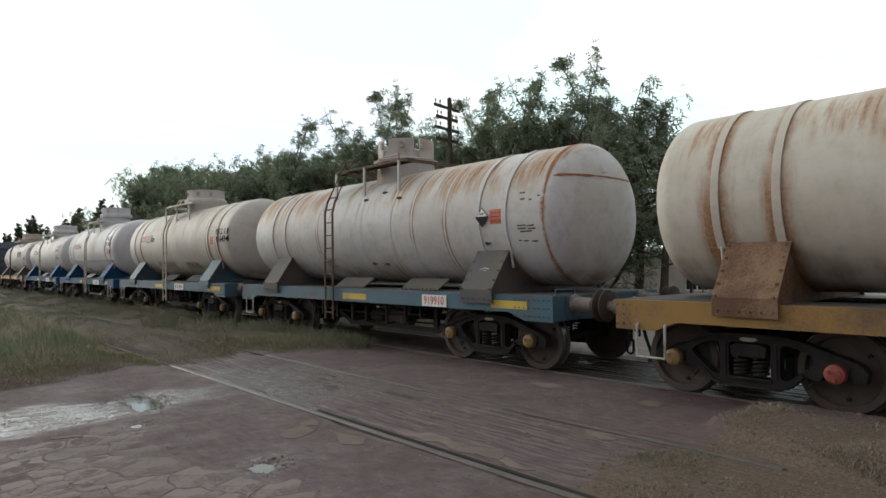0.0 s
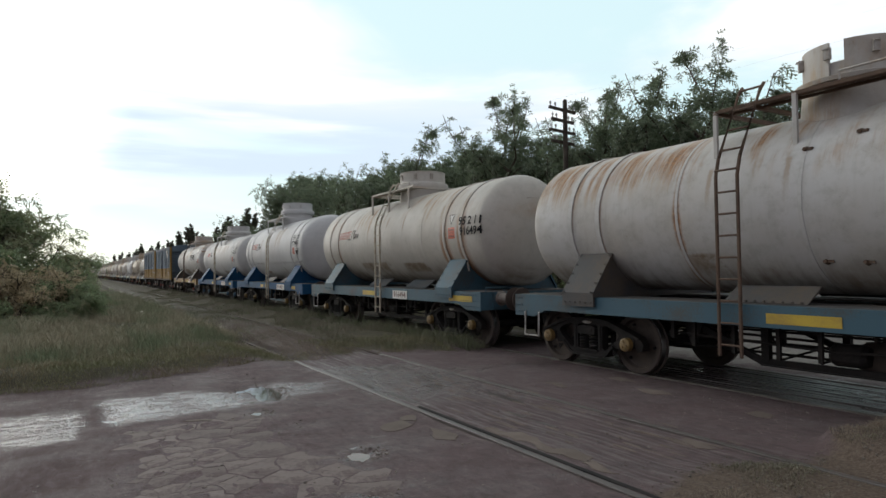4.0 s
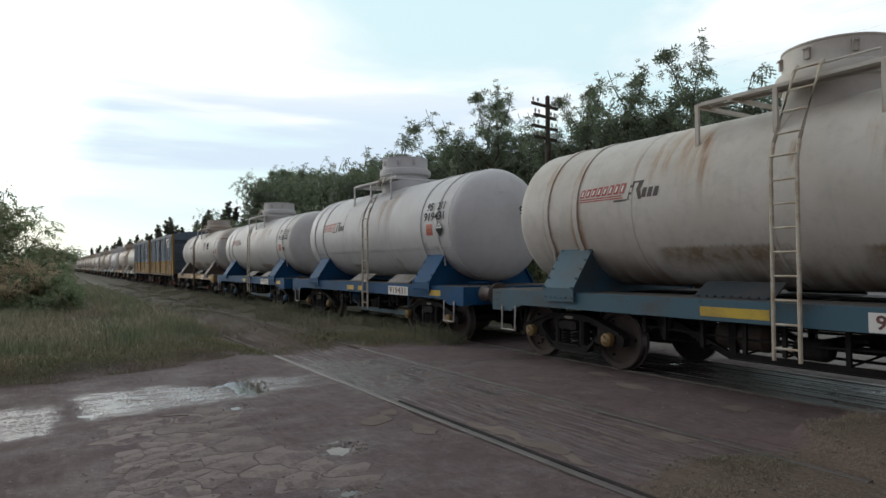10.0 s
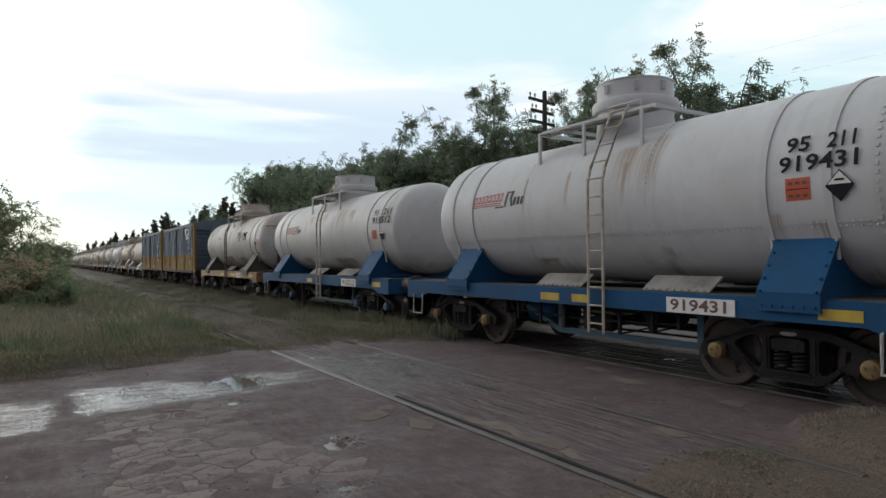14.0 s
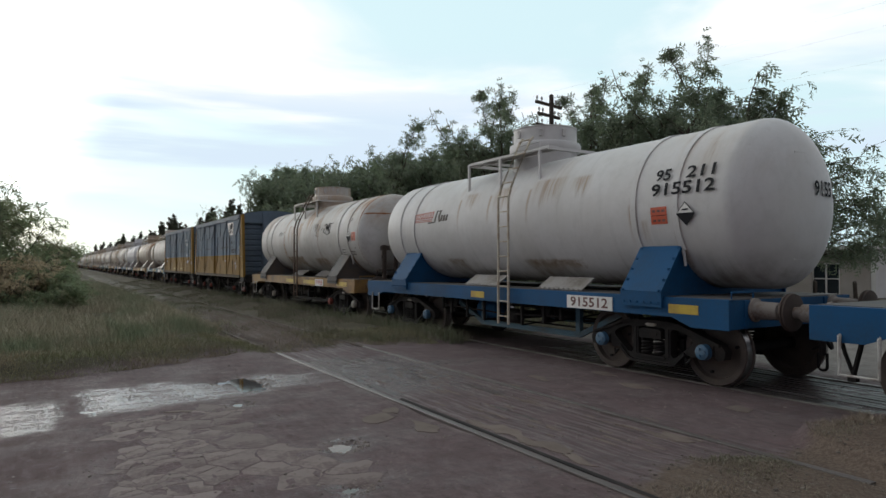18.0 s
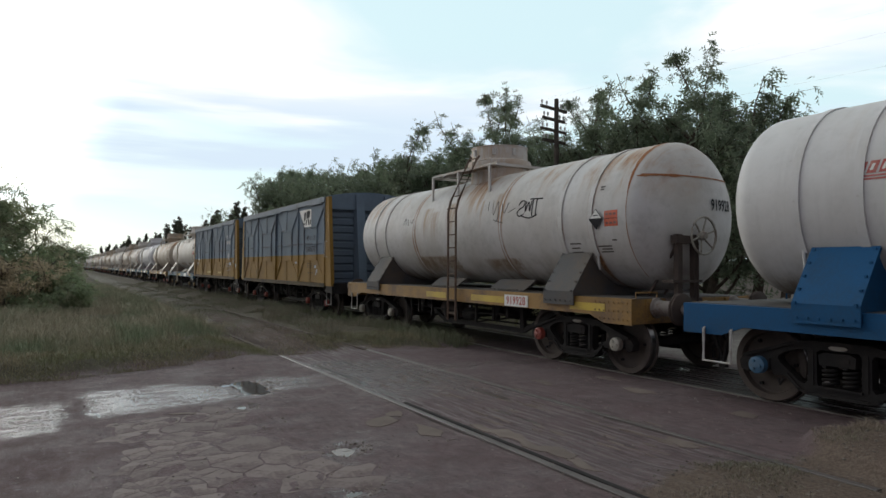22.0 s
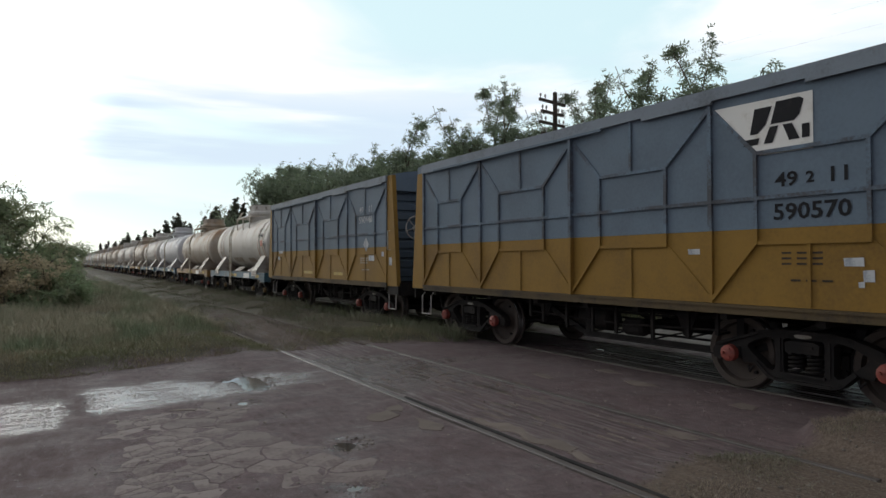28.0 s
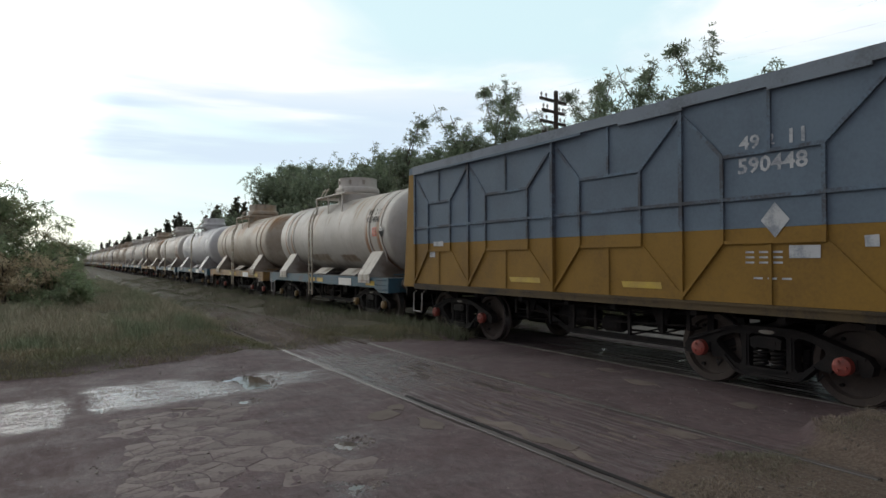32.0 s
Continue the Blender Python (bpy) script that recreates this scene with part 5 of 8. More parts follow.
        strokes("scrawl_thin", ([(3.98, 0.50), (3.94, 0.30)], [(3.84, 0.52), (3.74, 0.20), (3.66, 0.48), (3.58, 0.16), (3.66, 0.06)], [(3.52, 0.44), (3.40, 0.22), (3.30, 0.42)],
                                [(3.26, 0.22), (3.06, 0.30)], [(3.72, 0.10), (3.42, 0.02)], [(7.55, 0.20), (7.47, 0.36), (7.40, 0.18)], [(7.34, 0.34), (7.28, 0.18)], [(7.22, 0.30), (7.10, 0.22), (7.08, 0.34)]), 0.007, GREYSADDLE)
    if rust_head and notched:
        part("chalk_scribble", "chalk_scribble", make_chalk, PLATEWHITE, w, "white scribble", at=pose(0, saddles[0], 0))
    if rust_head:
        part("rust_seam", "rust_seam%s" % (heads,), rust_ring(heads[0]), RUSTSEAM, barrel, "rusty weld seam")
        part("head_seam", "head_seam%s" % (heads,), head_line(heads[0]), RUSTSEAM, barrel)
        lines = ((0.80, -0.19, 0.09), (0.62, -0.20, 0.07), (0.80, -0.24, 0.09), (0.60, -0.25, 0.08), (0.72, -0.29, 0.12), (0.88, -0.44, 0.03), (0.76, -0.45, 0.05), (0.58, -0.46, 0.06), (0.80, 0.35, 0.06), (0.78, 0.24, 0.05), (0.62, 0.22, 0.03), (0.46, 0.27, 0.03)) if notched else (
            (1.48, -0.45, 0.13), (1.50, -0.53, 0.10), (1.48, -0.61, 0.13), (0.84, -0.51, 0.15), (0.80, -0.56, 0.11), (0.82, -0.61, 0.13), (0.60, -0.41, 0.05), (0.86, 0.48, 0.05), (0.86, 0.43, 0.04))
        for u, v, a in lines:
            part("writing_bar", "side_bar%.2f%.2f" % (u, v), tank_patch([(-a, -0.013), (a, -0.013), (a, 0.013), (-a, 0.013)], u, v), GREYSADDLE, barrel)
    if brake:
        st = part("brake_stand", "brake_stand", make_brake_stand, RUSTIRON, w, "riveted hand brake stand", at=pose(0, -0.20, 0))
        part("brake_wheel", "brake_wheel", make_brake_wheel, CAPWHITE, st, "pale rusty hand brake wheel")
    add_running_gear(w, cap, frame, rolls, LENGTH, bogies, front_step)
    return w


# ---- covered wagons ----
BOX_L = 9.75            # length of the panelled side
BOX_Y = 0.58            # where the side begins behind the end posts
EAVE, SILL = 3.66, 1.10
SIDE_X = -1.53


def side_band(z0, z1):
    def make(bm):
        box(bm, SIDE_X, SIDE_X + 0.05, BOX_Y, BOX_Y + BOX_L, z0, z1)
    return make


def make_side_beams(bm, bare=False):
    """The pressed ribs on a side: uprights, a middle rail and slanting stays."""
    x0, x1 = SIDE_X - 0.035, SIDE_X - 0.002
    ends = (BOX_Y + 0.02, 3.09, 5.58, 8.12, BOX_Y + BOX_L - 0.02)
    for k, y in enumerate(ends):
        box(bm, x0 - (0.035 if k == 2 else 0), x1, y - 0.028, y + 0.028, SILL, EAVE - 0.12)
    box(bm, x0 + 0.004, x1 - 0.003, BOX_Y + 0.01, BOX_Y + BOX_L - 0.01, 2.31, 2.355)
    for a, c in zip(ends, ends[1:]):
        p, q = a + 0.68, c - 0.60
        v = (p + q) / 2
        bar_yz(bm, [(a + 0.03, EAVE - 0.20), (p, 2.85)], x0 + 0.001, x1 - 0.001, 0.045)
        bar_yz(bm, [(p, 2.86), (p, 1.81)], x0 + 0.002, x1 - 0.002, 0.044)
        bar_yz(bm, [(p, 2.85), (q, 2.85)], x0 + 0.0055, x1 - 0.004, 0.045)
        bar_yz(bm, [(q, 2.86), (q, 1.81)], x0 + 0.003, x1 - 0.005, 0.044)
        bar_yz(bm, [(q, 1.82), (c - 0.03, SILL + 0.06)], x0 + 0.0015, x1 - 0.006, 0.045)
        bar_yz(bm, [(p, 1.82), (q, 1.82)], x0 + 0.0065, x1 - 0.007, 0.045)
        if not (bare and a < 2.0):      # the badge takes the place of this rib
            bar_yz(bm, [(v, 2.85), (v, EAVE - 0.10)], x0 + 0.010, x1 - 0.008, 0.04)
        bar_yz(bm, [(v, 1.82), (v, SILL + 0.02)], x0 + 0.012, x1 - 0.009, 0.035)
        # shallow folds on the other diagonals
        bar_yz(bm, [(c - 0.03, EAVE - 0.20), (q, 2.85)], x0 + 0.022, x1 - 0.0015, 0.05)
        bar_yz(bm, [(p, 1.82), (a + 0.03, SILL + 0.06)], x0 + 0.023, x1 - 0.0025, 0.05)


def make_eave(bm):
    box(bm, SIDE_X - 0.055, SIDE_X + 0.06, BOX_Y - 0.02, BOX_Y + BOX_L + 0.02, EAVE - 0.09, EAVE + 0.06)
    for k in range(5):
        y = BOX_Y + 0.2 + k * 2.25
        box(bm, SIDE_X - 0.062, SIDE_X - 0.03, y, min(y + 1.1, BOX_Y + BOX_L), EAVE - 0.13, EAVE - 0.085)


def make_side_sill(bm):
    box(bm, SIDE_X - 0.03, SIDE_X + 0.05, BOX_Y, BOX_Y + BOX_L, 0.98, SILL - 0.004)
    box(bm, SIDE_X - 0.045, SIDE_X - 0.032, BOX_Y, BOX_Y + BOX_L, 1.06, SILL - 0.006)


def make_roof(bm):
    pts = []
    for k in range(13):
        u = -1 + 2 * k / 12
        pts.append((u * 1.50, EAVE + 0.06 + 0.20 * (1 - u * u)))
    pts += [(1.46, EAVE + 0.02), (-1.46, EAVE + 0.02)]
    prism(bm, pts, "y", BOX_Y - 0.06, BOX_Y + BOX_L + 0.06)


def make_roof_rib(bm):
    for k in range(12):
        u, v = -1 + 2 * k / 12, -1 + 2 * (k + 1) / 12
        za, zb = EAVE + 0.055 + 0.20 * (1 - u * u), EAVE + 0.055 + 0.20 * (1 - v * v)
        prism(bm, [(u * 1.5, za), (v * 1.5, zb), (v * 1.5, zb + 0.02), (u * 1.5, za + 0.02)], "y", -0.03, 0.03)


def make_end_wall(bm):
    box(bm, -1.46, 1.46, BOX_Y + 0.03, BOX_Y + 0.07, 1.12, EAVE + 0.0)


def make_end_slat(bm):
    prism(bm, [(BOX_Y + 0.028, 0), (BOX_Y - 0.012, 0.03), (BOX_Y - 0.012, 0.17), (BOX_Y + 0.028, 0.20)], "x", -1.38, 1.38)


def make_end_top(bm):
    pts = [(-1.46, 3.35), (1.46, 3.35)]
    for k in range(13):
        u = 1 - 2 * k / 12
        pts.append((u * 1.50, EAVE + 0.04 + 0.20 * (1 - u * u)))
    prism(bm, pts, "y", BOX_Y - 0.12, BOX_Y - 0.02)


def make_end_post(bm):
    prism(bm, [(0.10, 1.02), (0.10, 1.10), (BOX_Y - 0.20, EAVE + 0.16), (BOX_Y - 0.02, EAVE + 0.16), (BOX_Y - 0.02, 1.02)], "x", -0.13, 0.13)


def make_corner_post(bm):
    prism(bm, [(0.06, 1.02), (0.06, 1.12), (BOX_Y - 0.26, EAVE + 0.05), (BOX_Y - 0.002, EAVE + 0.05), (BOX_Y - 0.002, 1.02)], "x", SIDE_X - 0.008, SIDE_X + 0.10)


def make_box_floor(bm):
    L = BOX_L + 2 * BOX_Y
    box(bm, -1.46, 1.46, 0.04, L - 0.04, 1.0, 1.10)
    for x in (-0.32, 0.28):
        box(bm, x, x + 0.04, 0.04, L - 0.04, 0.80, 1.0)
    for y in (0.9, 1.83, 3.0, 4.4, 5.4, 6.6, 8.0, L - 1.83, L - 0.9):
        box(bm, -1.44, 1.44, y - 0.05, y + 0.05, 0.90, 1.0)


def make_box_headstock(bm):
    box(bm, -1.45, 1.45, 0.0, 0.04, 0.80, 1.10)
    box(bm, -1.52, -1.46, 0.02, BOX_Y - 0.01, 0.82, 1.015)


def make_door_rail(bm):
    box(bm, SIDE_X - 0.085, SIDE_X - 0.06, BOX_Y + 4.3, BOX_Y + 9.2, EAVE - 0.14, EAVE - 0.10)


def make_grab(bm):
    rod(bm, [(SIDE_X, 0.0, 0.0), (SIDE_X - 0.07, 0.0, 0.0), (SIDE_X - 0.07, 0.0, 0.46), (SIDE_X, 0.0, 0.46)], 0.014)


def make_logo_white(bm):
    x = SIDE_X - 0.006
    v = [bm.verts.new((x, y, z)) for y, z in ((0.0, 0.0), (0.61, 0.0), (1.19, 0.64), (0.0, 0.62))]
    bm.faces.new(v)


def make_logo_dark(bm):
    """Dark slanting blocks: across from the badge's upper left (0) to its right edge (1), and down (0 to 1)."""
    x = SIDE_X - 0.010
    for pts in (((0.44, 0.14), (0.62, 0.14), (0.55, 0.46), (0.47, 0.60), (0.39, 0.60)), ((0.66, 0.08), (0.88, 0.08), (0.92, 0.13), (0.88, 0.38), (0.83, 0.47), (0.60, 0.47)),
                ((0.595, 0.51), (0.68, 0.51), (0.62, 0.80), (0.53, 0.80)), ((0.72, 0.51), (0.81, 0.51), (0.88, 0.80), (0.78, 0.80)),
                ((0.34, 0.68), (0.49, 0.68), (0.47, 0.80), (0.32, 0.80)), ((0.90, 0.56), (0.97, 0.56), (0.97, 0.80), (0.90, 0.80))):
        bm.faces.new([bm.verts.new((x, 1.19 * (1 - p), 0.63 * (1 - q))) for p, q in pts])


def make_writing_bar(bm):
    bm.faces.new([bm.verts.new((SIDE_X - 0.007, a, c)) for a, c in ((-0.055, -0.011), (0.055, -0.011), (0.055, 0.011), (-0.055, 0.011))])


def covered_wagon(front, label, top, number, dark, logo, brake):
    w = thing("covered_wagon", label, "covered wagon", "goods train", at=pose(TRACK_X, front, 0))
    L = BOX_L + 2 * BOX_Y
    split = 1.98
    for m in (pose(0, 0, 0), pose(0, L, 0, 0, 0, 180)):
        side = part("side_wall", "side_upper", side_band(split, EAVE), GREYBLUE, w, "grey-blue steel side", at=m)
        part("lower_panel", "side_lower", side_band(SILL, split - 0.002), GOLD, side, "yellow ochre lower side")
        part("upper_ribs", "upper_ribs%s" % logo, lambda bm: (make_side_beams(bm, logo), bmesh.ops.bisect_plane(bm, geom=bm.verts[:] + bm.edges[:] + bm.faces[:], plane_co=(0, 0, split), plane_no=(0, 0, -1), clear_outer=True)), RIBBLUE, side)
        part("lower_ribs", "lower_ribs", lambda bm: (make_side_beams(bm), bmesh.ops.bisect_plane(bm, geom=bm.verts[:] + bm.edges[:] + bm.faces[:], plane_co=(0, 0, split), plane_no=(0, 0, 1), clear_outer=True)), GOLD, side)
        part("eave", "eave", make_eave, ROOFEDGE, side, "pale grey roof edge")
        part("side_sill", "box_sill", make_side_sill, SILLBROWN, w, at=m)
        end = part("end_wall", "end_wall", make_end_wall, GREYBLUE, w, "ribbed grey-blue end", at=m)
        part("end_top", "end_top", make_end_top, GREYBLUE, end)
        for k in range(9):
            part("end_slat", "end_slat", make_end_slat, GREYBLUE, end, at=pose(0, 0, 1.22 + k * 0.235))
        for x in (-0.48, 0.48):
            part("end_post", "end_post", make_end_post, GREYBLUE, end, at=pose(x, 0, 0))
        for k in (-1, 1):
            at = m if k < 0 else m @ pose(-2 * SIDE_X - 0.092, 0, 0)
            if m[1][3] < 1:
                part("corner_post", "corner_post", make_corner_post, GOLD, w, "painted corner post", at=at)
            else:
                post = part("corner_post", "corner_post_upper", lambda bm: (make_corner_post(bm), bmesh.ops.bisect_plane(bm, geom=bm.verts[:] + bm.edges[:] + bm.faces[:], plane_co=(0, 0, EAVE - 0.10), plane_no=(0, 0, -1), clear_outer=True)), GREYBLUE, w, "painted corner post", at=at)
                part("post_shaft", "corner_post_lower", lambda bm: (make_corner_post(bm), bmesh.ops.bisect_plane(bm, geom=bm.verts[:] + bm.edges[:] + bm.faces[:], plane_co=(0, 0, EAVE - 0.10), plane_no=(0, 0, 1), clear_outer=True)), GOLD if k > 0 else GREYBLUE, post, "painted post shaft")
        part("headstock", "box_headstock", make_box_headstock, DARKIRON, w, at=m)
        part("grab_iron", "grab_iron", make_grab, STEPGREY, w, at=m @ pose(0, 0.42, 1.9))
    part("roof", "box_roof", make_roof, GREYBLUE, w, "grey arched sheet roof", smooth=True)
    for j in range(9):
        part("roof_rib", "roof_rib", make_roof_rib, GREYBLUE, w, at=pose(0, BOX_Y + 0.1 + j * (BOX_L - 0.2) / 8, 0))
    part("floor", "box_floor", make_box_floor, DARKIRON, w)
    part("door_rail", "door_rail", make_door_rail, GREYBLUE, w)
    part("brake_rigging", "brake_rigging", make_brakes, DARKIRON, w)
    part("air_reservoir", "air_reservoir", make_reservoir, DARKIRON, w, smooth=True)
    part("brake_cylinder", "brake_cylinder", make_cylinder, DARKIRON, w, smooth=True)
    [part("truss", "truss", make_truss, DARKIRON, w, at=pose(x, 0, 0)) for x in (-0.92, 0.92)]
    ink = BLACKPAINT if dark else FADEDWHITE
    yn = 1.87
    zt, zn = (2.51, 2.15) if dark else (2.97, 2.70)
    for words, dy, size, wide in ((top[0], 0.26, 0.22, 0.26), (top[1], 0.0, 0.17, 0.09), (top[2], -0.30, 0.22, 0.17)):
        part("stencil_number", "boxtop" + words + str(dark), flat_text(words, size, wide), ink, w, at=pose(SIDE_X - 0.006, yn + dy, zt))
    part("stencil_number", "boxnum" + number, flat_text(number, 0.25, 0.83), ink, w, at=pose(SIDE_X - 0.006, yn, zn))
    if logo:
        part("painted_badge", "logo_white", make_logo_white, PLATEWHITE, w, "white painted badge with dark shapes", at=pose(0, 1.83, 2.82))
        part("badge_shape", "logo_dark", make_logo_dark, BLACKPAINT, w, at=pose(0, 1.83, 2.82))
    else:
        def rhomb(bm):
            bm.faces.new([bm.verts.new((SIDE_X - 0.008, y, z)) for y, z in ((-0.17, 0), (0, 0.2), (0.17, 0), (0, -0.2))])
        part("painted_diamond", "rhomb", rhomb, FADEDWHITE, w, at=pose(0, 1.83, 2.06))
        for dy, z, a, b in ((0.92, 1.70, 0.17, 0.07), (8.95, 1.74, 0.11, 0.06), (8.7, 1.96, 0.20, 0.05)):
            def patch(bm, a=a, b=b):
                bm.faces.new([bm.verts.new((SIDE_X - 0.008, y, z)) for y, z in ((-a, -b), (a, -b), (a, b), (-a, b))])
            part("painted_patch", "patch%s" % a, patch, FADEDWHITE, w, at=pose(0, BOX_Y + dy, z))
    def daub(y, z, half, tall, material, label=""):
        def make(bm):
            bm.faces.new([bm.verts.new((SIDE_X - 0.0085, a, c)) for a, c in ((-half, -tall), (half * 0.9, -tall), (half, tall * 0.9), (-half * 0.95, tall))])
        part("painted_patch", "daub%.2f%.2f" % (half, tall), make, material, w, label, at=pose(0, y, z))
    if logo:
        for y, z, half, tall in ((3.34, 1.73, 0.09, 0.035), (1.44, 1.60, 0.10, 0.045), (1.30, 1.46, 0.055, 0.06), (1.37, 1.37, 0.03, 0.03)):
            daub(y, z, half, tall, FADEDWHITE, "scuffed white paint")
    else:
        for y, z, half, tall in ((6.36, 1.275, 0.43, 0.045), (3.77, 1.27, 0.36, 0.045)):
            daub(y, z, half, tall, YELLOW, "yellow paint stripe")
        daub(0.83, 1.80, 0.07, 0.06, FADEDWHITE, "scuffed white paint")
        daub(0.40, 1.62, 0.08, 0.10, FADEDWHITE, "scuffed white paint")
    for dy, z in ((1.4, 1.70), (1.4, 1.64), (1.4, 1.58), (1.3, 1.40)):
        for k in range(3):
            part("writing_bar", "writing_bar", make_writing_bar, ink if not dark else SILLBROWN, w, at=pose(0, BOX_Y + dy - 0.18 + 0.17 * k, z))
    if brake:
        part("brake_wheel", "box_brake_wheel", make_box_brake_wheel, STEPGREY, w, "pale iron hand brake wheel")
    add_running_gear(w, CAPRED, OCHRE, True, L, (2.2, 1.83), True)
    return w


# ---- ground ----
def smooth(a, b, v):
    t = min(max((v - a) / (b - a), 0.0), 1.0)
    return t * t * (3 - 2 * t)


def road_edge(x):
    """The far edge of the crossing road, y against x."""
    stops = ((-30.0, 4.5), (-4.0, 10.0), (0.3, 10.45), (1.5, 10.95), (2.9, 11.75), (3.5, 11.2), (5.2, 11.65), (6.7, 10.8), (8.0, 10.7), (12.0, 11.6), (60.0, 14.5))
    for (p, e), (q, f) in zip(stops, stops[1:]):
        if x <= q:
            break
    e += (f - e) * (x - p) / (q - p)
    return e + 0.20 * noise.noise((x * 0.9, 3.3, 0)) + 0.12 * noise.noise((x * 3.0, 7.1, 0))


def near_edge(x):
    return (3.40 if x < 3.0 else 3.50 if x < 4.5 else 3.42) + 0.30 * noise.noise((x * 0.8, 11.0, 0)) + 0.10 * noise.noise((x * 3.1, 1.0, 0)) - (3.0 if x < 2.2 else 0.0)


# water standing in hollows: centre, half sizes, turn
PUDDLES = ((2.24, 8.75, 0.20, 0.52, 0.0), (1.84, 7.56, 0.07, 0.12, 0.4), (2.20, 5.36, 0.11, 0.16, 0.0), (1.86, 4.32, 0.10, 0.07, 0.0), (0.36, 8.0, 0.06, 0.30, 0.1), (1.95, 9.05, 0.13, 0.14, 0.0))


def wetness(x, y):
    """1 where a film of water lies on the road."""
    wob = 0.22 * noise.noise((x * 1.3, y * 0.9, 21)) + 0.1 * noise.noise((x * 4, y * 2.4, 22))
    if x < 0.16:
        w = smooth(7.05, 7.5, y + wob) * (1 - smooth(8.5, 9.0, y + wob)) * (1 - smooth(-0.02, 0.14, x + 0.3 * wob))
    else:
        lo = 7.85 + 0.12 * x
        w = smooth(lo - 0.25, lo + 0.3, y + wob) * (1 - smooth(9.0, 9.45, y + wob)) * smooth(0.22, 0.36, x + 0.2 * wob) * (1 - 0.55 * smooth(2.5, 3.3, x + wob))
        w = max(w, 0.6 * smooth(3.2, 3.6, x) * (1 - smooth(5.0, 5.4, x)) * smooth(6.3, 7.6, y + 3 * wob) * (1 - smooth(10.0, 10.6, y + wob)))
        if x > TRACK_X - 0.7:
            w = max(w, 0.6 * smooth(TRACK_X - 0.75, TRACK_X - 0.6, x) * (1 - smooth(9.2, 9.6, x + 2 * wob)) * smooth(1.0, 2.0, y) * (1 - smooth(8.0, 10.5, y + 2 * wob)))
    for px, py, rx, ry, _ in PUDDLES[1:4]:
        d = ((x - px) / (rx + 0.16)) ** 2 + ((y - py) / (ry + 0.18)) ** 2
        w = max(w, 0.62 * math.exp(-1.1 * d))
    return w


def grassy(x, y):
    """1 on grass, 0 on the road and on the beaten track."""
    far = smooth(-0.10, 0.70, y - road_edge(x) + 0.30 * noise.noise((x * 1.3, y * 1.3, 21)))
    near = 0.72 * smooth(-0.15, 0.45, near_edge(x) - y)
    g = max(far, near)
    if y > 8 and 3.0 < x < 6.2:        # the worn strip over the siding beyond the road
        g *= 1.0 - 0.22 * smooth(3.0, 3.5, x) * (1 - smooth(5.3, 6.1, x)) * (1 - smooth(26, 75, y))
    if 6.6 < x < 10.4:
        g *= 0.55
    if x > 10.4:                        # the pale lane goes on behind the track
        g = smooth(-0.6, 0.6, max(y - 10.8 - 0.1 * (x - 10), 2.2 - y) + 0.5 * noise.noise((x * 0.5, y * 0.5, 3)))
    return g


def trodden(x, y):
    """1 where wheels and feet have worn the grass off the old siding."""
    j = 0.35 * noise.noise((x * 0.6, y * 0.25, 33)) + 0.20 * noise.noise((x * 2.1, y * 1.1, 34))
    band = smooth(3.05, 3.55, x + j) * (1 - smooth(5.05, 5.6, x + j)) * (1 - 0.82 * smooth(13, 27, y))
    return max(0.0, band * min(0.95, 0.88 + 1.0 * noise.noise((x * 1.7, y * 0.6, 35))))


def height(x, y):
    h = 0.022 * noise.noise((x * 0.8, y * 0.8, 0)) + 0.010 * noise.noise((x * 3.1, y * 3.1, 5))
    g = grassy(x, y)
    if y > 9.0:
        bank = smooth(0.0, 6.0, y - road_edge(x))
        h += g * (0.05 + 0.10 * noise.noise((x * 0.45, y * 0.45, 9)))
        if x < 3.3:
            lip = smooth(0.05, 0.75, y - road_edge(x) + 0.15 * noise.noise((x * 2.3, y * 2.3, 17)))
            h += (bank * 0.10 + lip * 0.13) * smooth(3.3, 2.4, x)
        if 2.9 < x < 5.9:
            lane = smooth(0.0, 2.0, y - road_edge(x))
            h += lane * (0.05 * (1 - math.cos((x - 3.46) / 1.68 * 2 * math.pi)) * (3.46 < x < 5.14) + 0.02 * noise.noise((x * 4.0, y * 0.7, 41)))
            for c in (3.46, 5.14):
                h -= lane * (0.10 + 0.03 * noise.noise((c, y * 0.5, 47))) * math.exp(-((x - c - 0.12 + 0.05 * noise.noise((c, y * 0.4, 43))) / 0.10) ** 2)
        if 5.7 < x < 7.4:
            h += 0.08 * smooth(0.0, 1.5, y - road_edge(x)) * smooth(5.7, 6.4, x)
    elif y < near_edge(x) + 0.3 and x > 2.2:
        h += g * (0.05 + 0.04 * noise.noise((x * 1.3, y * 1.3, 9)))
        # a broken lip of earth at the corner
        h += 0.13 * smooth(0.0, 0.16, x - 5.55 - 0.30 * (y - 3.2) + 0.16 * noise.noise((x * 2.2, y * 2.2, 19))) * smooth(0.0, 0.2, near_edge(x) - y)
    for px, py, rx, ry, _ in PUDDLES:
        d = ((x - px) / rx) ** 2 + ((y - py) / ry) ** 2
        h -= 0.03 * math.exp(-d * 0.7)
    # keep the rail zones low
    for rx in (*SIDING, TRACK_X - GAUGE / 2 - 0.035, TRACK_X + GAUGE / 2 + 0.035):
        h -= max(0.0, h) * math.exp(-((x - rx) / 0.25) ** 2) * (0.9 if y < 12 else 0.75)
    if x > TRACK_X - 1.6:
        h -= 0.02
    return h


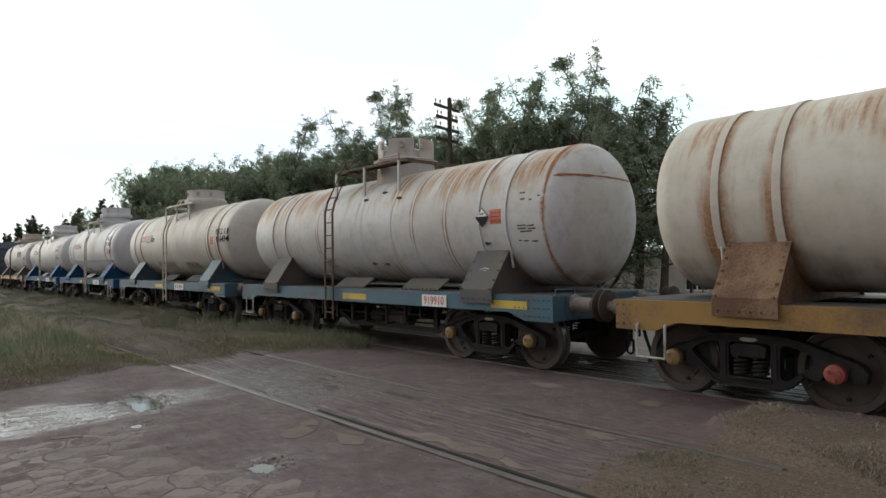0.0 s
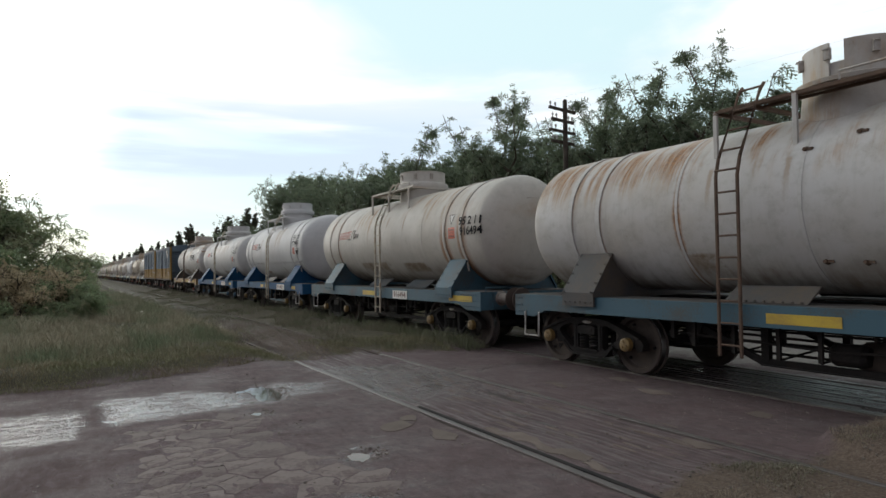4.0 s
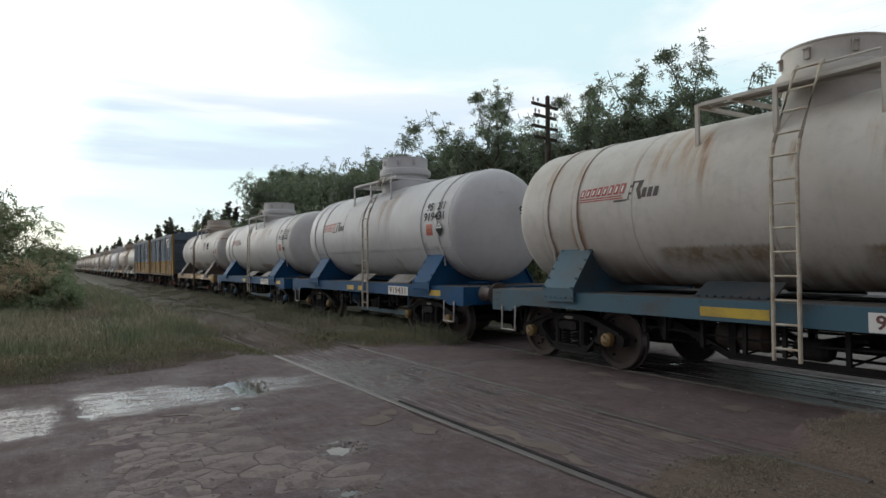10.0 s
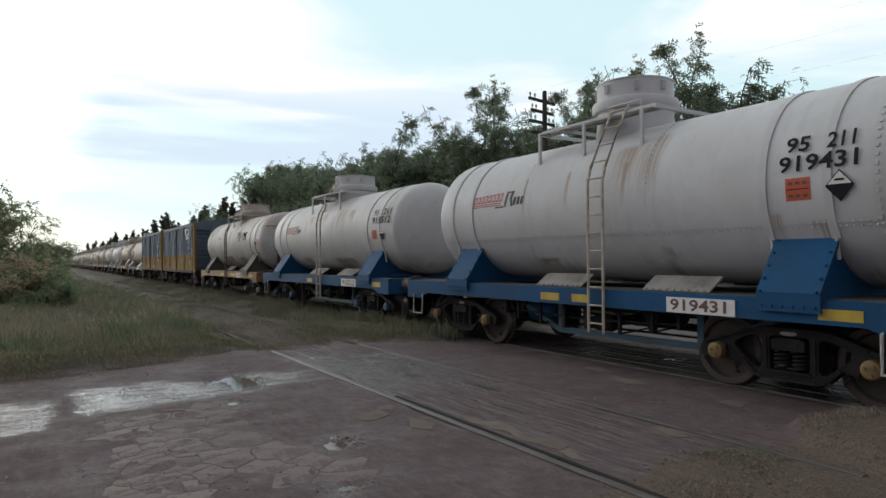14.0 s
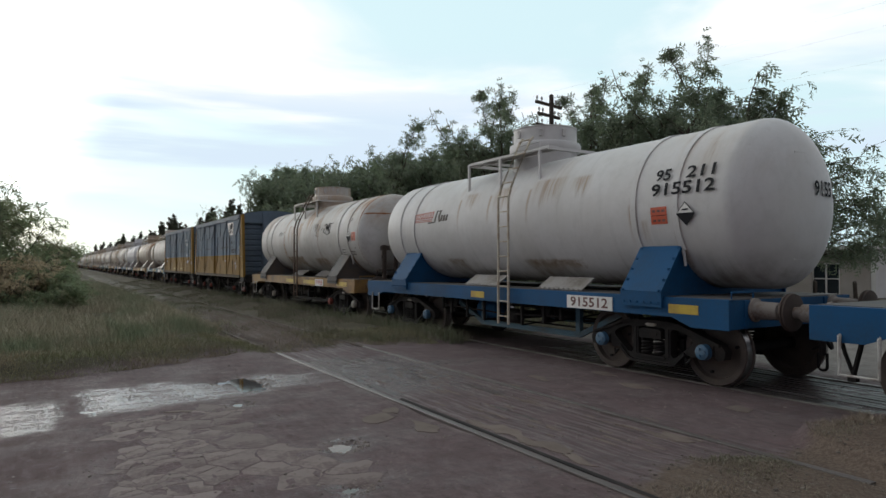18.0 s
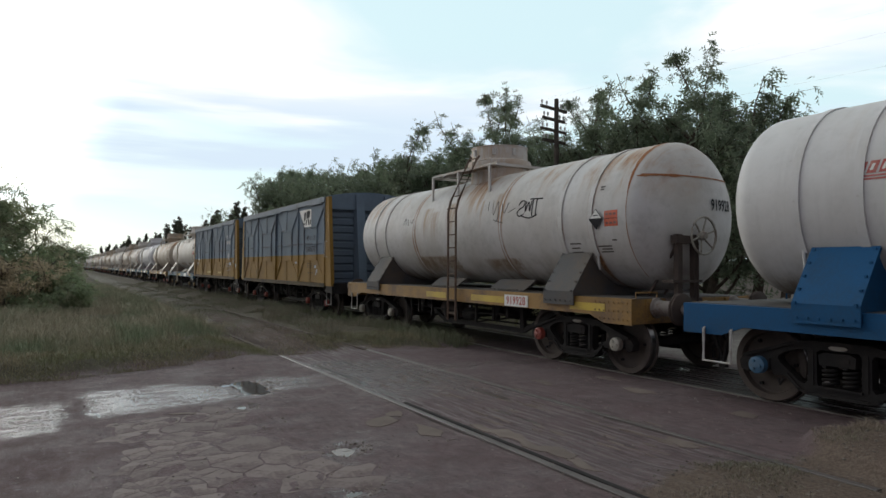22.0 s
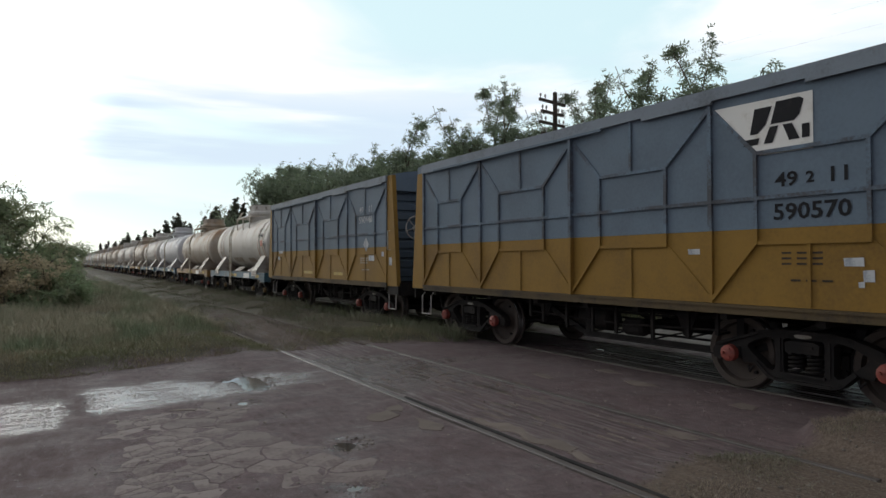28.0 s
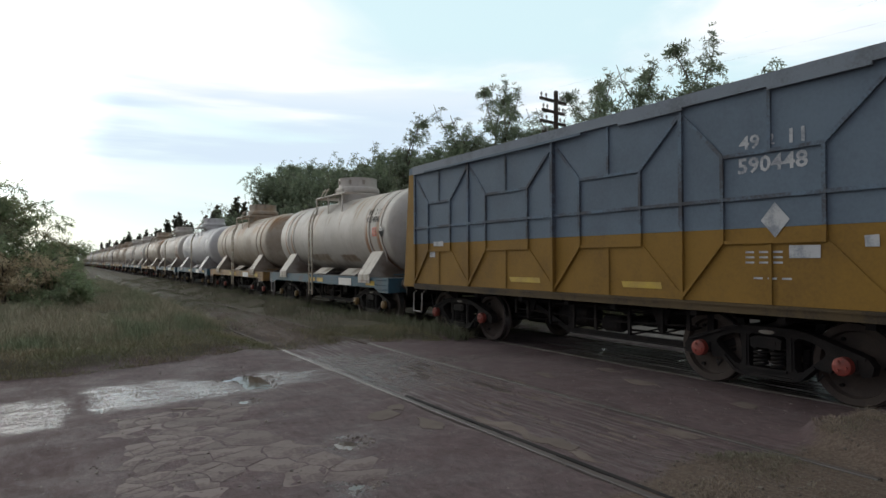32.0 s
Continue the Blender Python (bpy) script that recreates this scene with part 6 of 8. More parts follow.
def spaced(stops):
    out = []
    for a, b, step in stops:
        n = max(1, round((b - a) / step))
        out += [a + (b - a) * k / n for k in range(n)]
    return out + [stops[-1][1]]


xs = spaced([(-900, -120, 130), (-120, -20, 12), (-20, -3, 0.6), (-3, 2.5, 0.11), (2.5, 7.5, 0.08), (7.5, 8, 0.11), (8, 13, 0.2), (13, 40, 1.2), (40, 140, 14), (140, 900, 120)])
ys = spaced([(-900, -100, 130), (-100, -10, 12), (-10, 2, 0.8), (2, 13, 0.09), (13, 20, 0.16), (20, 34, 0.35), (34, 90, 2.0), (90, 300, 20), (300, 2500, 240)])
gv = [(x, y, height(x, y) if -20 < x < 40 and -10 < y < 90 else 0.0) for y in ys for x in xs]
nx = len(xs)
gf = [(j * nx + i, j * nx + i + 1, (j + 1) * nx + i + 1, (j + 1) * nx + i) for j in range(len(ys) - 1) for i in range(nx - 1)]
gme = bpy.data.meshes.new("ground")
gme.from_pydata(gv, [], gf)
att = gme.attributes.new("grass", "FLOAT", "POINT")
att.data.foreach_set("value", [grassy(x, y) for x, y, _ in gv])
wat = gme.attributes.new("wet", "FLOAT", "POINT")
wat.data.foreach_set("value", [wetness(x, y) if -4 < x < 12 and 0 < y < 13 else 0.0 for x, y, _ in gv])
lan = gme.attributes.new("lane", "FLOAT", "POINT")
lan.data.foreach_set("value", [trodden(x, y) * smooth(-0.2, 0.8, y - road_edge(x)) if 2 < x < 7 and 9 < y < 120 else 0.0 for x, y, _ in gv])
# mask of the ruts, whose shade is painted along with their darker mud
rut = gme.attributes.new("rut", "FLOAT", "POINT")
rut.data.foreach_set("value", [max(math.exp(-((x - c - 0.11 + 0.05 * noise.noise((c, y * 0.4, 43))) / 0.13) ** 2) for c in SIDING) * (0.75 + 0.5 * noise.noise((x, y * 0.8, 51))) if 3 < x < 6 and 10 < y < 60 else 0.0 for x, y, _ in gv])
gme.shade_smooth()


def earth_mat(name):
    """Damp brown earth, trodden into the road."""
    m, n, l, b = node_mat(name)
    v = coords(n, l, (1, 1, 1))
    big = noise_tex(n, l, v, 0.55, 6, 0.6)
    mid = noise_tex(n, l, v, 2.6, 6, 0.65)
    fine = noise_tex(n, l, v, 38, 4, 0.7)
    grit = noise_tex(n, l, v, 150, 2, 0.6)
    along = noise_tex(n, l, coords(n, l, (1.0, 3.2, 1)), 2.6, 6, 0.68)
    mud = mix_c(n, l, ramp(n, l, mid, 0.35, 0.68), (0.068, 0.0375, 0.0385), (0.101, 0.0608, 0.0615))
    mud = mix_c(n, l, math_n(n, l, "MULTIPLY", ramp(n, l, big, 0.45, 0.62), 0.5), mud, (0.104, 0.072, 0.071))
    mud = mix_c(n, l, math_n(n, l, "MULTIPLY", ramp(n, l, fine, 0.48, 0.66), 0.45), mud, (0.044, 0.033, 0.028))
    mud = mix_c(n, l, math_n(n, l, "MULTIPLY", ramp(n, l, noise_tex(n, l, v, 5.5, 6, 0.72), 0.54, 0.66), 0.30), mud, (0.130, 0.096, 0.089))
    mud = mix_c(n, l, math_n(n, l, "MULTIPLY", ramp(n, l, grit, 0.60, 0.70), 0.4), mud, (0.17, 0.147, 0.128))
    clod = noise_tex(n, l, coords(n, l, (1.0, 0.45, 1)), 11, 6, 0.74)
    smear = noise_tex(n, l, coords(n, l, (0.6, 2.0, 1)), 2.4, 6, 0.72)
    mud = mix_c(n, l, math_n(n, l, "MULTIPLY", ramp(n, l, clod, 0.50, 0.62), 0.55), mud, (0.036, 0.021, 0.020))
    mud = mix_c(n, l, math_n(n, l, "MULTIPLY", ramp(n, l, clod, 0.36, 0.44, True), 0.45), mud, (0.150, 0.112, 0.104))
    mud = mix_c(n, l, math_n(n, l, "MULTIPLY", ramp(n, l, smear, 0.53, 0.62), 0.45), mud, (0.046, 0.028, 0.026))
    sep = n.new("ShaderNodeSeparateXYZ")
    l.new(v, sep.inputs["Vector"])
    pale = mix_c(n, l, ramp(n, l, mid, 0.3, 0.7), (0.125, 0.108, 0.094), (0.185, 0.165, 0.145))
    mud = mix_c(n, l, math_n(n, l, "MULTIPLY", ramp(n, l, math_n(n, l, "ADD", sep.outputs["X"], mid), 10.0, 10.8), ramp(n, l, sep.outputs["Y"], 13, 16, True)), mud, pale)
    # darker red mud towards the trodden side of the road
    red = math_n(n, l, "MULTIPLY", ramp(n, l, math_n(n, l, "ADD", sep.outputs["X"], math_n(n, l, "MULTIPLY", smear, 1.2)), 0.55, 1.15, True), math_n(n, l, "ADD", 0.25, math_n(n, l, "MULTIPLY", ramp(n, l, clod, 0.38, 0.56), 0.45)))
    mud = mix_c(n, l, red, mud, (0.058, 0.029, 0.027))
    # fine ridges and splinters along the rails
    ridge = noise_tex(n, l, coords(n, l, (17, 0.8, 1)), 1.0, 6, 0.66)
    zone = math_n(n, l, "MULTIPLY", ramp(n, l, math_n(n, l, "ADD", sep.outputs["X"], mid), 3.7, 4.2), ramp(n, l, math_n(n, l, "ADD", sep.outputs["X"], mid), 5.5, 6.3, True))
    zone = math_n(n, l, "MAXIMUM", zone, 0.10)
    mud = mix_c(n, l, math_n(n, l, "MULTIPLY", math_n(n, l, "MULTIPLY", zone, ramp(n, l, ridge, 0.52, 0.62)), 0.38), mud, (0.150, 0.116, 0.108))
    mud = mix_c(n, l, math_n(n, l, "MULTIPLY", math_n(n, l, "MULTIPLY", zone, ramp(n, l, ridge, 0.38, 0.46, True)), 0.55), mud, (0.026, 0.019, 0.018))
    grs = n.new("ShaderNodeAttribute")
    grs.attribute_name = "grass"
    soil = mix_c(n, l, ramp(n, l, mid, 0.3, 0.7), (0.060, 0.053, 0.037), (0.083, 0.072, 0.050))
    dry = mix_c(n, l, ramp(n, l, fine, 0.35, 0.65), (0.086, 0.062, 0.050), (0.145, 0.112, 0.087))
    soil = mix_c(n, l, ramp(n, l, sep.outputs["Y"], 5.0, 7.0, True), soil, dry)
    edge = math_n(n, l, "ADD", grs.outputs["Fac"], math_n(n, l, "MULTIPLY", math_n(n, l, "SUBTRACT", mid, 0.5), 0.7))
    gmask = ramp(n, l, edge, 0.35, 0.65)
    col = mix_c(n, l, gmask, mud, soil)
    ln = n.new("ShaderNodeAttribute")
    ln.attribute_name = "lane"
    tan = mix_c(n, l, ramp(n, l, fine, 0.35, 0.66), (0.105, 0.078, 0.062), (0.066, 0.048, 0.040))
    tan = mix_c(n, l, math_n(n, l, "MULTIPLY", ramp(n, l, mid, 0.42, 0.64), 0.7), tan, (0.066, 0.050, 0.041))
    # ruts: darker mud, and the shade of the hollows put into the colour
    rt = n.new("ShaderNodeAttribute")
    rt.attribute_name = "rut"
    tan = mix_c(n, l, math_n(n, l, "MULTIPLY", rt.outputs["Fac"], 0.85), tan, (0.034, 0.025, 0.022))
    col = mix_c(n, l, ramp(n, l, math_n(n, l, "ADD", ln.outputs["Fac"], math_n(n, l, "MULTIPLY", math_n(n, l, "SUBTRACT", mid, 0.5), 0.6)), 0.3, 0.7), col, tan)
    wa = n.new("ShaderNodeAttribute")
    wa.attribute_name = "wet"
    grain = math_n(n, l, "ADD", math_n(n, l, "MULTIPLY", along, 0.55), math_n(n, l, "MULTIPLY", fine, 0.45))
    wet = ramp(n, l, math_n(n, l, "ADD", math_n(n, l, "MULTIPLY", wa.outputs["Fac"], 0.62), math_n(n, l, "MULTIPLY", math_n(n, l, "SUBTRACT", grain, 0.5), 2.6)), 0.12, 0.56)
    speck = noise_tex(n, l, coords(n, l, (1.0, 0.42, 1)), 33, 5, 0.75)
    lines = noise_tex(n, l, coords(n, l, (1.0, 3.4, 1)), 2.2, 5, 0.7)
    wet = math_n(n, l, "MULTIPLY", wet, math_n(n, l, "ADD", 0.05, math_n(n, l, "MULTIPLY", ramp(n, l, math_n(n, l, "ADD", math_n(n, l, "MULTIPLY", speck, 0.5), math_n(n, l, "MULTIPLY", lines, 0.5)), 0.465, 0.540), 0.95)))
    damp = math_n(n, l, "MULTIPLY", math_n(n, l, "SUBTRACT", 1.0, gmask), ramp(n, l, noise_tex(n, l, v, 1.4, 6, 0.7), 0.42, 0.66))
    rough = math_n(n, l, "SUBTRACT", math_n(n, l, "SUBTRACT", math_n(n, l, "SUBTRACT", 0.88, math_n(n, l, "MULTIPLY", wa.outputs["Fac"], 0.28)), math_n(n, l, "ADD", math_n(n, l, "MULTIPLY", damp, 0.22), math_n(n, l, "MULTIPLY", math_n(n, l, "MULTIPLY", zone, ramp(n, l, ridge, 0.46, 0.58)), 0.30))), math_n(n, l, "MULTIPLY", wet, 0.82))
    col = mix_c(n, l, math_n(n, l, "MULTIPLY", wet, 0.6), col, (0.035, 0.028, 0.024))
    l.new(math_n(n, l, "ADD", math_n(n, l, "SUBTRACT", 0.5, math_n(n, l, "MULTIPLY", gmask, 0.45)), math_n(n, l, "MULTIPLY", wet, 0.5)), b.inputs["Specular IOR Level"])
    l.new(col, b.inputs["Base Color"])
    l.new(math_n(n, l, "MAXIMUM", rough, 0.06), b.inputs["Roughness"])
    hgt = math_n(n, l, "ADD", math_n(n, l, "ADD", math_n(n, l, "MULTIPLY", fine, 0.8), math_n(n, l, "MULTIPLY", clod, 1.3)), math_n(n, l, "ADD", mid, math_n(n, l, "MULTIPLY", math_n(n, l, "MULTIPLY", zone, ridge), 1.2)))
    k = n.new("ShaderNodeBump")
    k.inputs["Distance"].default_value = 0.02
    l.new(math_n(n, l, "SUBTRACT", 0.85, math_n(n, l, "MULTIPLY", wet, 0.5)), k.inputs["Strength"])
    l.new(hgt, k.inputs["Height"])
    l.new(k.outputs["Normal"], b.inputs["Normal"])
    # the film of water itself
    l.new(math_n(n, l, "MULTIPLY", wet, 0.9), b.inputs["Coat Weight"])
    b.inputs["Coat Roughness"].default_value, b.inputs["Coat IOR"].default_value = 0.07, 1.33
    l.new(k.outputs["Normal"], b.inputs["Coat Normal"])
    return m


m = earth_mat("trodden_damp_earth")
gme.materials.append(m)
ground = tagged(new("ground", gme), "dark muddy level crossing with damp earth and grass", "ground", kind="structure")

# ---- rails ----
def make_embedded_rail(bm, lo=2.4, hi=11.4):
    prism(bm, [(-0.036, -0.05), (-0.036, 0.008), (-0.03, 0.014), (0.03, 0.014), (0.036, 0.008), (0.036, -0.05)], "y", lo, hi)


def make_flangeway(bm):
    prism(bm, [(0.075, -0.05), (0.075, 0.004), (0.10, 0.012), (0.125, 0.004), (0.125, -0.05)], "y", 2.2, 6.8)
    box(bm, 0.040, 0.074, 2.2, 6.8, -0.05, -0.012)


for x, flip in ((SIDING[0], 0), (SIDING[1], 1)):
    r = tagged(new("rail", mesh_of("embedded_rail", make_embedded_rail, SIDINGTOP)), "worn steel siding rail set flush in the road", "rail", "siding rails", "structure")
    r.location = (x, 0, 0.004)
    part("buried_rail", "buried_rail", lambda bm: make_embedded_rail(bm, 11.4, 40.0), RUSTIRON, r, "rusty rail half buried in the lane", at=pose(0, 0, 0.004 if flip else -0.010))
    if not flip:
        part("guard_rail", "guard_rail", make_flangeway, DARKIRON, r)


def make_high_rail(bm):
    prism(bm, [(-0.07, -0.165), (-0.07, -0.15), (-0.012, -0.13), (-0.010, -0.045), (-0.036, -0.03), (-0.036, -0.006), (-0.03, 0.0), (0.03, 0.0),
               (0.036, -0.006), (0.036, -0.03), (0.010, -0.045), (0.012, -0.13), (0.07, -0.15), (0.07, -0.165)], "y", -120, 520)


for k in (-1, 1):
    r = tagged(new("rail", mesh_of("high_rail", make_high_rail, RAILTOP)), "polished steel main line rail on the wet track bed", "rail", "main line rails", "structure")
    r.location = (TRACK_X + k * (GAUGE / 2 + 0.036), 0, 0.002)



# ---- puddles, broken asphalt, patches and crossing timbers ----
m, n, l, b = node_mat("muddy_water")
b.inputs["Base Color"].default_value = (0.05, 0.038, 0.028, 1)
b.inputs["Roughness"].default_value = 0.03
b.inputs["IOR"].default_value = 1.33
bump(n, l, b, noise_tex(n, l, coords(n, l, (1, 1, 1)), 9, 3, 0.5), 0.06, 0.01)
WATER = m
rng = random.Random(5)
for px, py, rx, ry, turn in PUDDLES:
    ring = []
    for k in range(28):
        a = 2 * math.pi * k / 28
        r = 1 + 0.45 * noise.noise((math.cos(a) * 1.3 + px, math.sin(a) * 1.3 + py, 2.0)) + 0.3 * noise.noise((math.cos(a) * 4 + px, math.sin(a) * 4 + py, 6.0))
        ring.append((rx * 1.05 * r * math.cos(a), ry * 1.05 * r * math.sin(a)))
    me = bpy.data.meshes.new("puddle")
    me.from_pydata([(x, y, 0.0) for x, y in ring], [], [tuple(range(28))])
    me.materials.append(WATER)
    p = tagged(new("puddle", me), "still muddy puddle in a road hollow", "puddle", "puddles on the crossing")
    p.matrix_basis = pose(px, py, height(px + rx * 0.7, py) + 0.004, 0, 0, 0)

SLAB = worn_random("pale_broken_asphalt", (0.178, 0.139, 0.127), (0.098, 0.068, 0.062), 0.7, 0, 2.6, 24, (0.44, 0.63), 0.8)
PATCH = worn_random("pale_concrete_patch", (0.172, 0.136, 0.114), (0.120, 0.092, 0.077), 0.85, 0, 4, 60, (0.4, 0.7), 0.5)


def clip_cell(poly, p, q):
    """The part of a polygon nearer to p than to q."""
    mx, my = (p[0] + q[0]) / 2, (p[1] + q[1]) / 2
    dx, dy = q[0] - p[0], q[1] - p[1]
    out = []
    for i, a in enumerate(poly):
        c = poly[(i + 1) % len(poly)]
        fa = (a[0] - mx) * dx + (a[1] - my) * dy
        fc = (c[0] - mx) * dx + (c[1] - my) * dy
        if fa <= 0:
            out.append(a)
        if fa * fc < 0:
            t = fa / (fa - fc)
            out.append((a[0] + (c[0] - a[0]) * t, a[1] + (c[1] - a[1]) * t))
    return out


def slab_piece(name, outline, material, thick, parent):
    """A flat broken piece with a ragged edge, lying on the road."""
    cx = sum(p[0] for p in outline) / len(outline)
    cy = sum(p[1] for p in outline) / len(outline)
    fine = []
    for i, a in enumerate(outline):
        c = outline[(i + 1) % len(outline)]
        steps = max(1, int(math.hypot(c[0] - a[0], c[1] - a[1]) / 0.07))
        for k in range(steps):
            t = k / steps
            x, y = a[0] + (c[0] - a[0]) * t, a[1] + (c[1] - a[1]) * t
            j = 0.13 * noise.noise((x * 4, y * 4, 1.0)) + 0.045 * noise.noise((x * 25, y * 25, 3.0))
            fine.append((x - cx + j, y - cy + 0.8 * j))
    zs = height(cx, cy)
    k = len(fine)
    top = [(x * 0.972, y * 0.972, thick + height(cx + x, cy + y) - zs) for x, y in fine]
    low = [(x, y, height(cx + x, cy + y) - zs - 0.012) for x, y in fine]
    me = bpy.data.meshes.new(name)
    faces = [tuple(range(k))] + [(i, k + i, k + (i + 1) % k, (i + 1) % k) for i in range(k)]
    me.from_pydata(top + low, [], faces)
    me.materials.append(material)
    ob = new(name, me)
    ob.parent = parent
    ob.location = (cx, cy, zs)
    return ob


seeds = []
for _ in range(4000):
    p = (rng.uniform(0.25, 2.55), rng.uniform(3.9, 7.5))
    f = noise.noise((p[0] * 1.1, p[1] * 0.8, 31))
    near = 0.36 if f > 0.08 else 0.23 if f > -0.12 else 0.11
    if all(math.hypot((p[0] - q[0]) * 0.85, p[1] - q[1]) > near for q in seeds):
        seeds.append(p)
for p in seeds:
    if noise.noise((p[0] * 0.8, p[1] * 0.6, 12)) < -0.14 or p[0] + 0.10 * (p[1] - 5.6) > 1.95 + 0.2 * noise.noise((p[1] * 1.3, 2.2, 0)) or p[0] < 0.42 or p[1] > 7.35 + 0.1 * p[0]:
        continue
    cell = [(p[0] - 0.5, p[1] - 0.6), (p[0] + 0.5, p[1] - 0.6), (p[0] + 0.5, p[1] + 0.6), (p[0] - 0.5, p[1] + 0.6)]
    for q in seeds:
        if q != p and abs(q[0] - p[0]) < 1 and abs(q[1] - p[1]) < 1.2:
            cell = clip_cell(cell, p, q)
    if rng.random() < 0.12:
        continue
    g = rng.uniform(0.965, 0.992)
    cell = [(p[0] + (x - p[0]) * g, p[1] + (y - p[1]) * g) for x, y in cell]
    if len(cell) > 2 and not any(((p[0] - a) / (0.1 + c)) ** 2 + ((p[1] - b_) / (0.1 + d)) ** 2 < 1 for a, b_, c, d, _ in PUDDLES):
        slab_piece("asphalt_slab", cell, SLAB, rng.uniform(0.0008, 0.0022), ground)
for x, y, a, c in ((2.95, 6.15, 0.14, 0.16), (3.16, 6.32, 0.10, 0.14), (3.2, 5.6, 0.12, 0.30), (3.72, 5.15, 0.09, 0.42), (3.74, 4.40, 0.11, 0.36), (3.72, 3.95, 0.10, 0.20),
                   (6.55, 5.9, 0.10, 0.30), (6.5, 4.4, 0.10, 0.16), (4.98, 3.98, 0.10, 0.16), (5.9, 7.1, 0.08, 0.2), (7.0, 6.9, 0.08, 0.22), (1.2, 7.5, 0.14, 0.14)):
    ring = [(x + a * (1 + 0.3 * rng.uniform(-1, 1)) * math.cos(2 * math.pi * k / 9), y + c * (1 + 0.3 * rng.uniform(-1, 1)) * math.sin(2 * math.pi * k / 9)) for k in range(9)]
    slab_piece("concrete_patch", ring, PATCH, 0.006, ground)

TIMBER = worn_random("mud_caked_timber", (0.058, 0.045, 0.040), (0.094, 0.077, 0.069), 0.30, 0, 2.0, 30, (0.35, 0.7), 0.6)
WETTIMBER = worn("wet_dark_timber", (0.030, 0.024, 0.023), (0.066, 0.053, 0.048), 0.34, 0, 2.5, 18, (0.35, 0.7), 1.0)


def plank_mesh(name, width, length, seed, material):
    """A split, uneven timber."""
    r = random.Random(seed)
    top, low = [], []
    n = 22
    for k in range(n + 1):
        y = length * k / n
        e = 0.012 * noise.noise((seed, y * 2, 0)), 0.012 * noise.noise((seed + 9, y * 2, 0))
        z = 0.008 * noise.noise((seed + 5, y * 0.9, 0)) - (0.02 if k in (0, n) else 0)
        top.append(((-width / 2 + e[0], y, z), (width / 2 + e[1], y, z)))
    verts, faces = [], []
    for (a, c) in top:
        verts += [a, c, (a[0] - 0.006, a[1], -0.06), (c[0] + 0.006, c[1], -0.06)]
    for k in range(n):
        i, j = 4 * k, 4 * k + 4
        faces += [(i, i + 1, j + 1, j), (i, j, j + 2, i + 2), (i + 1, i + 3, j + 3, j + 1)]
    me = bpy.data.meshes.new(name)
    me.from_pydata(verts, [], faces)
    me.materials.append(material)
    return me


for k in range(13):
    x = SIDING[0] + 0.17 + k * 0.112
    a, c = 3.9 + rng.uniform(-0.2, 1.2), 10.4 + rng.uniform(-0.7, 0.3)
    cuts = [a, a + (c - a) * rng.uniform(0.2, 0.4), a + (c - a) * rng.uniform(0.5, 0.75), c]
    for lo, hi in zip(cuts, cuts[1:]):
        lo, hi = lo + rng.uniform(0.01, 0.25), hi - rng.uniform(0.01, 0.25)
        if rng.random() < (0.35 if lo < 7 else 0.12) or hi - lo < 0.3:
            continue
        ob = new("crossing_plank", plank_mesh("crossing_plank", rng.uniform(0.06, 0.10), hi - lo, 40 + k * 3 + lo, TIMBER))
        ob.parent = ground
        ob.location = (x, lo, rng.uniform(-0.022, 0.004) + (0.006 if lo > 7.5 else 0.0))
for k in range(11):
    x = TRACK_X - 0.74 + k * 0.148
    a, c = 0.6 + rng.uniform(-0.3, 0.3), 9.6 + rng.uniform(-1.2, 0.6)
    ob = new("crossing_plank", plank_mesh("crossing_plank", 0.085, c - a, 90 + k * 3, WETTIMBER))
    ob.parent = ground
    ob.location = (x, a, -0.012 + rng.uniform(-0.006, 0.006))
# pale splinters where the boards have worn away
for k in range(90):
    x, y = rng.uniform(SIDING[0] + 0.25, SIDING[1] + 0.2), rng.uniform(3.7, 8.6)
    ob = new("timber_splinter", plank_mesh("timber_splinter", rng.uniform(0.012, 0.035), rng.uniform(0.10, 0.42), 300 + k * 2.3, PATCH))
    ob.parent = ground
    ob.location = (x, y, height(x, y) + 0.004)


# ---- loose stones and clods on the road ----
def pebbles(name, label, count, place, size, material, seed):
    r = random.Random(seed)
    verts, faces = [], []
    while count > 0:
        p = place(r)
        if p is None:
            continue
        count -= 1
        x, y = p
        z, s = height(x, y), r.uniform(*size) * (1.0 if r.random() < 0.9 else 1.8)
        k = len(verts)
        a = r.uniform(0, 6.28)
        for j in range(5):
            t = a + j * 1.2566 + r.uniform(-0.3, 0.3)
            verts.append((x + s * math.cos(t), y + s * math.sin(t), z - 0.004))
        for j in range(5):
            t = a + j * 1.2566 + r.uniform(-0.3, 0.3)
            verts.append((x + s * 0.7 * math.cos(t), y + s * 0.7 * math.sin(t), z + s * r.uniform(0.35, 0.7)))
        faces += [(k + j, k + (j + 1) % 5, k + 5 + (j + 1) % 5, k + 5 + j) for j in range(5)] + [(k + 5, k + 6, k + 7, k + 8, k + 9)]
    me = bpy.data.meshes.new(name)
    me.from_pydata(verts, [], faces)
    m, n, l, b = node_mat(name + "_stone")
    geo = n.new("ShaderNodeNewGeometry")
    l.new(mix_c(n, l, geo.outputs["Random Per Island"], *material), b.inputs["Base Color"])
    b.inputs["Roughness"].default_value = 0.7
    me.materials.append(m)
    return tagged(new(name, me), label, "stones", kind="stuff")


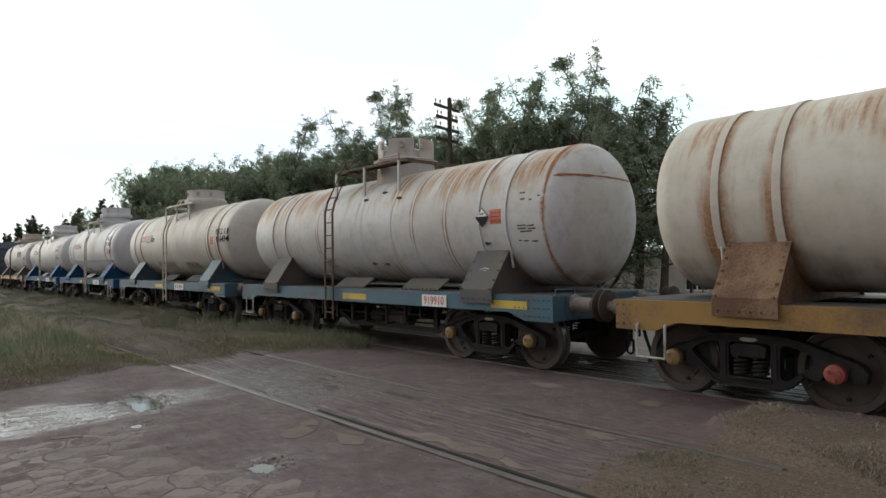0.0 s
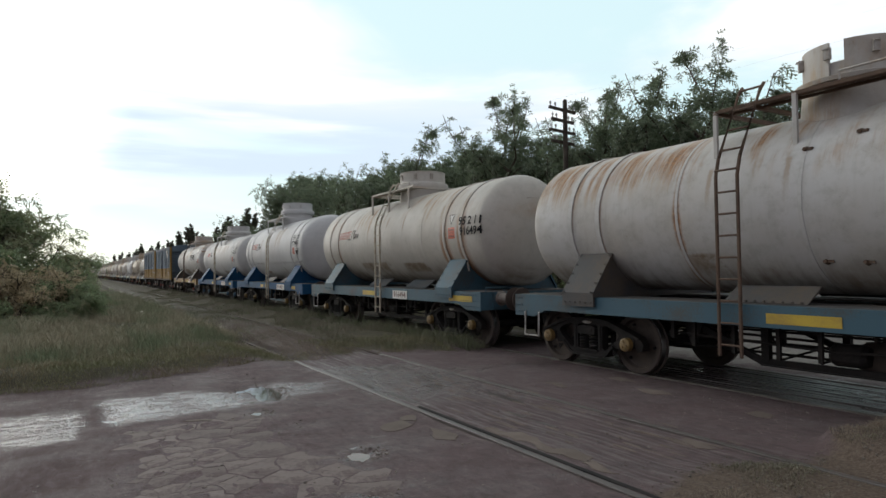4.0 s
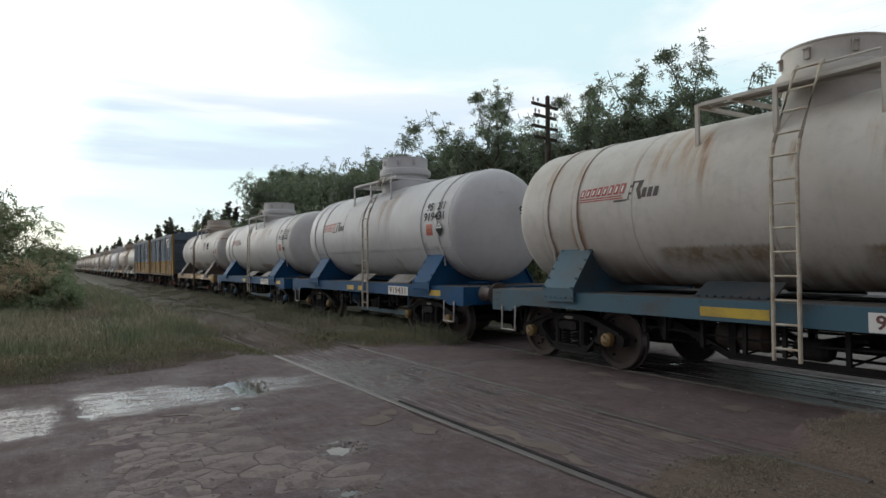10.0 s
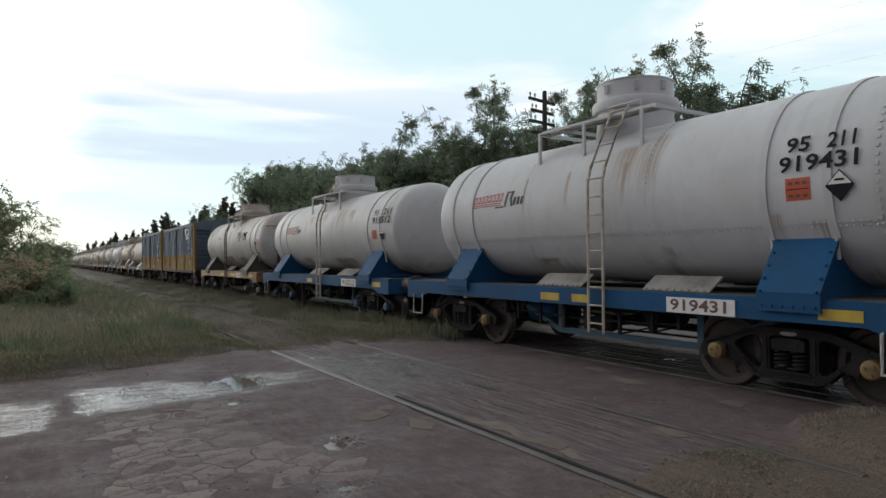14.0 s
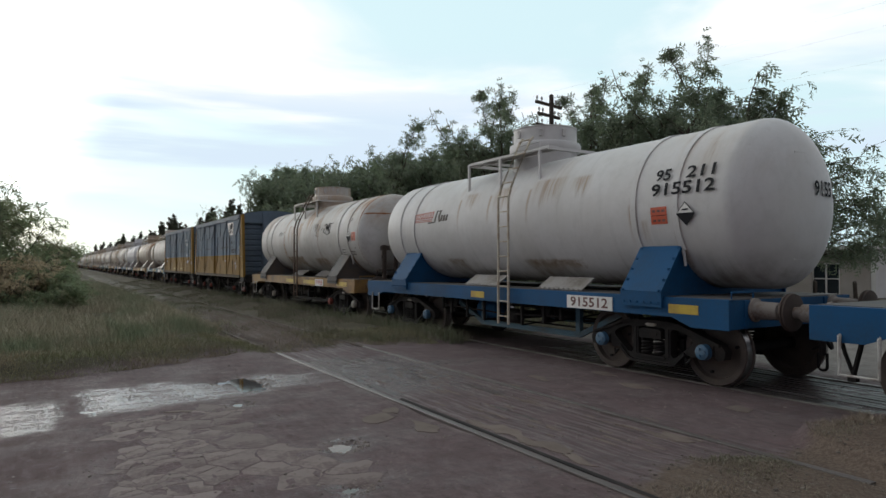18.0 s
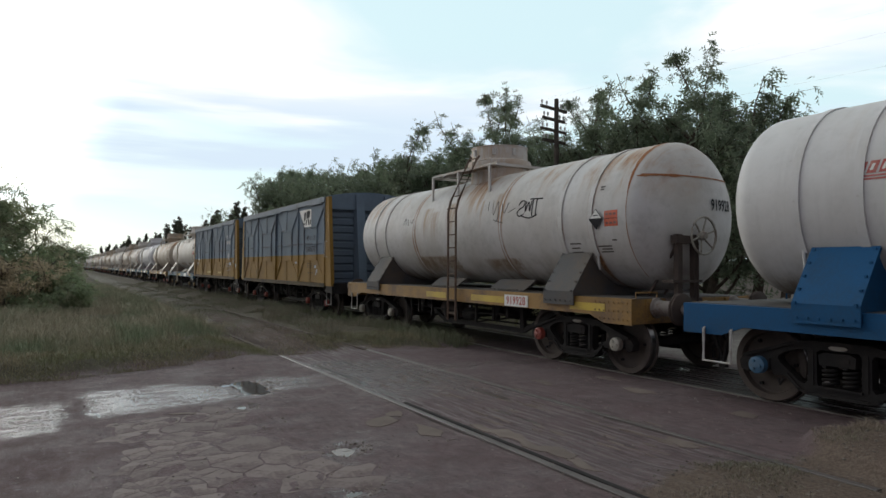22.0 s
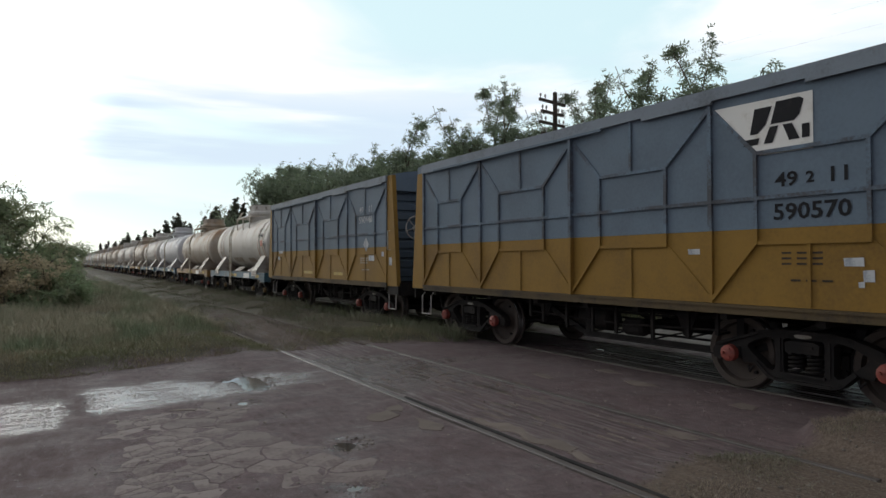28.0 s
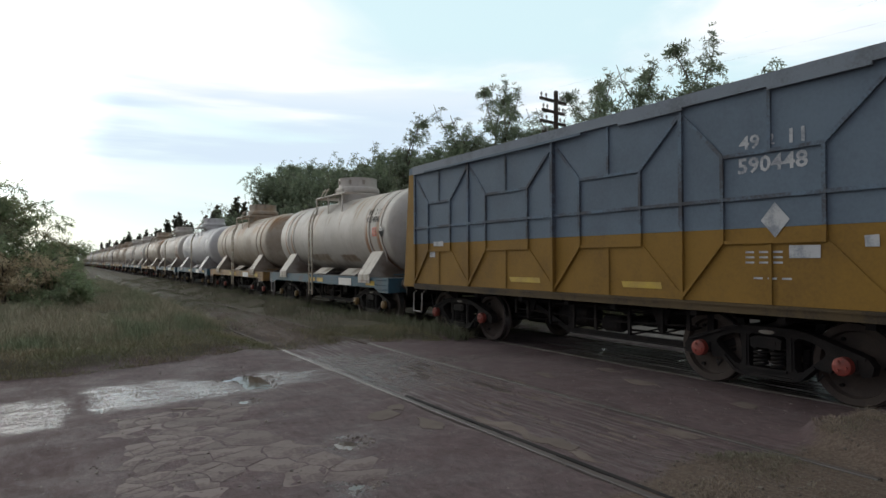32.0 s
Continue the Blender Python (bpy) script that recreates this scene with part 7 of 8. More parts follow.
def road_place(r):
    x, y = r.uniform(-1.5, 7.6), 2.6 + 8.6 * r.random() ** 1.2
    if grassy(x, y) > 0.5 or noise.noise((x * 0.9, y * 0.9, 15)) + 0.25 * r.random() < -0.05:
        return None
    return x, y


def pothole_place(r):
    a, d = r.uniform(0, 6.28), r.gauss(0, 1)
    px, py, rx, ry, _ = PUDDLES[r.choice((0, 0, 0, 1, 2, 2, 3, 5))]
    x, y = px + 0.06 + (rx * r.uniform(0.35, 1.25) + 0.06 * abs(d)) * math.cos(a), py + (ry * r.uniform(0.35, 1.25) + 0.05 * abs(d)) * math.sin(a)
    return x, y


def corner_stones(r):
    x, y = r.uniform(2.4, 9.0), r.uniform(0.4, 3.8)
    return (x, y) if grassy(x, y) > 0.3 else None


pebbles("road_grit", "small stones and clods trodden into the road", 2600, road_place, (0.004, 0.011), ((0.06, 0.042, 0.035), (0.20, 0.165, 0.14)), 61)
pebbles("pothole_rubble", "loose rubble round the potholes", 620, pothole_place, (0.004, 0.013), ((0.07, 0.052, 0.044), (0.19, 0.155, 0.13)), 62)
pebbles("verge_gravel", "coarse gravel in the dry grass at the road corner", 2600, corner_stones, (0.005, 0.014), ((0.07, 0.055, 0.043), (0.16, 0.13, 0.10)), 63)


# ---- grass ----
def blades(name, label, count, place, tall, lean, width, colours, seed):
    rng = np.random.default_rng(seed)
    pts = []
    while len(pts) < count:
        p = place(rng)
        if p is not None:
            pts.append(p)
    P = np.array(pts)
    a = rng.uniform(0, 2 * np.pi, count)
    h = tall[0] + (tall[1] - tall[0]) * rng.random(count) ** 1.6
    h *= P[:, 3]
    wd = width * rng.uniform(0.6, 1.3, count)
    dx, dy = np.cos(a), np.sin(a)
    la = rng.uniform(0, 2 * np.pi, count)
    ln = lean * h * rng.uniform(0.2, 1.3, count)
    base = P[:, :3]
    v0 = base - np.stack([dx * wd, dy * wd, np.zeros(count) + 0.02], 1)
    v1 = base + np.stack([dx * wd, dy * wd, np.zeros(count) - 0.02], 1)
    mid = base + np.stack([np.cos(la) * ln * 0.35, np.sin(la) * ln * 0.35, h * 0.6], 1)
    v2 = mid - np.stack([dx * wd, dy * wd, np.zeros(count)], 1) * 0.7
    v3 = mid + np.stack([dx * wd, dy * wd, np.zeros(count)], 1) * 0.7
    v4 = base + np.stack([np.cos(la) * ln, np.sin(la) * ln, h], 1)
    V = np.stack([v0, v1, v2, v3, v4], 1).reshape(-1, 3)
    k = np.arange(count)[:, None] * 5
    quads = (k + np.array([[0, 1, 3, 2]])).tolist()
    tris = (k + np.array([[2, 3, 4]])).tolist()
    me = bpy.data.meshes.new(name)
    me.from_pydata(V.tolist(), [], quads + tris)
    m, n, l, b = node_mat(name + "_blades")
    geo = n.new("ShaderNodeNewGeometry")
    c1 = mix_c(n, l, geo.outputs["Random Per Island"], colours[0], colours[1])
    c2 = mix_c(n, l, ramp(n, l, noise_tex(n, l, coords(n, l, (1, 1, 1)), 0.7, 5, 0.65), 0.38, 0.58), c1, colours[2])
    l.new(c2, b.inputs["Base Color"])
    b.inputs["Roughness"].default_value = 0.7
    me.materials.append(m)
    return tagged(new(name, me), label, "grass", kind="stuff")


def bank_place(rng):
    y = 10.0 + 38.0 * rng.random() ** 2.0
    x = rng.uniform(-9 - y * 0.1, 3.9)
    if x < -1.5 - y * 0.12:
        return None
    g = grassy(x, y)
    d = noise.noise((x * 0.5, y * 0.5, 2.0))
    if g < 0.5 or rng.random() > 0.65 + d or rng.random() < trodden(x, y):
        return None
    if rng.random() > 0.04 + 0.96 * smooth(0.5, 2.8, y - road_edge(x) + 1.0 * d):
        return None
    edge = smooth(0.4, 3.5, y - road_edge(x)) * smooth(4.0, 2.4, x)
    return x, y, height(x, y), 0.22 + 0.90 * edge + 0.5 * d


def between_place(rng):
    y = 10.5 + 50.0 * rng.random() ** 1.8
    x = rng.uniform(3.3, 7.5)
    if grassy(x, y) < 0.4 or y < road_edge(x) + 0.2:
        return None
    d = noise.noise((x * 0.9, y * 0.5, 4.0))
    if rng.random() > 0.5 + d * 1.7 or rng.random() < trodden(x, y):
        return None
    return x, y, height(x, y), (0.55 + 0.5 * d + 0.35 * smooth(6.2, 7.2, x)) * (0.5 if x < 5.3 else 1.0)


def corner_place(rng):
    x = rng.uniform(2.4, 9.0)
    y = rng.uniform(0.2, 4.0)
    if grassy(x, y) < 0.4:
        return None
    d = noise.noise((x * 1.4, y * 1.4, 6.0))
    lip = x - 5.55 - 0.30 * (y - 3.2)
    if rng.random() > 0.30 + d * 2.2 or (-0.35 < lip < 0.12 and y > 1.5):
        return None
    return x, y, height(x, y), 0.6 + 0.7 * d + 0.9 * smooth(5.6, 6.8, x)


def behind_place(rng):
    x = rng.uniform(10.8, 22)
    y = rng.uniform(-6, 45)
    if grassy(x, y) < 0.5:
        return None
    return x, y, height(x, y), 0.8


blades("bank_grass", "tall green grass on the bank beside the siding", 150000, bank_place, (0.05, 0.30), 0.8, 0.0040, ((0.138, 0.185, 0.095), (0.240, 0.258, 0.152), (0.315, 0.272, 0.182)), 1)


def edge_place(rng):
    x = rng.uniform(-4.0, 6.6)
    y = road_edge(x) + 0.05 + 2.2 * rng.random() ** 1.3
    if noise.noise((x * 1.1, y * 1.1, 8.0)) + 0.5 * rng.random() < 0.02 or rng.random() < trodden(x, y):
        return None
    return x, y, height(x, y), 0.5 + 0.9 * rng.random() * smooth(0.0, 1.0, y - road_edge(x))


blades("edge_grass", "dry brownish grass along the road's edge", 36000, edge_place, (0.02, 0.10), 1.4, 0.0035, ((0.20, 0.165, 0.09), (0.30, 0.245, 0.15), (0.17, 0.17, 0.08)), 5)
blades("verge_grass", "ragged green grass between the tracks", 46000, between_place, (0.05, 0.27), 0.8, 0.0042, ((0.095, 0.125, 0.062), (0.165, 0.17, 0.09), (0.19, 0.17, 0.11)), 2)


def weed_place(rng):
    x = 7.15 - abs(rng.normal(0, 0.35))
    y = 10.9 + 24 * rng.random() ** 1.7
    if noise.noise((x * 1.5, y * 1.1, 61)) + 0.5 * rng.random() < 0.1:
        return None
    return x, y, height(x, y), 1.0


blades("trackside_weeds", "tall loose weeds along the track", 1000, weed_place, (0.10, 0.42), 0.6, 0.006, ((0.06, 0.085, 0.035), (0.12, 0.14, 0.06), (0.09, 0.10, 0.05)), 7)
blades("dry_grass", "short dry grass at the road corner", 20000, corner_place, (0.012, 0.050), 1.6, 0.003, ((0.19, 0.145, 0.105), (0.26, 0.205, 0.152), (0.14, 0.132, 0.085)), 3)
blades("field_grass", "green grass behind the track", 22000, behind_place, (0.06, 0.25), 0.5, 0.009, ((0.06, 0.10, 0.025), (0.12, 0.14, 0.05), (0.14, 0.14, 0.06)), 4)


# ---- trees ----
BARK = worn("grey_brown_bark", (0.07, 0.055, 0.042), (0.12, 0.10, 0.08), 0.9, 0, 5, 40)


def leaf_mat(name, a, b_, c):
    m, n, l, b = node_mat(name)
    geo = n.new("ShaderNodeNewGeometry")
    col = mix_c(n, l, geo.outputs["Random Per Island"], a, b_)
    col = mix_c(n, l, ramp(n, l, noise_tex(n, l, coords(n, l, (1, 1, 1)), 0.8, 3), 0.4, 0.7), col, c)
    l.new(col, b.inputs["Base Color"])
    b.inputs["Roughness"].default_value = 0.55
    tr = n.new("ShaderNodeBsdfTranslucent")
    l.new(col, tr.inputs["Color"])
    mx = n.new("ShaderNodeMixShader")
    mx.inputs[0].default_value = 0.5
    l.new(b.outputs["BSDF"], mx.inputs[1])
    l.new(tr.outputs["BSDF"], mx.inputs[2])
    l.new(mx.outputs[0], n["Material Output"].inputs["Surface"])
    return m


LEAF = leaf_mat("locust_leaves", (0.104, 0.140, 0.086), (0.205, 0.240, 0.150), (0.150, 0.190, 0.120))
LEAF_DARK = leaf_mat("dark_conifer_leaves", (0.05, 0.06, 0.04), (0.085, 0.09, 0.055), (0.075, 0.07, 0.045))
LEAF_BUSH = leaf_mat("scrub_leaves", (0.155, 0.22, 0.112), (0.265, 0.305, 0.165), (0.31, 0.285, 0.18))


def tree_meshes(key, tall, spread, seed, leaf, leaf_size=0.13, limbs=9, twigs=7, per_twig=26, base=0.22, whips=5, trunk_r=0.14, cone=False, slim=0.17, flat=False, blown=0.0, whip_long=(0.20, 0.36), leaflets=6, plume=9):
    """A trunk with limbs, and a crown of small leaves along drooping twigs."""
    rng = random.Random(seed)
    bm = bmesh.new()
    lv, lf = [], []
    wind = Vector((0.86, -0.51, 0.05)) * blown

    def leaf_at(p, d):
        """A drooping frond: leaflets to both sides of a bent stalk, or a single tuft on a conifer."""
        s = leaf_size * rng.uniform(0.6, 1.3)
        side = d.cross(Vector((rng.uniform(-1, 1), rng.uniform(-1, 1), rng.uniform(-1, 1)))).normalized()
        mid = p + d * s * 0.5
        far = (d + Vector((0, 0, -0.8)) + wind * 0.3).normalized()
        k = len(lv)
        if cone:
            e = mid + far * s * 0.5
            lv.extend([tuple(p), tuple(mid + side * s * slim), tuple(mid - side * s * slim), tuple(e)])
            lf.extend([(k, k + 1, k + 2), (k + 2, k + 1, k + 3)])
            return
        for i in range(leaflets):
            t = (i + 0.6) / leaflets
            way = d if t < 0.5 else far
            c = p + d * s * t if t < 0.5 else mid + far * s * (t - 0.5)
            out = (side * (1 if i % 2 else -1) + way * 0.7 + Vector((0, 0, -0.25))).normalized() * s * 0.44 * (1.25 - t * 0.6)
            h = way * s * 0.12
            lv.extend([tuple(c - h), tuple(c + h), tuple(c + out)])
            lf.append((k, k + 1, k + 2))
            k += 3

    def taper(pts, r0, r1, n=6):
        rings = []
        for i, p in enumerate(pts):
            d = (pts[min(i + 1, len(pts) - 1)] - pts[max(i - 1, 0)]).normalized()
            s = d.cross(Vector((0.3, 0.9, 0.2))).normalized()
            u = s.cross(d)
            r = r0 + (r1 - r0) * i / (len(pts) - 1)
            rings.append([bm.verts.new(p + r * (math.cos(2 * math.pi * k / n) * s + math.sin(2 * math.pi * k / n) * u)) for k in range(n)])
        for p, q in zip(rings, rings[1:]):
            for k in range(n):
                bm.faces.new((p[k], p[(k + 1) % n], q[(k + 1) % n], q[k]))

    def curve(p, d, length, bend, steps):
        pts = [p.copy()]
        d = d.normalized()
        for _ in range(steps):
            d = (d + Vector((rng.gauss(0, 0.14), rng.gauss(0, 0.14), bend)) + wind * 0.025).normalized()
            pts.append(pts[-1] + d * length / steps)
        return pts

    trunk = curve(Vector((0, 0, -0.1)), Vector((rng.gauss(0, 0.08), rng.gauss(0, 0.08), 1)), tall * (1.0 if cone else 0.72), 0.3 if cone else 0.04, 8)
    taper(trunk, trunk_r, 0.03, 8)
    ends = []
    for k in range(limbs):
        t = base + (0.97 - base) * (k + rng.random() * 0.6) / limbs
        i = min(int(t * 8), 7)
        p = trunk[i].lerp(trunk[i + 1], t * 8 - i)
        a = k * 2.4 + rng.uniform(-0.5, 0.5)
        up = rng.uniform(0.7, 1.5) if cone else rng.uniform(-0.05, 0.3) if flat else rng.uniform(0.35, 0.9) + t * 0.5
        length = spread * ((1.15 - 1.1 * t) if cone else (1.1 - 0.55 * t)) * rng.uniform(0.75, 1.2)
        limb = curve(p, Vector((math.cos(a), math.sin(a), up)), length, rng.uniform(-0.03, 0.06), 6)
        taper(limb, 0.028 if flat else 0.055, 0.010, 5)
        for q in range(twigs):
            s = rng.uniform(0.25, 1.0) if q else 1.0
            j = min(int(s * 6), 5)
            ends.append((limb[j].lerp(limb[j + 1], s * 6 - j), (limb[j + 1] - limb[j]).normalized(), rng.uniform(0.6, 1.25) * spread * 0.42 * (1.08 - t if cone else 1.0), per_twig))
    for k in range(whips):
        a = rng.uniform(0, 6.28)
        j = rng.randint(5, 8)
        whip = curve(trunk[j], Vector((math.cos(a) * 0.45, math.sin(a) * 0.45, 1)) + wind * 0.05, tall * rng.uniform(*whip_long), -0.03, 6)
        taper(whip, 0.03, 0.008, 4)
        for q in range(17 if cone else 20):
            s = rng.uniform(0.15, 1.0)
            j = min(int(s * 6), 5)
            ends.append((whip[j].lerp(whip[j + 1], s * 6 - j), Vector((math.cos(a + rng.uniform(-1, 1)), math.sin(a + rng.uniform(-1, 1)), rng.uniform(0.8, 1.6) if cone else rng.uniform(-0.1, 0.7))).normalized(), rng.uniform(0.3, 0.65) * (1.2 - s) if cone else rng.uniform(0.18, 0.5), per_twig if cone else plume))
    for p, d, length, count in ends:
        tw = curve(p, d + Vector((rng.gauss(0, 0.6), rng.gauss(0, 0.6), rng.gauss(0.0, 0.15) if flat else rng.gauss(0.8, 0.4) if cone else rng.gauss(0.1, 0.4))) + wind * 0.8, length, -0.13 * 2, 3)
        taper(tw, 0.010, 0.004, 3)
        for q in range(count):
            s = rng.uniform(0.08, 1.0) ** 0.8
            j = min(int(s * 3), 2)
            c = tw[j].lerp(tw[j + 1], s * 3 - j)
            c = c + Vector((rng.gauss(0, 0.11), rng.gauss(0, 0.11), rng.gauss(-0.03, 0.09))) * length
            leaf_at(c, (Vector((rng.gauss(0, 1), rng.gauss(0, 1), rng.gauss(1.3, 0.6) if cone else rng.gauss(-0.25, 0.6))) + wind * 0.9).normalized())
    bmesh.ops.recalc_face_normals(bm, faces=bm.faces)
    wood = bpy.data.meshes.new(key + "_wood")
    bm.to_mesh(wood)
    bm.free()
    wood.materials.append(BARK)
    crown = bpy.data.meshes.new(key + "_crown")
    crown.from_pydata(lv, [], lf)
    crown.materials.append(leaf)
    return wood, crown


def plant(name, meshes, label, category, group, x, y, turn, size, z=0.0):
    t = thing(name, label, category, group, at=pose(x, y, z, 0, 0, turn) @ Matrix.Diagonal((size, size, size, 1)))
    for nm, me in zip(("trunk", "crown"), meshes):
        ob = new(nm, me)
        ob.parent = t
    return t


BROAD = [tree_meshes("locust_a", 7.0, 2.7, 11, LEAF, leaf_size=0.28, per_twig=15, twigs=14, limbs=17, whips=6, base=0.10, blown=0.6, whip_long=(0.20, 0.36), leaflets=5),
         tree_meshes("locust_b", 6.4, 2.8, 23, LEAF, leaf_size=0.28, per_twig=15, twigs=14, limbs=17, whips=6, base=0.08, blown=0.6, whip_long=(0.20, 0.36), leaflets=5),
         tree_meshes("locust_c", 7.6, 1.1, 37, LEAF, leaf_size=0.23, per_twig=12, twigs=5, limbs=7, whips=5, base=0.30, blown=0.45, whip_long=(0.24, 0.40), leaflets=5),
         tree_meshes("locust_d", 6.0, 2.6, 43, LEAF, leaf_size=0.25, per_twig=15, twigs=9, limbs=12, whips=1, base=0.35, blown=0.8, flat=True, leaflets=5)]
TALL, LEAN = [], []
for t, q in zip(BROAD, (0.992, 0.992, 0.9995, 0.985)):
    spots = sorted((v.co.z, v.co.x, v.co.y) for v in t[1].vertices)
    TALL.append(spots[int(len(spots) * q)][0])
    peak = spots[-len(spots) // 40:]
    LEAN.append([sum(p[j] for p in peak) / len(peak) for j in (1, 2)])
TREE_ROWS = (
    # where the tip of the crown stands (x, y), kind, height, turn: the row behind the track
    (16.8, 10.0, 3, 5.8, 20), (17.0, 10.6, 3, 6.6, -15), (17.0, 13.65, 2, 8.6, 10), (17.6, 12.6, 0, 6.8, 15), (17.4, 11.4, 1, 6.2, -10), (16.8, 14.7, 2, 8.0, -20), (17.6, 14.5, 1, 7.0, -20), (16.8, 16.8, 2, 8.1, -12), (17.6, 16.8, 0, 6.7, 5), (16.8, 18.5, 2, 8.1, 22),
    (17.5, 19.4, 1, 6.7, 18), (16.8, 22.4, 2, 8.9, 0), (17.4, 22.0, 0, 7.2, -22), (17.0, 24.3, 2, 9.7, 15), (17.4, 24.6, 1, 7.0, 8), (17.2, 27.2, 0, 7.4, 25), (17.0, 30.3, 2, 9.3, -15), (17.4, 30.0, 1, 7.5, -8),
    (17.2, 33.2, 0, 7.7, 12), (17.6, 36.8, 1, 7.9, -18), (17.2, 41.0, 1, 8.2, 20), (16.8, 46.5, 0, 8.6, -5), (16.6, 51.0, 0, 9.1, 15), (17.0, 55.0, 1, 9.4, 0),
    (21.5, 17.0, 0, 6.2, -10), (20.8, 20.6, 1, 6.4, 15), (21.2, 25.0, 0, 7.0, 0), (20.8, 30.0, 1, 7.8, -20), (20.5, 35.5, 0, 8.2, 10), (20.0, 40.0, 1, 8.6, 20), (18.0, 57.0, 0, 9.9, -15))
for x, y, k, tall, a in TREE_ROWS:
    plant("locust_tree", BROAD[k], "wind-blown green locust tree beside the railway", "tree", "trees behind the track", *(Vector((x, y)) - Matrix.Rotation(radians(a), 2) @ Vector(LEAN[k]) * tall / TALL[k]), a, tall / TALL[k])
for x, y, k, tall, a in ((58, 25.6, 0, 6.0, 0),):
    plant("locust_tree", BROAD[k], "large far tree behind the houses", "tree", "trees behind the houses", x, y, a, tall / TALL[k])
CONIFER = tree_meshes("conifer", 9.0, 1.8, 51, LEAF_DARK, leaf_size=0.26, limbs=40, twigs=6, per_twig=16, base=0.05, whips=4, cone=True, blown=0.3, whip_long=(0.10, 0.18))
CTALL = max(v.co.z for v in CONIFER[1].vertices)
for x, y, s, a in ((17, 71, 8.2, 30), (17, 78, 9.4, 0), (17, 82, 8.0, 77), (18, 92, 8.0, 80), (17, 108, 8.8, 160), (17, 116, 9.8, 240), (16, 122, 8.0, 20), (17, 138, 9.2, 300), (17, 162, 9.0, 40), (16, 176, 8.0, 120), (17, 193, 9.6, 200), (17, 215, 9.0, 280), (18, 245, 10, 10), (17, 280, 10, 60), (17, 320, 10, 90)):
    for dx, dy, q in ((0, 0, 1.0), (0.6, 2.6, 0.9), (-0.5, -2.4, 0.86)):
        plant("conifer_tree", CONIFER, "dark far conifer beside the line", "tree", "far trees along the line", x + dx, y + dy * y / 90, a + dy * 40, q * s / CTALL)
BUSHES = [tree_meshes("scrub", 2.6, 1.7, 71, LEAF_BUSH, leaf_size=0.24, blown=0.4, limbs=16, twigs=12, per_twig=12, leaflets=5, base=0.05, whips=5, trunk_r=0.05),
          tree_meshes("thorn", 4.4, 2.4, 77, LEAF_BUSH, leaf_size=0.26, blown=0.4, limbs=16, twigs=12, per_twig=12, leaflets=5, base=0.08, whips=7, trunk_r=0.08)]
for x, y, k, s, a in ((-0.05, 20.0, 0, 0.50, 0), (-0.15, 21.2, 0, 0.66, 290), (-0.75, 19.6, 0, 0.40, 45), (-1.45, 19.7, 0, 0.44, 170), (-0.45, 22.9, 0, 0.80, 100), (-0.1, 25.5, 0, 0.72, 250), (-0.9, 23.6, 0, 1.0, 200), (-1.75, 24.2, 1, 1.0, 60), (-2.7, 26.0, 1, 1.15, 200), (-1.0, 27.0, 0, 1.05, 40),
                      (-2.1, 22.4, 0, 0.95, 130), (-3.6, 24.5, 1, 1.1, 320), (-3.2, 22.0, 0, 1.1, 15), (-4.6, 27.5, 1, 1.35, 90)):
    plant("scrub_bush", BUSHES[k], "dense green thorny scrub on the bank", "bush", "scrub on the bank", x, y, a, s)
DRY = leaf_mat("dry_brown_leaves", (0.36, 0.28, 0.17), (0.54, 0.44, 0.29), (0.43, 0.36, 0.22))
DRYBUSH = tree_meshes("dry_scrub", 1.9, 1.2, 83, DRY, leaf_size=0.20, limbs=14, twigs=8, per_twig=8, leaflets=4, base=0.05, whips=3, trunk_r=0.03, blown=0.4)
for x, y, s, a in ((-0.72, 20.7, 1.0, 0), (-1.2, 20.8, 1.05, 130), (-1.7, 20.6, 0.9, 60)):
    plant("dry_bush", DRYBUSH, "dry brown leafless scrub below the green bushes", "bush", "scrub on the bank", x, y, a, s)
for x, y, k, s, a in ((13.5, 15, 0, 0.8, 0), (14.2, 18, 0, 0.9, 90), (13.8, 21.5, 0, 0.8, 200), (14.5, 25, 1, 0.6, 20), (14, 29, 0, 1.0, 120), (14.4, 33, 1, 0.6, 250), (14, 37, 0, 1.0, 60), (15.2, 12.6, 0, 0.7, 140)):
    plant("scrub_bush", BUSHES[k], "low green undergrowth below the trees", "bush", "undergrowth behind the track", x, y, a, s)

# ---- telegraph pole and wires ----
POLEWOOD = worn("weathered_dark_pole_timber", (0.055, 0.045, 0.036), (0.10, 0.085, 0.07), 0.9, 0, 3, 40)
PORCELAIN = worn("dull_white_insulator", (0.35, 0.36, 0.35), (0.22, 0.22, 0.21), 0.35, 0, 8, 50)
pole = thing("telegraph_pole", "dark wooden telegraph pole with four crossarms and insulators", "telegraph pole", at=pose(13.8, 15.9, 0, 0, 0, 12) @ Matrix.Diagonal((0.80, 0.80, 0.89, 1)))
part("post", "pole_post", lambda bm: turned(bm, [(-0.2, 0.0), (-0.2, 0.13), (7.95, 0.09), (8.0, 0.0)], "z", n=12), POLEWOOD, pole, smooth=True)
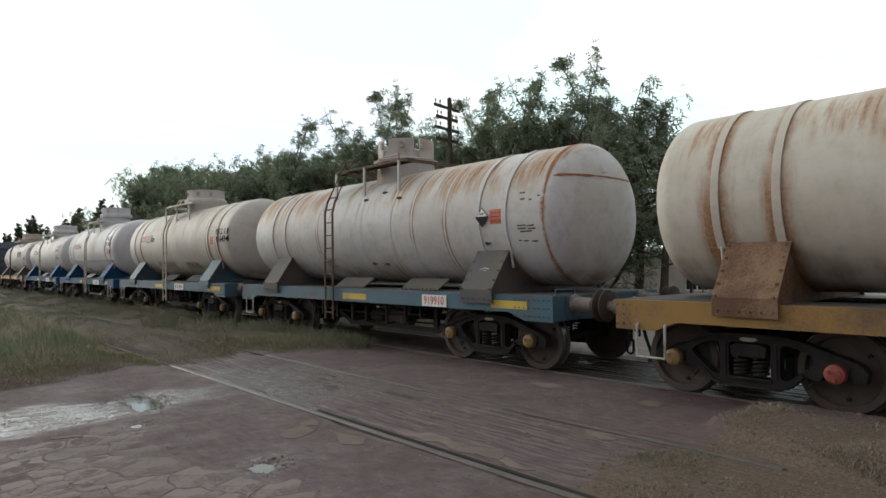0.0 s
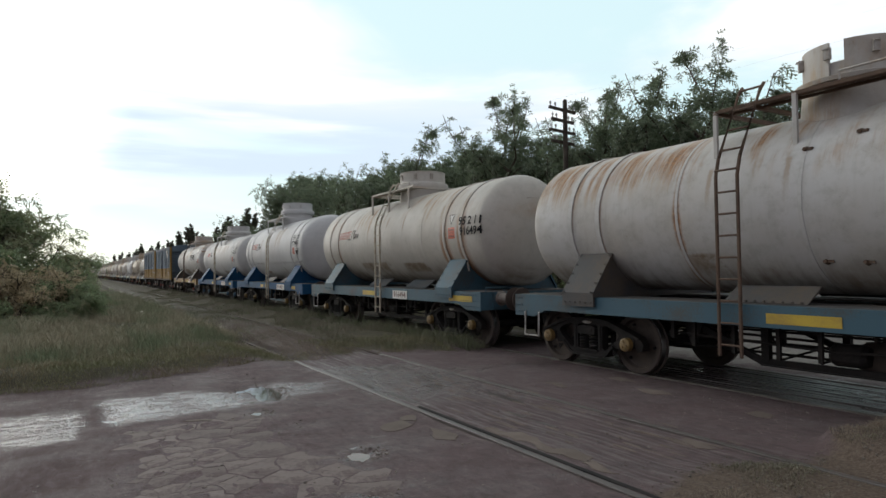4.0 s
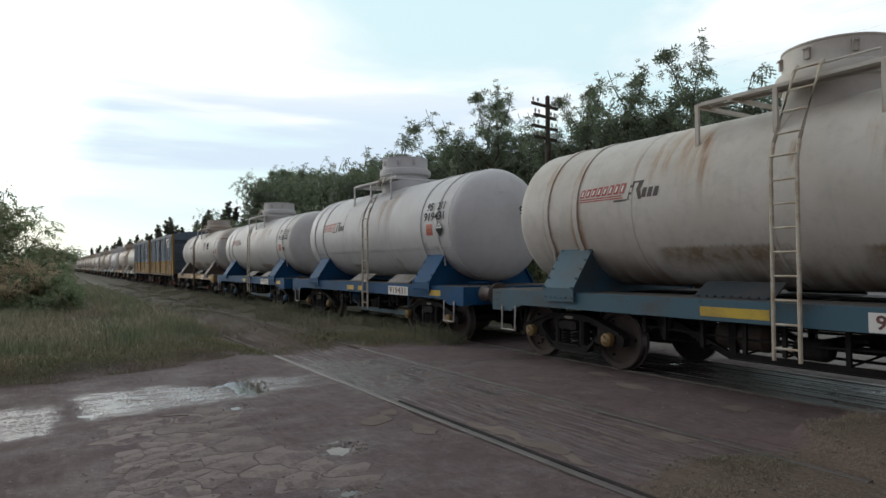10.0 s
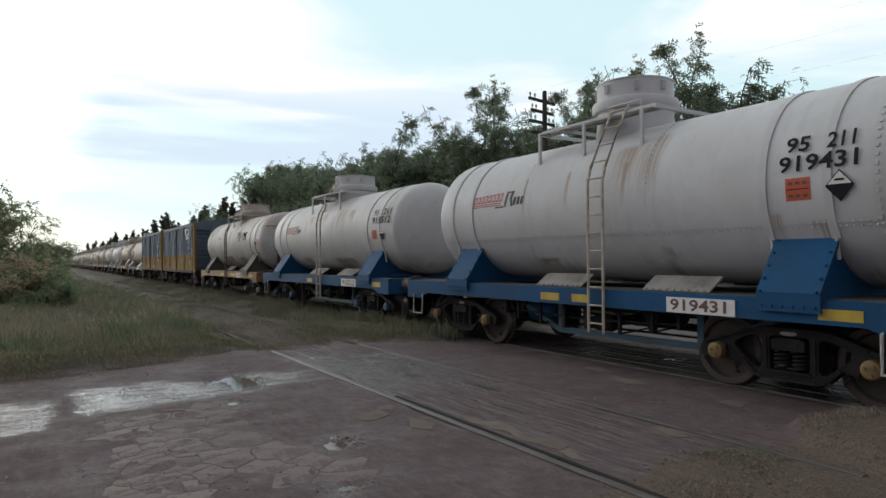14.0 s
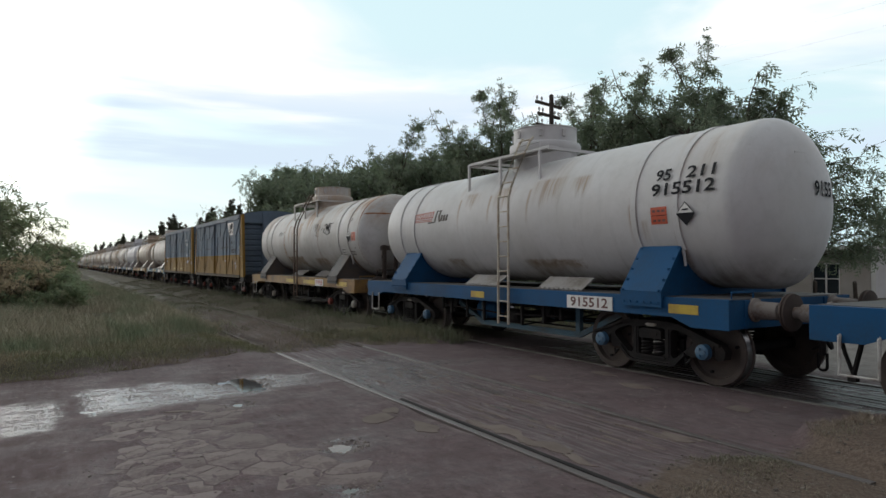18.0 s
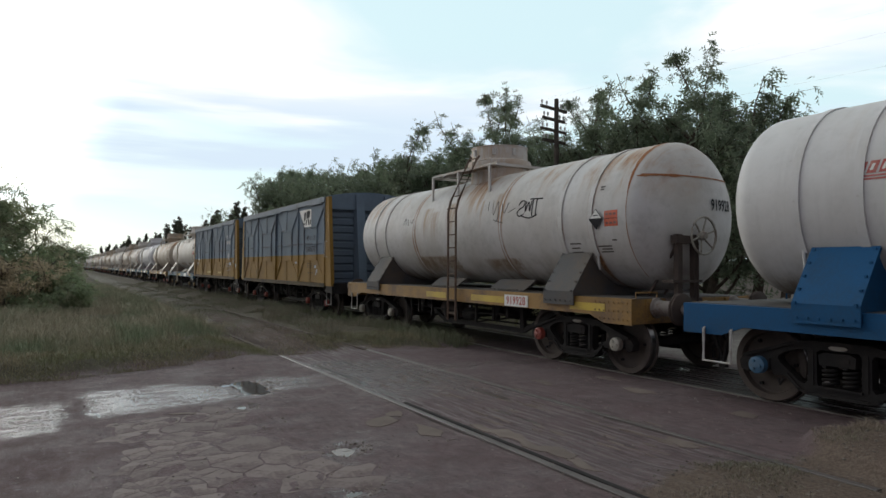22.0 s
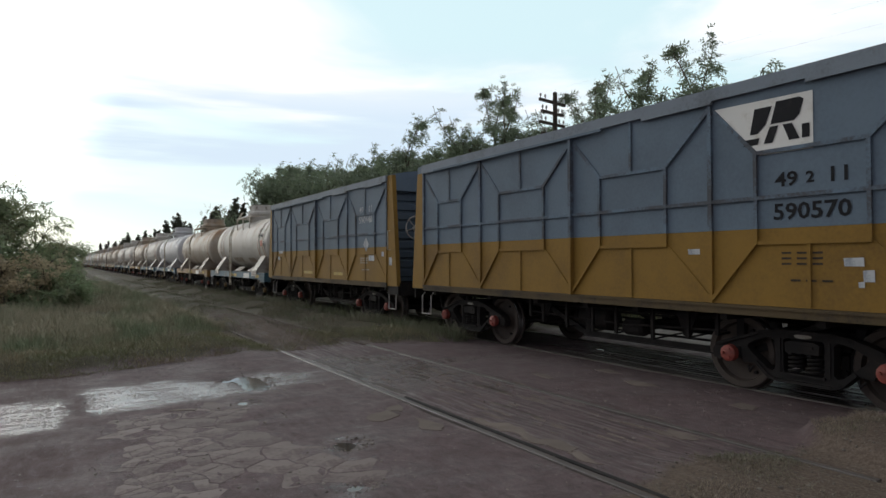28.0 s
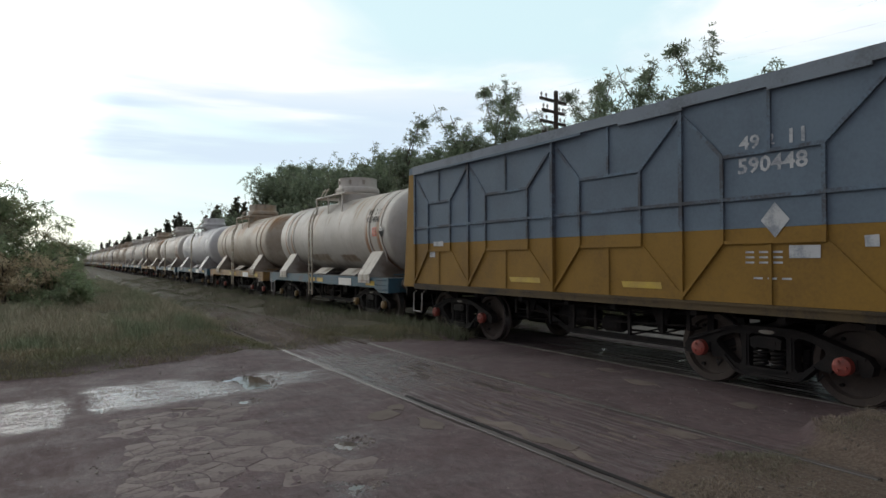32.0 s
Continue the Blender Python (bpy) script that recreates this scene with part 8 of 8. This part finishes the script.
for k, (z, w) in enumerate(((7.62, 0.85), (7.22, 0.72), (6.82, 0.82), (6.42, 0.72))):
    arm = part("crossarm", "crossarm%d" % k, lambda bm, w=w: box(bm, -w, w, 0.09, 0.17, -0.05, 0.05), POLEWOOD, pole, at=pose(0, 0, z))
    for x in (-w + 0.08, -w * 0.55, w * 0.55, w - 0.08):
        part("insulator", "insulator", lambda bm: turned(bm, [(0.0, 0.0), (0.0, 0.018), (0.06, 0.018), (0.07, 0.04), (0.13, 0.045), (0.17, 0.03), (0.19, 0.0)], "z", n=8), PORCELAIN, arm, at=pose(x, 0.13, 0.05))
far_pole = copy_thing(pole, pose(13.8, -34.0, 0, 0, 0, 0))


def wire(name, a, c, sag):
    def make(bm):
        pts = []
        for k in range(25):
            t = k / 24
            p = Vector(a).lerp(Vector(c), t)
            p.z -= 4 * sag * t * (1 - t)
            pts.append(p)
        rod(bm, pts, 0.0008, 4)
    ob = new(name, mesh_of("wire%s" % (a,), make, DARKIRON))
    return tagged(ob, "thin dark telegraph wire strung between poles", "wire", "telegraph wires")


for z, w in ((6.97, 0.68), (6.97, -0.68), (6.26, 0.66)):
    wire("wire", (13.8 + w, 16.0, z), (13.8 + w, -33.9, z), 0.8)

# ---- houses and fence behind the lane ----
GREYWALL = worn("grey_unpainted_render", (0.27, 0.24, 0.215), (0.33, 0.30, 0.27), 0.9, 0, 1.2, 30, (0.35, 0.7), 0.4)
WHITEWALL = worn("whitewashed_wall", (0.55, 0.54, 0.51), (0.44, 0.42, 0.38), 0.85, 0, 1.0, 30, (0.4, 0.75), 0.3)
ROOFSHEET = worn("dull_roof_sheet", (0.13, 0.115, 0.105), (0.19, 0.165, 0.15), 0.7, 0.1, 1.5, 30)
m, n, l, b = node_mat("dark_window_glass")
b.inputs["Base Color"].default_value = (0.02, 0.025, 0.03, 1)
b.inputs["Roughness"].default_value = 0.08
GLASS = m


# one low house: its long side grey and bare, its end whitewashed, with a porch behind the end
HX, HY, HL, HW, HE = 30.8, 14.15, 8.0, 4.7, 2.02
home = thing("house", "low house with bare grey side and whitewashed end", "house", "houses behind the lane", at=pose(HX, HY, 0))


def make_grey_side(bm):
    box(bm, 0, 0.2, 0.22, 1.52, -0.1, HE)
    box(bm, 0, 0.2, 1.52, 2.80, -0.1, 0.15)
    box(bm, 0, 0.2, 1.52, 2.80, 1.62, HE)
    box(bm, 0, 0.2, 2.80, HL, -0.1, HE)


def make_white_end(bm):
    box(bm, 0, 1.85, 0, 0.2, -0.1, HE + 0.12)
    box(bm, 1.85, 3.0, 0, 0.2, -0.1, 0.70)
    box(bm, 1.85, 3.0, 0, 0.2, 1.50, HE + 0.10)
    box(bm, 3.0, HW, 0, 0.2, -0.1, HE + 0.08)
    box(bm, HW - 0.2, HW, 0.21, HL, -0.1, HE)


part("wall", "grey_side", make_grey_side, GREYWALL, home, "bare grey rendered wall")
part("wall", "white_end", make_white_end, WHITEWALL, home, "whitewashed wall")
part("roof", "home_roof", lambda bm: prism(bm, [(-0.45, HE + 0.10), (-0.45, HE + 0.20), (2.2, HE + 0.42), (HW + 2.6, HE + 0.10), (HW + 2.6, HE - 0.02), (2.2, HE + 0.30)], "y", -0.55, HL + 0.3), ROOFSHEET, home)
for k, (m, wide, z, tall) in enumerate(((pose(0, 1.52, 0, 0, 0, 0), 1.28, 0.15, 1.47), (pose(3.0, 0, 0, 0, 0, 90), 1.15, 0.70, 0.80))):
    win = part("window", "home_pane%d" % k, lambda bm: box(bm, 0.10, 0.115, 0, wide, z, z + tall), GLASS, home, at=m)
    part("frame", "home_frame%d" % k, lambda bm: (box(bm, 0.04, 0.13, 0, 0.06, z, z + tall), box(bm, 0.04, 0.13, wide - 0.06, wide, z, z + tall), box(bm, 0.04, 0.13, 0.061, wide - 0.061, z, z + 0.06),
         box(bm, 0.04, 0.13, 0.061, wide - 0.061, z + tall - 0.06, z + tall), box(bm, 0.05, 0.12, wide / 2 - 0.03, wide / 2 + 0.03, z + 0.061, z + tall - 0.061)), WHITEWALL, win)
    part("sash_bar", "home_sash%d" % k, lambda bm: box(bm, 0.052, 0.118, 0.062, wide - 0.062, z + tall / 2 - 0.025, z + tall / 2 + 0.025), WHITEWALL, win)
part("porch_wall", "porch_wall", lambda bm: box(bm, HW + 0.01, HW + 2.4, 2.6, 2.8, -0.1, HE), WHITEWALL, home, "whitewashed porch wall")
part("porch_door", "porch_door", lambda bm: box(bm, HW + 0.35, HW + 1.1, 2.55, 2.595, 0.0, 1.9), POLEWOOD, home, "dark wooden door")
for x in (HW + 1.1, HW + 2.35):
    part("porch_post", "porch_post", lambda bm: prism(bm, [(-0.06, -0.1), (0.06, -0.1), (0.05, HE - 0.02), (-0.05, HE - 0.02)], "x", -0.05, 0.05), POLEWOOD, home, at=pose(x, -0.1, 0))


def make_fence_post(bm):
    prism(bm, [(-0.045, -0.1), (-0.05, 1.05), (0.0, 1.10), (0.05, 1.04), (0.045, -0.1)], "x", -0.04, 0.04)


for k in range(9):
    p = tagged(new("fence_post", mesh_of("fence_post", make_fence_post, POLEWOOD)), "rough dark wooden fence post", "fence post", "fence before the cottage")
    p.matrix_basis = pose(20.6 + 0.1 * math.sin(k * 2.1), 2.0 + 1.15 * k, -0.03, 2 * math.sin(k * 1.7), 3 * math.sin(k * 2.9), 20 * k)


# ---- the train ----
TRAIN = []


def couple(w, at):
    TRAIN.append((w, at))
    return w


couple(tank_wagon(-43.5, BEIGE, OCHRE, SADDLERUST, (CAPRED, CAPYELLOW, CAPRED, CAPYELLOW), RUSTYLADDER, "beige tank wagon with rusty straps on an ochre frame", radius=1.16, heads=(0.6, 0.63), straps=(1.30, 1.95, 8.52, 9.22), saddles=(1.63, 8.78), bogies=(1.55, 1.58)), -43.5)
couple(tank_wagon(-32.0, RUSTY, OLDBLUE, GREYSADDLE, CAPYELLOW, RUSTYLADDER, "rust-streaked pale tank wagon on a faded blue frame", plate="919910", ladder_y=5.97, radius=1.155, lift=-0.08, dome=-0.08, heads=(0.37, 0.38), straps=(1.16, 1.76, 8.55, 9.2), saddles=(1.53, 8.72),
                  signs=(1.34, -0.01), notched=True, rust_head=True, plate_ink=REDPAINT, seams=(2.6, 3.54, 4.21, 5.24, 7.0), plate_y=2.6, plate_size=0.70, bogies=(1.53, 1.6), marks=((0.855, 0.375), (5.1, 0.43)), studs=((4.67, 0.78), (5.1, -0.85), (4.67, -0.87), (1.62, -0.47), (5.24, 0.64), (4.07, 0.58)), reservoir=(-1.35, -0.10)), -32.0)
couple(tank_wagon(-20.38, CREAM, OLDBLUE, OLDBLUE, CAPYELLOW, CREAMLADDER, "cream tank wagon with faded red lettering on a blue frame", number=("95/2 11", "916494"), plate="916494", radius=1.2, lift=-0.02, dome=-0.09,
                  ladder_y=5.0, top=-0.16, logo=(8.35, REDPAINT), signs=(1.44, -0.03), chock=SLATE, plate_y=3.63, plate_size=0.86, number_wide=0.81, number_y=0.66, number_v=-0.02, top_row=((0.31, 0.29), (-0.16, 0.46)), bogies=(1.57, 1.76), marks=((0.77, 0.46), (5.53, 0.46)),
                  end_number=True, end_at=(0.66, 0.14, 0.70, 0.26), diamond=False, heads=(0.42, 0.70), saddles=(1.41, 8.6), straps=(1.07, 1.79, 8.45, 9.15)), -20.38)
couple(tank_wagon(-8.94, WHITE, BLUE, BLUE, CAPYELLOW, CREAMLADDER, "clean white tank wagon on a bright blue frame", number=("95/211", "919431"), plate="919431", radius=1.235, lift=0.07, dome=0.15, number_y=1.37, number_v=0.17, number_wide=0.85, plate_y=2.785, plate_size=1.08,
                  logo=(8.05, REDPAINT), signs=(1.615, -0.10), chock=CHOCKWHITE, top=-0.12, ladder_y=4.64, long_seam=True, seams=(), end_number=True, end_at=(0.60, 0.28, 0.60, 0.25), heads=(0.77, 1.26), straps=(1.29, 2.03, 8.1, 8.8), bogies=(1.8, 1.83), marks=((1.095, 0.225), (4.92, 0.175), (5.61, 0.225)), reservoir=(0.65, 0.03), front_step=True), -8.94)
couple(tank_wagon(2.48, WHITE_B, BLUE, BLUE, CAPBLUE, CREAMLADDER, "white tank wagon on a bright blue frame with a red panel", number=("95/211", "915512"), plate="915512", radius=1.17, lift=-0.10, dome=-0.11, number_y=0.85, number_v=0.21, number_wide=1.03, top_row=((0.34, 0.26), (-0.29, 0.44)), top=-0.1, ladder_y=4.59, plate_y=2.375, plate_size=1.05, heads=(0.26, 0.75),
                  logo=(8.45, REDPAINT), signs=(1.245, -0.15), chock=CHOCKWHITE, end_number=True, end_at=(0.56, 0.18, 0.80, 0.29), seams=(), straps=(0.96, 1.70, 8.40, 9.09), saddles=(1.33, 8.62), marks=((0.66, 0.23), (5.4, 0.225)), bogies=(1.42, 1.8)), 2.48)
couple(tank_wagon(13.82, RUSTY_B, OCHRE, GREYSADDLE, (CAPWHITE, CAPRED, CAPWHITE, CAPWHITE), RUSTYLADDER, "weathered white tank wagon with scrawls on an ochre frame", plate="919928", ladder_y=4.79, radius=1.175, lift=-0.08, dome=-0.14,
                  signs=(0.62, -0.06), heads=(0.33, 0.55), straps=(1.06, 1.78, 8.55, 9.2), saddles=(1.52, 8.7), brake=True, scrawl=True, rust_head=True, end_words="919928", end_at=(0.50, 0.16, 0.58, 0.25), seams=(3.51, 6.98), plate_ink=REDPAINT, plate_y=2.685, plate_size=0.73, bogies=(1.4, 1.4), marks=((0.9, 0.385), (3.58, 0.57), (5.53, 0.42))), 13.82)
couple(covered_wagon(25.2, "grey-blue and yellow ochre covered goods wagon with a white badge", ("49", "2", "11"), "590570", True, True, False), 25.2)
couple(covered_wagon(36.78, "grey-blue and yellow ochre covered goods wagon with a hand brake", ("49", "2", "11"), "590448", False, False, True), 36.78)
couple(tank_wagon(48.75, CREAM, OLDBLUE, BEIGE, CAPYELLOW, CREAMLADDER, "cream tank wagon on a faded blue frame", number=("95/2 11", "915406"), ladder_y=5.6, signs=(1.34, -0.05), straps=(0.96, 1.71, 8.3, 8.9), saddles=(1.41, 8.6)), 48.75)
couple(tank_wagon(60.2, OLDTAN, OCHRE, OLDTAN, CAPRED, CREAMLADDER, "weathered tan tank wagon on an ochre frame", ladder_y=5.0), 60.2)
couple(tank_wagon(71.6, WHITE, OLDBLUE, WHITE_B, CAPYELLOW, CREAMLADDER, "white tank wagon further back in the train", rolls=False), 71.6)
couple(tank_wagon(83.0, CREAM, OLDBLUE, CREAM, CAPYELLOW, CREAMLADDER, "dull cream tank wagon further back in the train", rolls=False), 83.0)
couple(tank_wagon(94.4, OLDTAN, OCHRE, OLDTAN, CAPRED, RUSTYLADDER, "tan tank wagon further back in the train", rolls=False), 94.4)
for k in range(22):
    src = TRAIN[9 + (k * 2 + k // 3) % 4][0] if k % 4 else TRAIN[8][0]
    at = 105.8 + 11.4 * k
    couple(copy_thing(src, pose(TRACK_X, at, 0)), at)


def travel(t):
    i = min(int(t), 31)
    p = [TRAVEL[min(max(i + k, 0), 32)] for k in (-1, 0, 1, 2)]
    if i == 0:
        p[0] = 2 * p[1] - p[2]
    if i == 31:
        p[3] = 2 * p[2] - p[1]
    u = t - i
    return p[1] + 0.5 * u * (p[2] - p[0] + u * (2 * p[0] - 5 * p[1] + 4 * p[2] - p[3] + u * (3 * (p[1] - p[2]) + p[3] - p[0])))


def motions():
    for w, at in TRAIN:
        walk(w, [(t, pose(TRACK_X, at - travel(t), 0)) for t in range(33)])
    steps = [k * 7 / 30 for k in range(137)] + [32.0]
    for ax, y in WHEELSETS:
        walk(ax, [(t, pose(0, y, WHEEL_R, math.degrees((travel(t) - travel(0)) / WHEEL_R), 0, 0)) for t in steps])


motions()
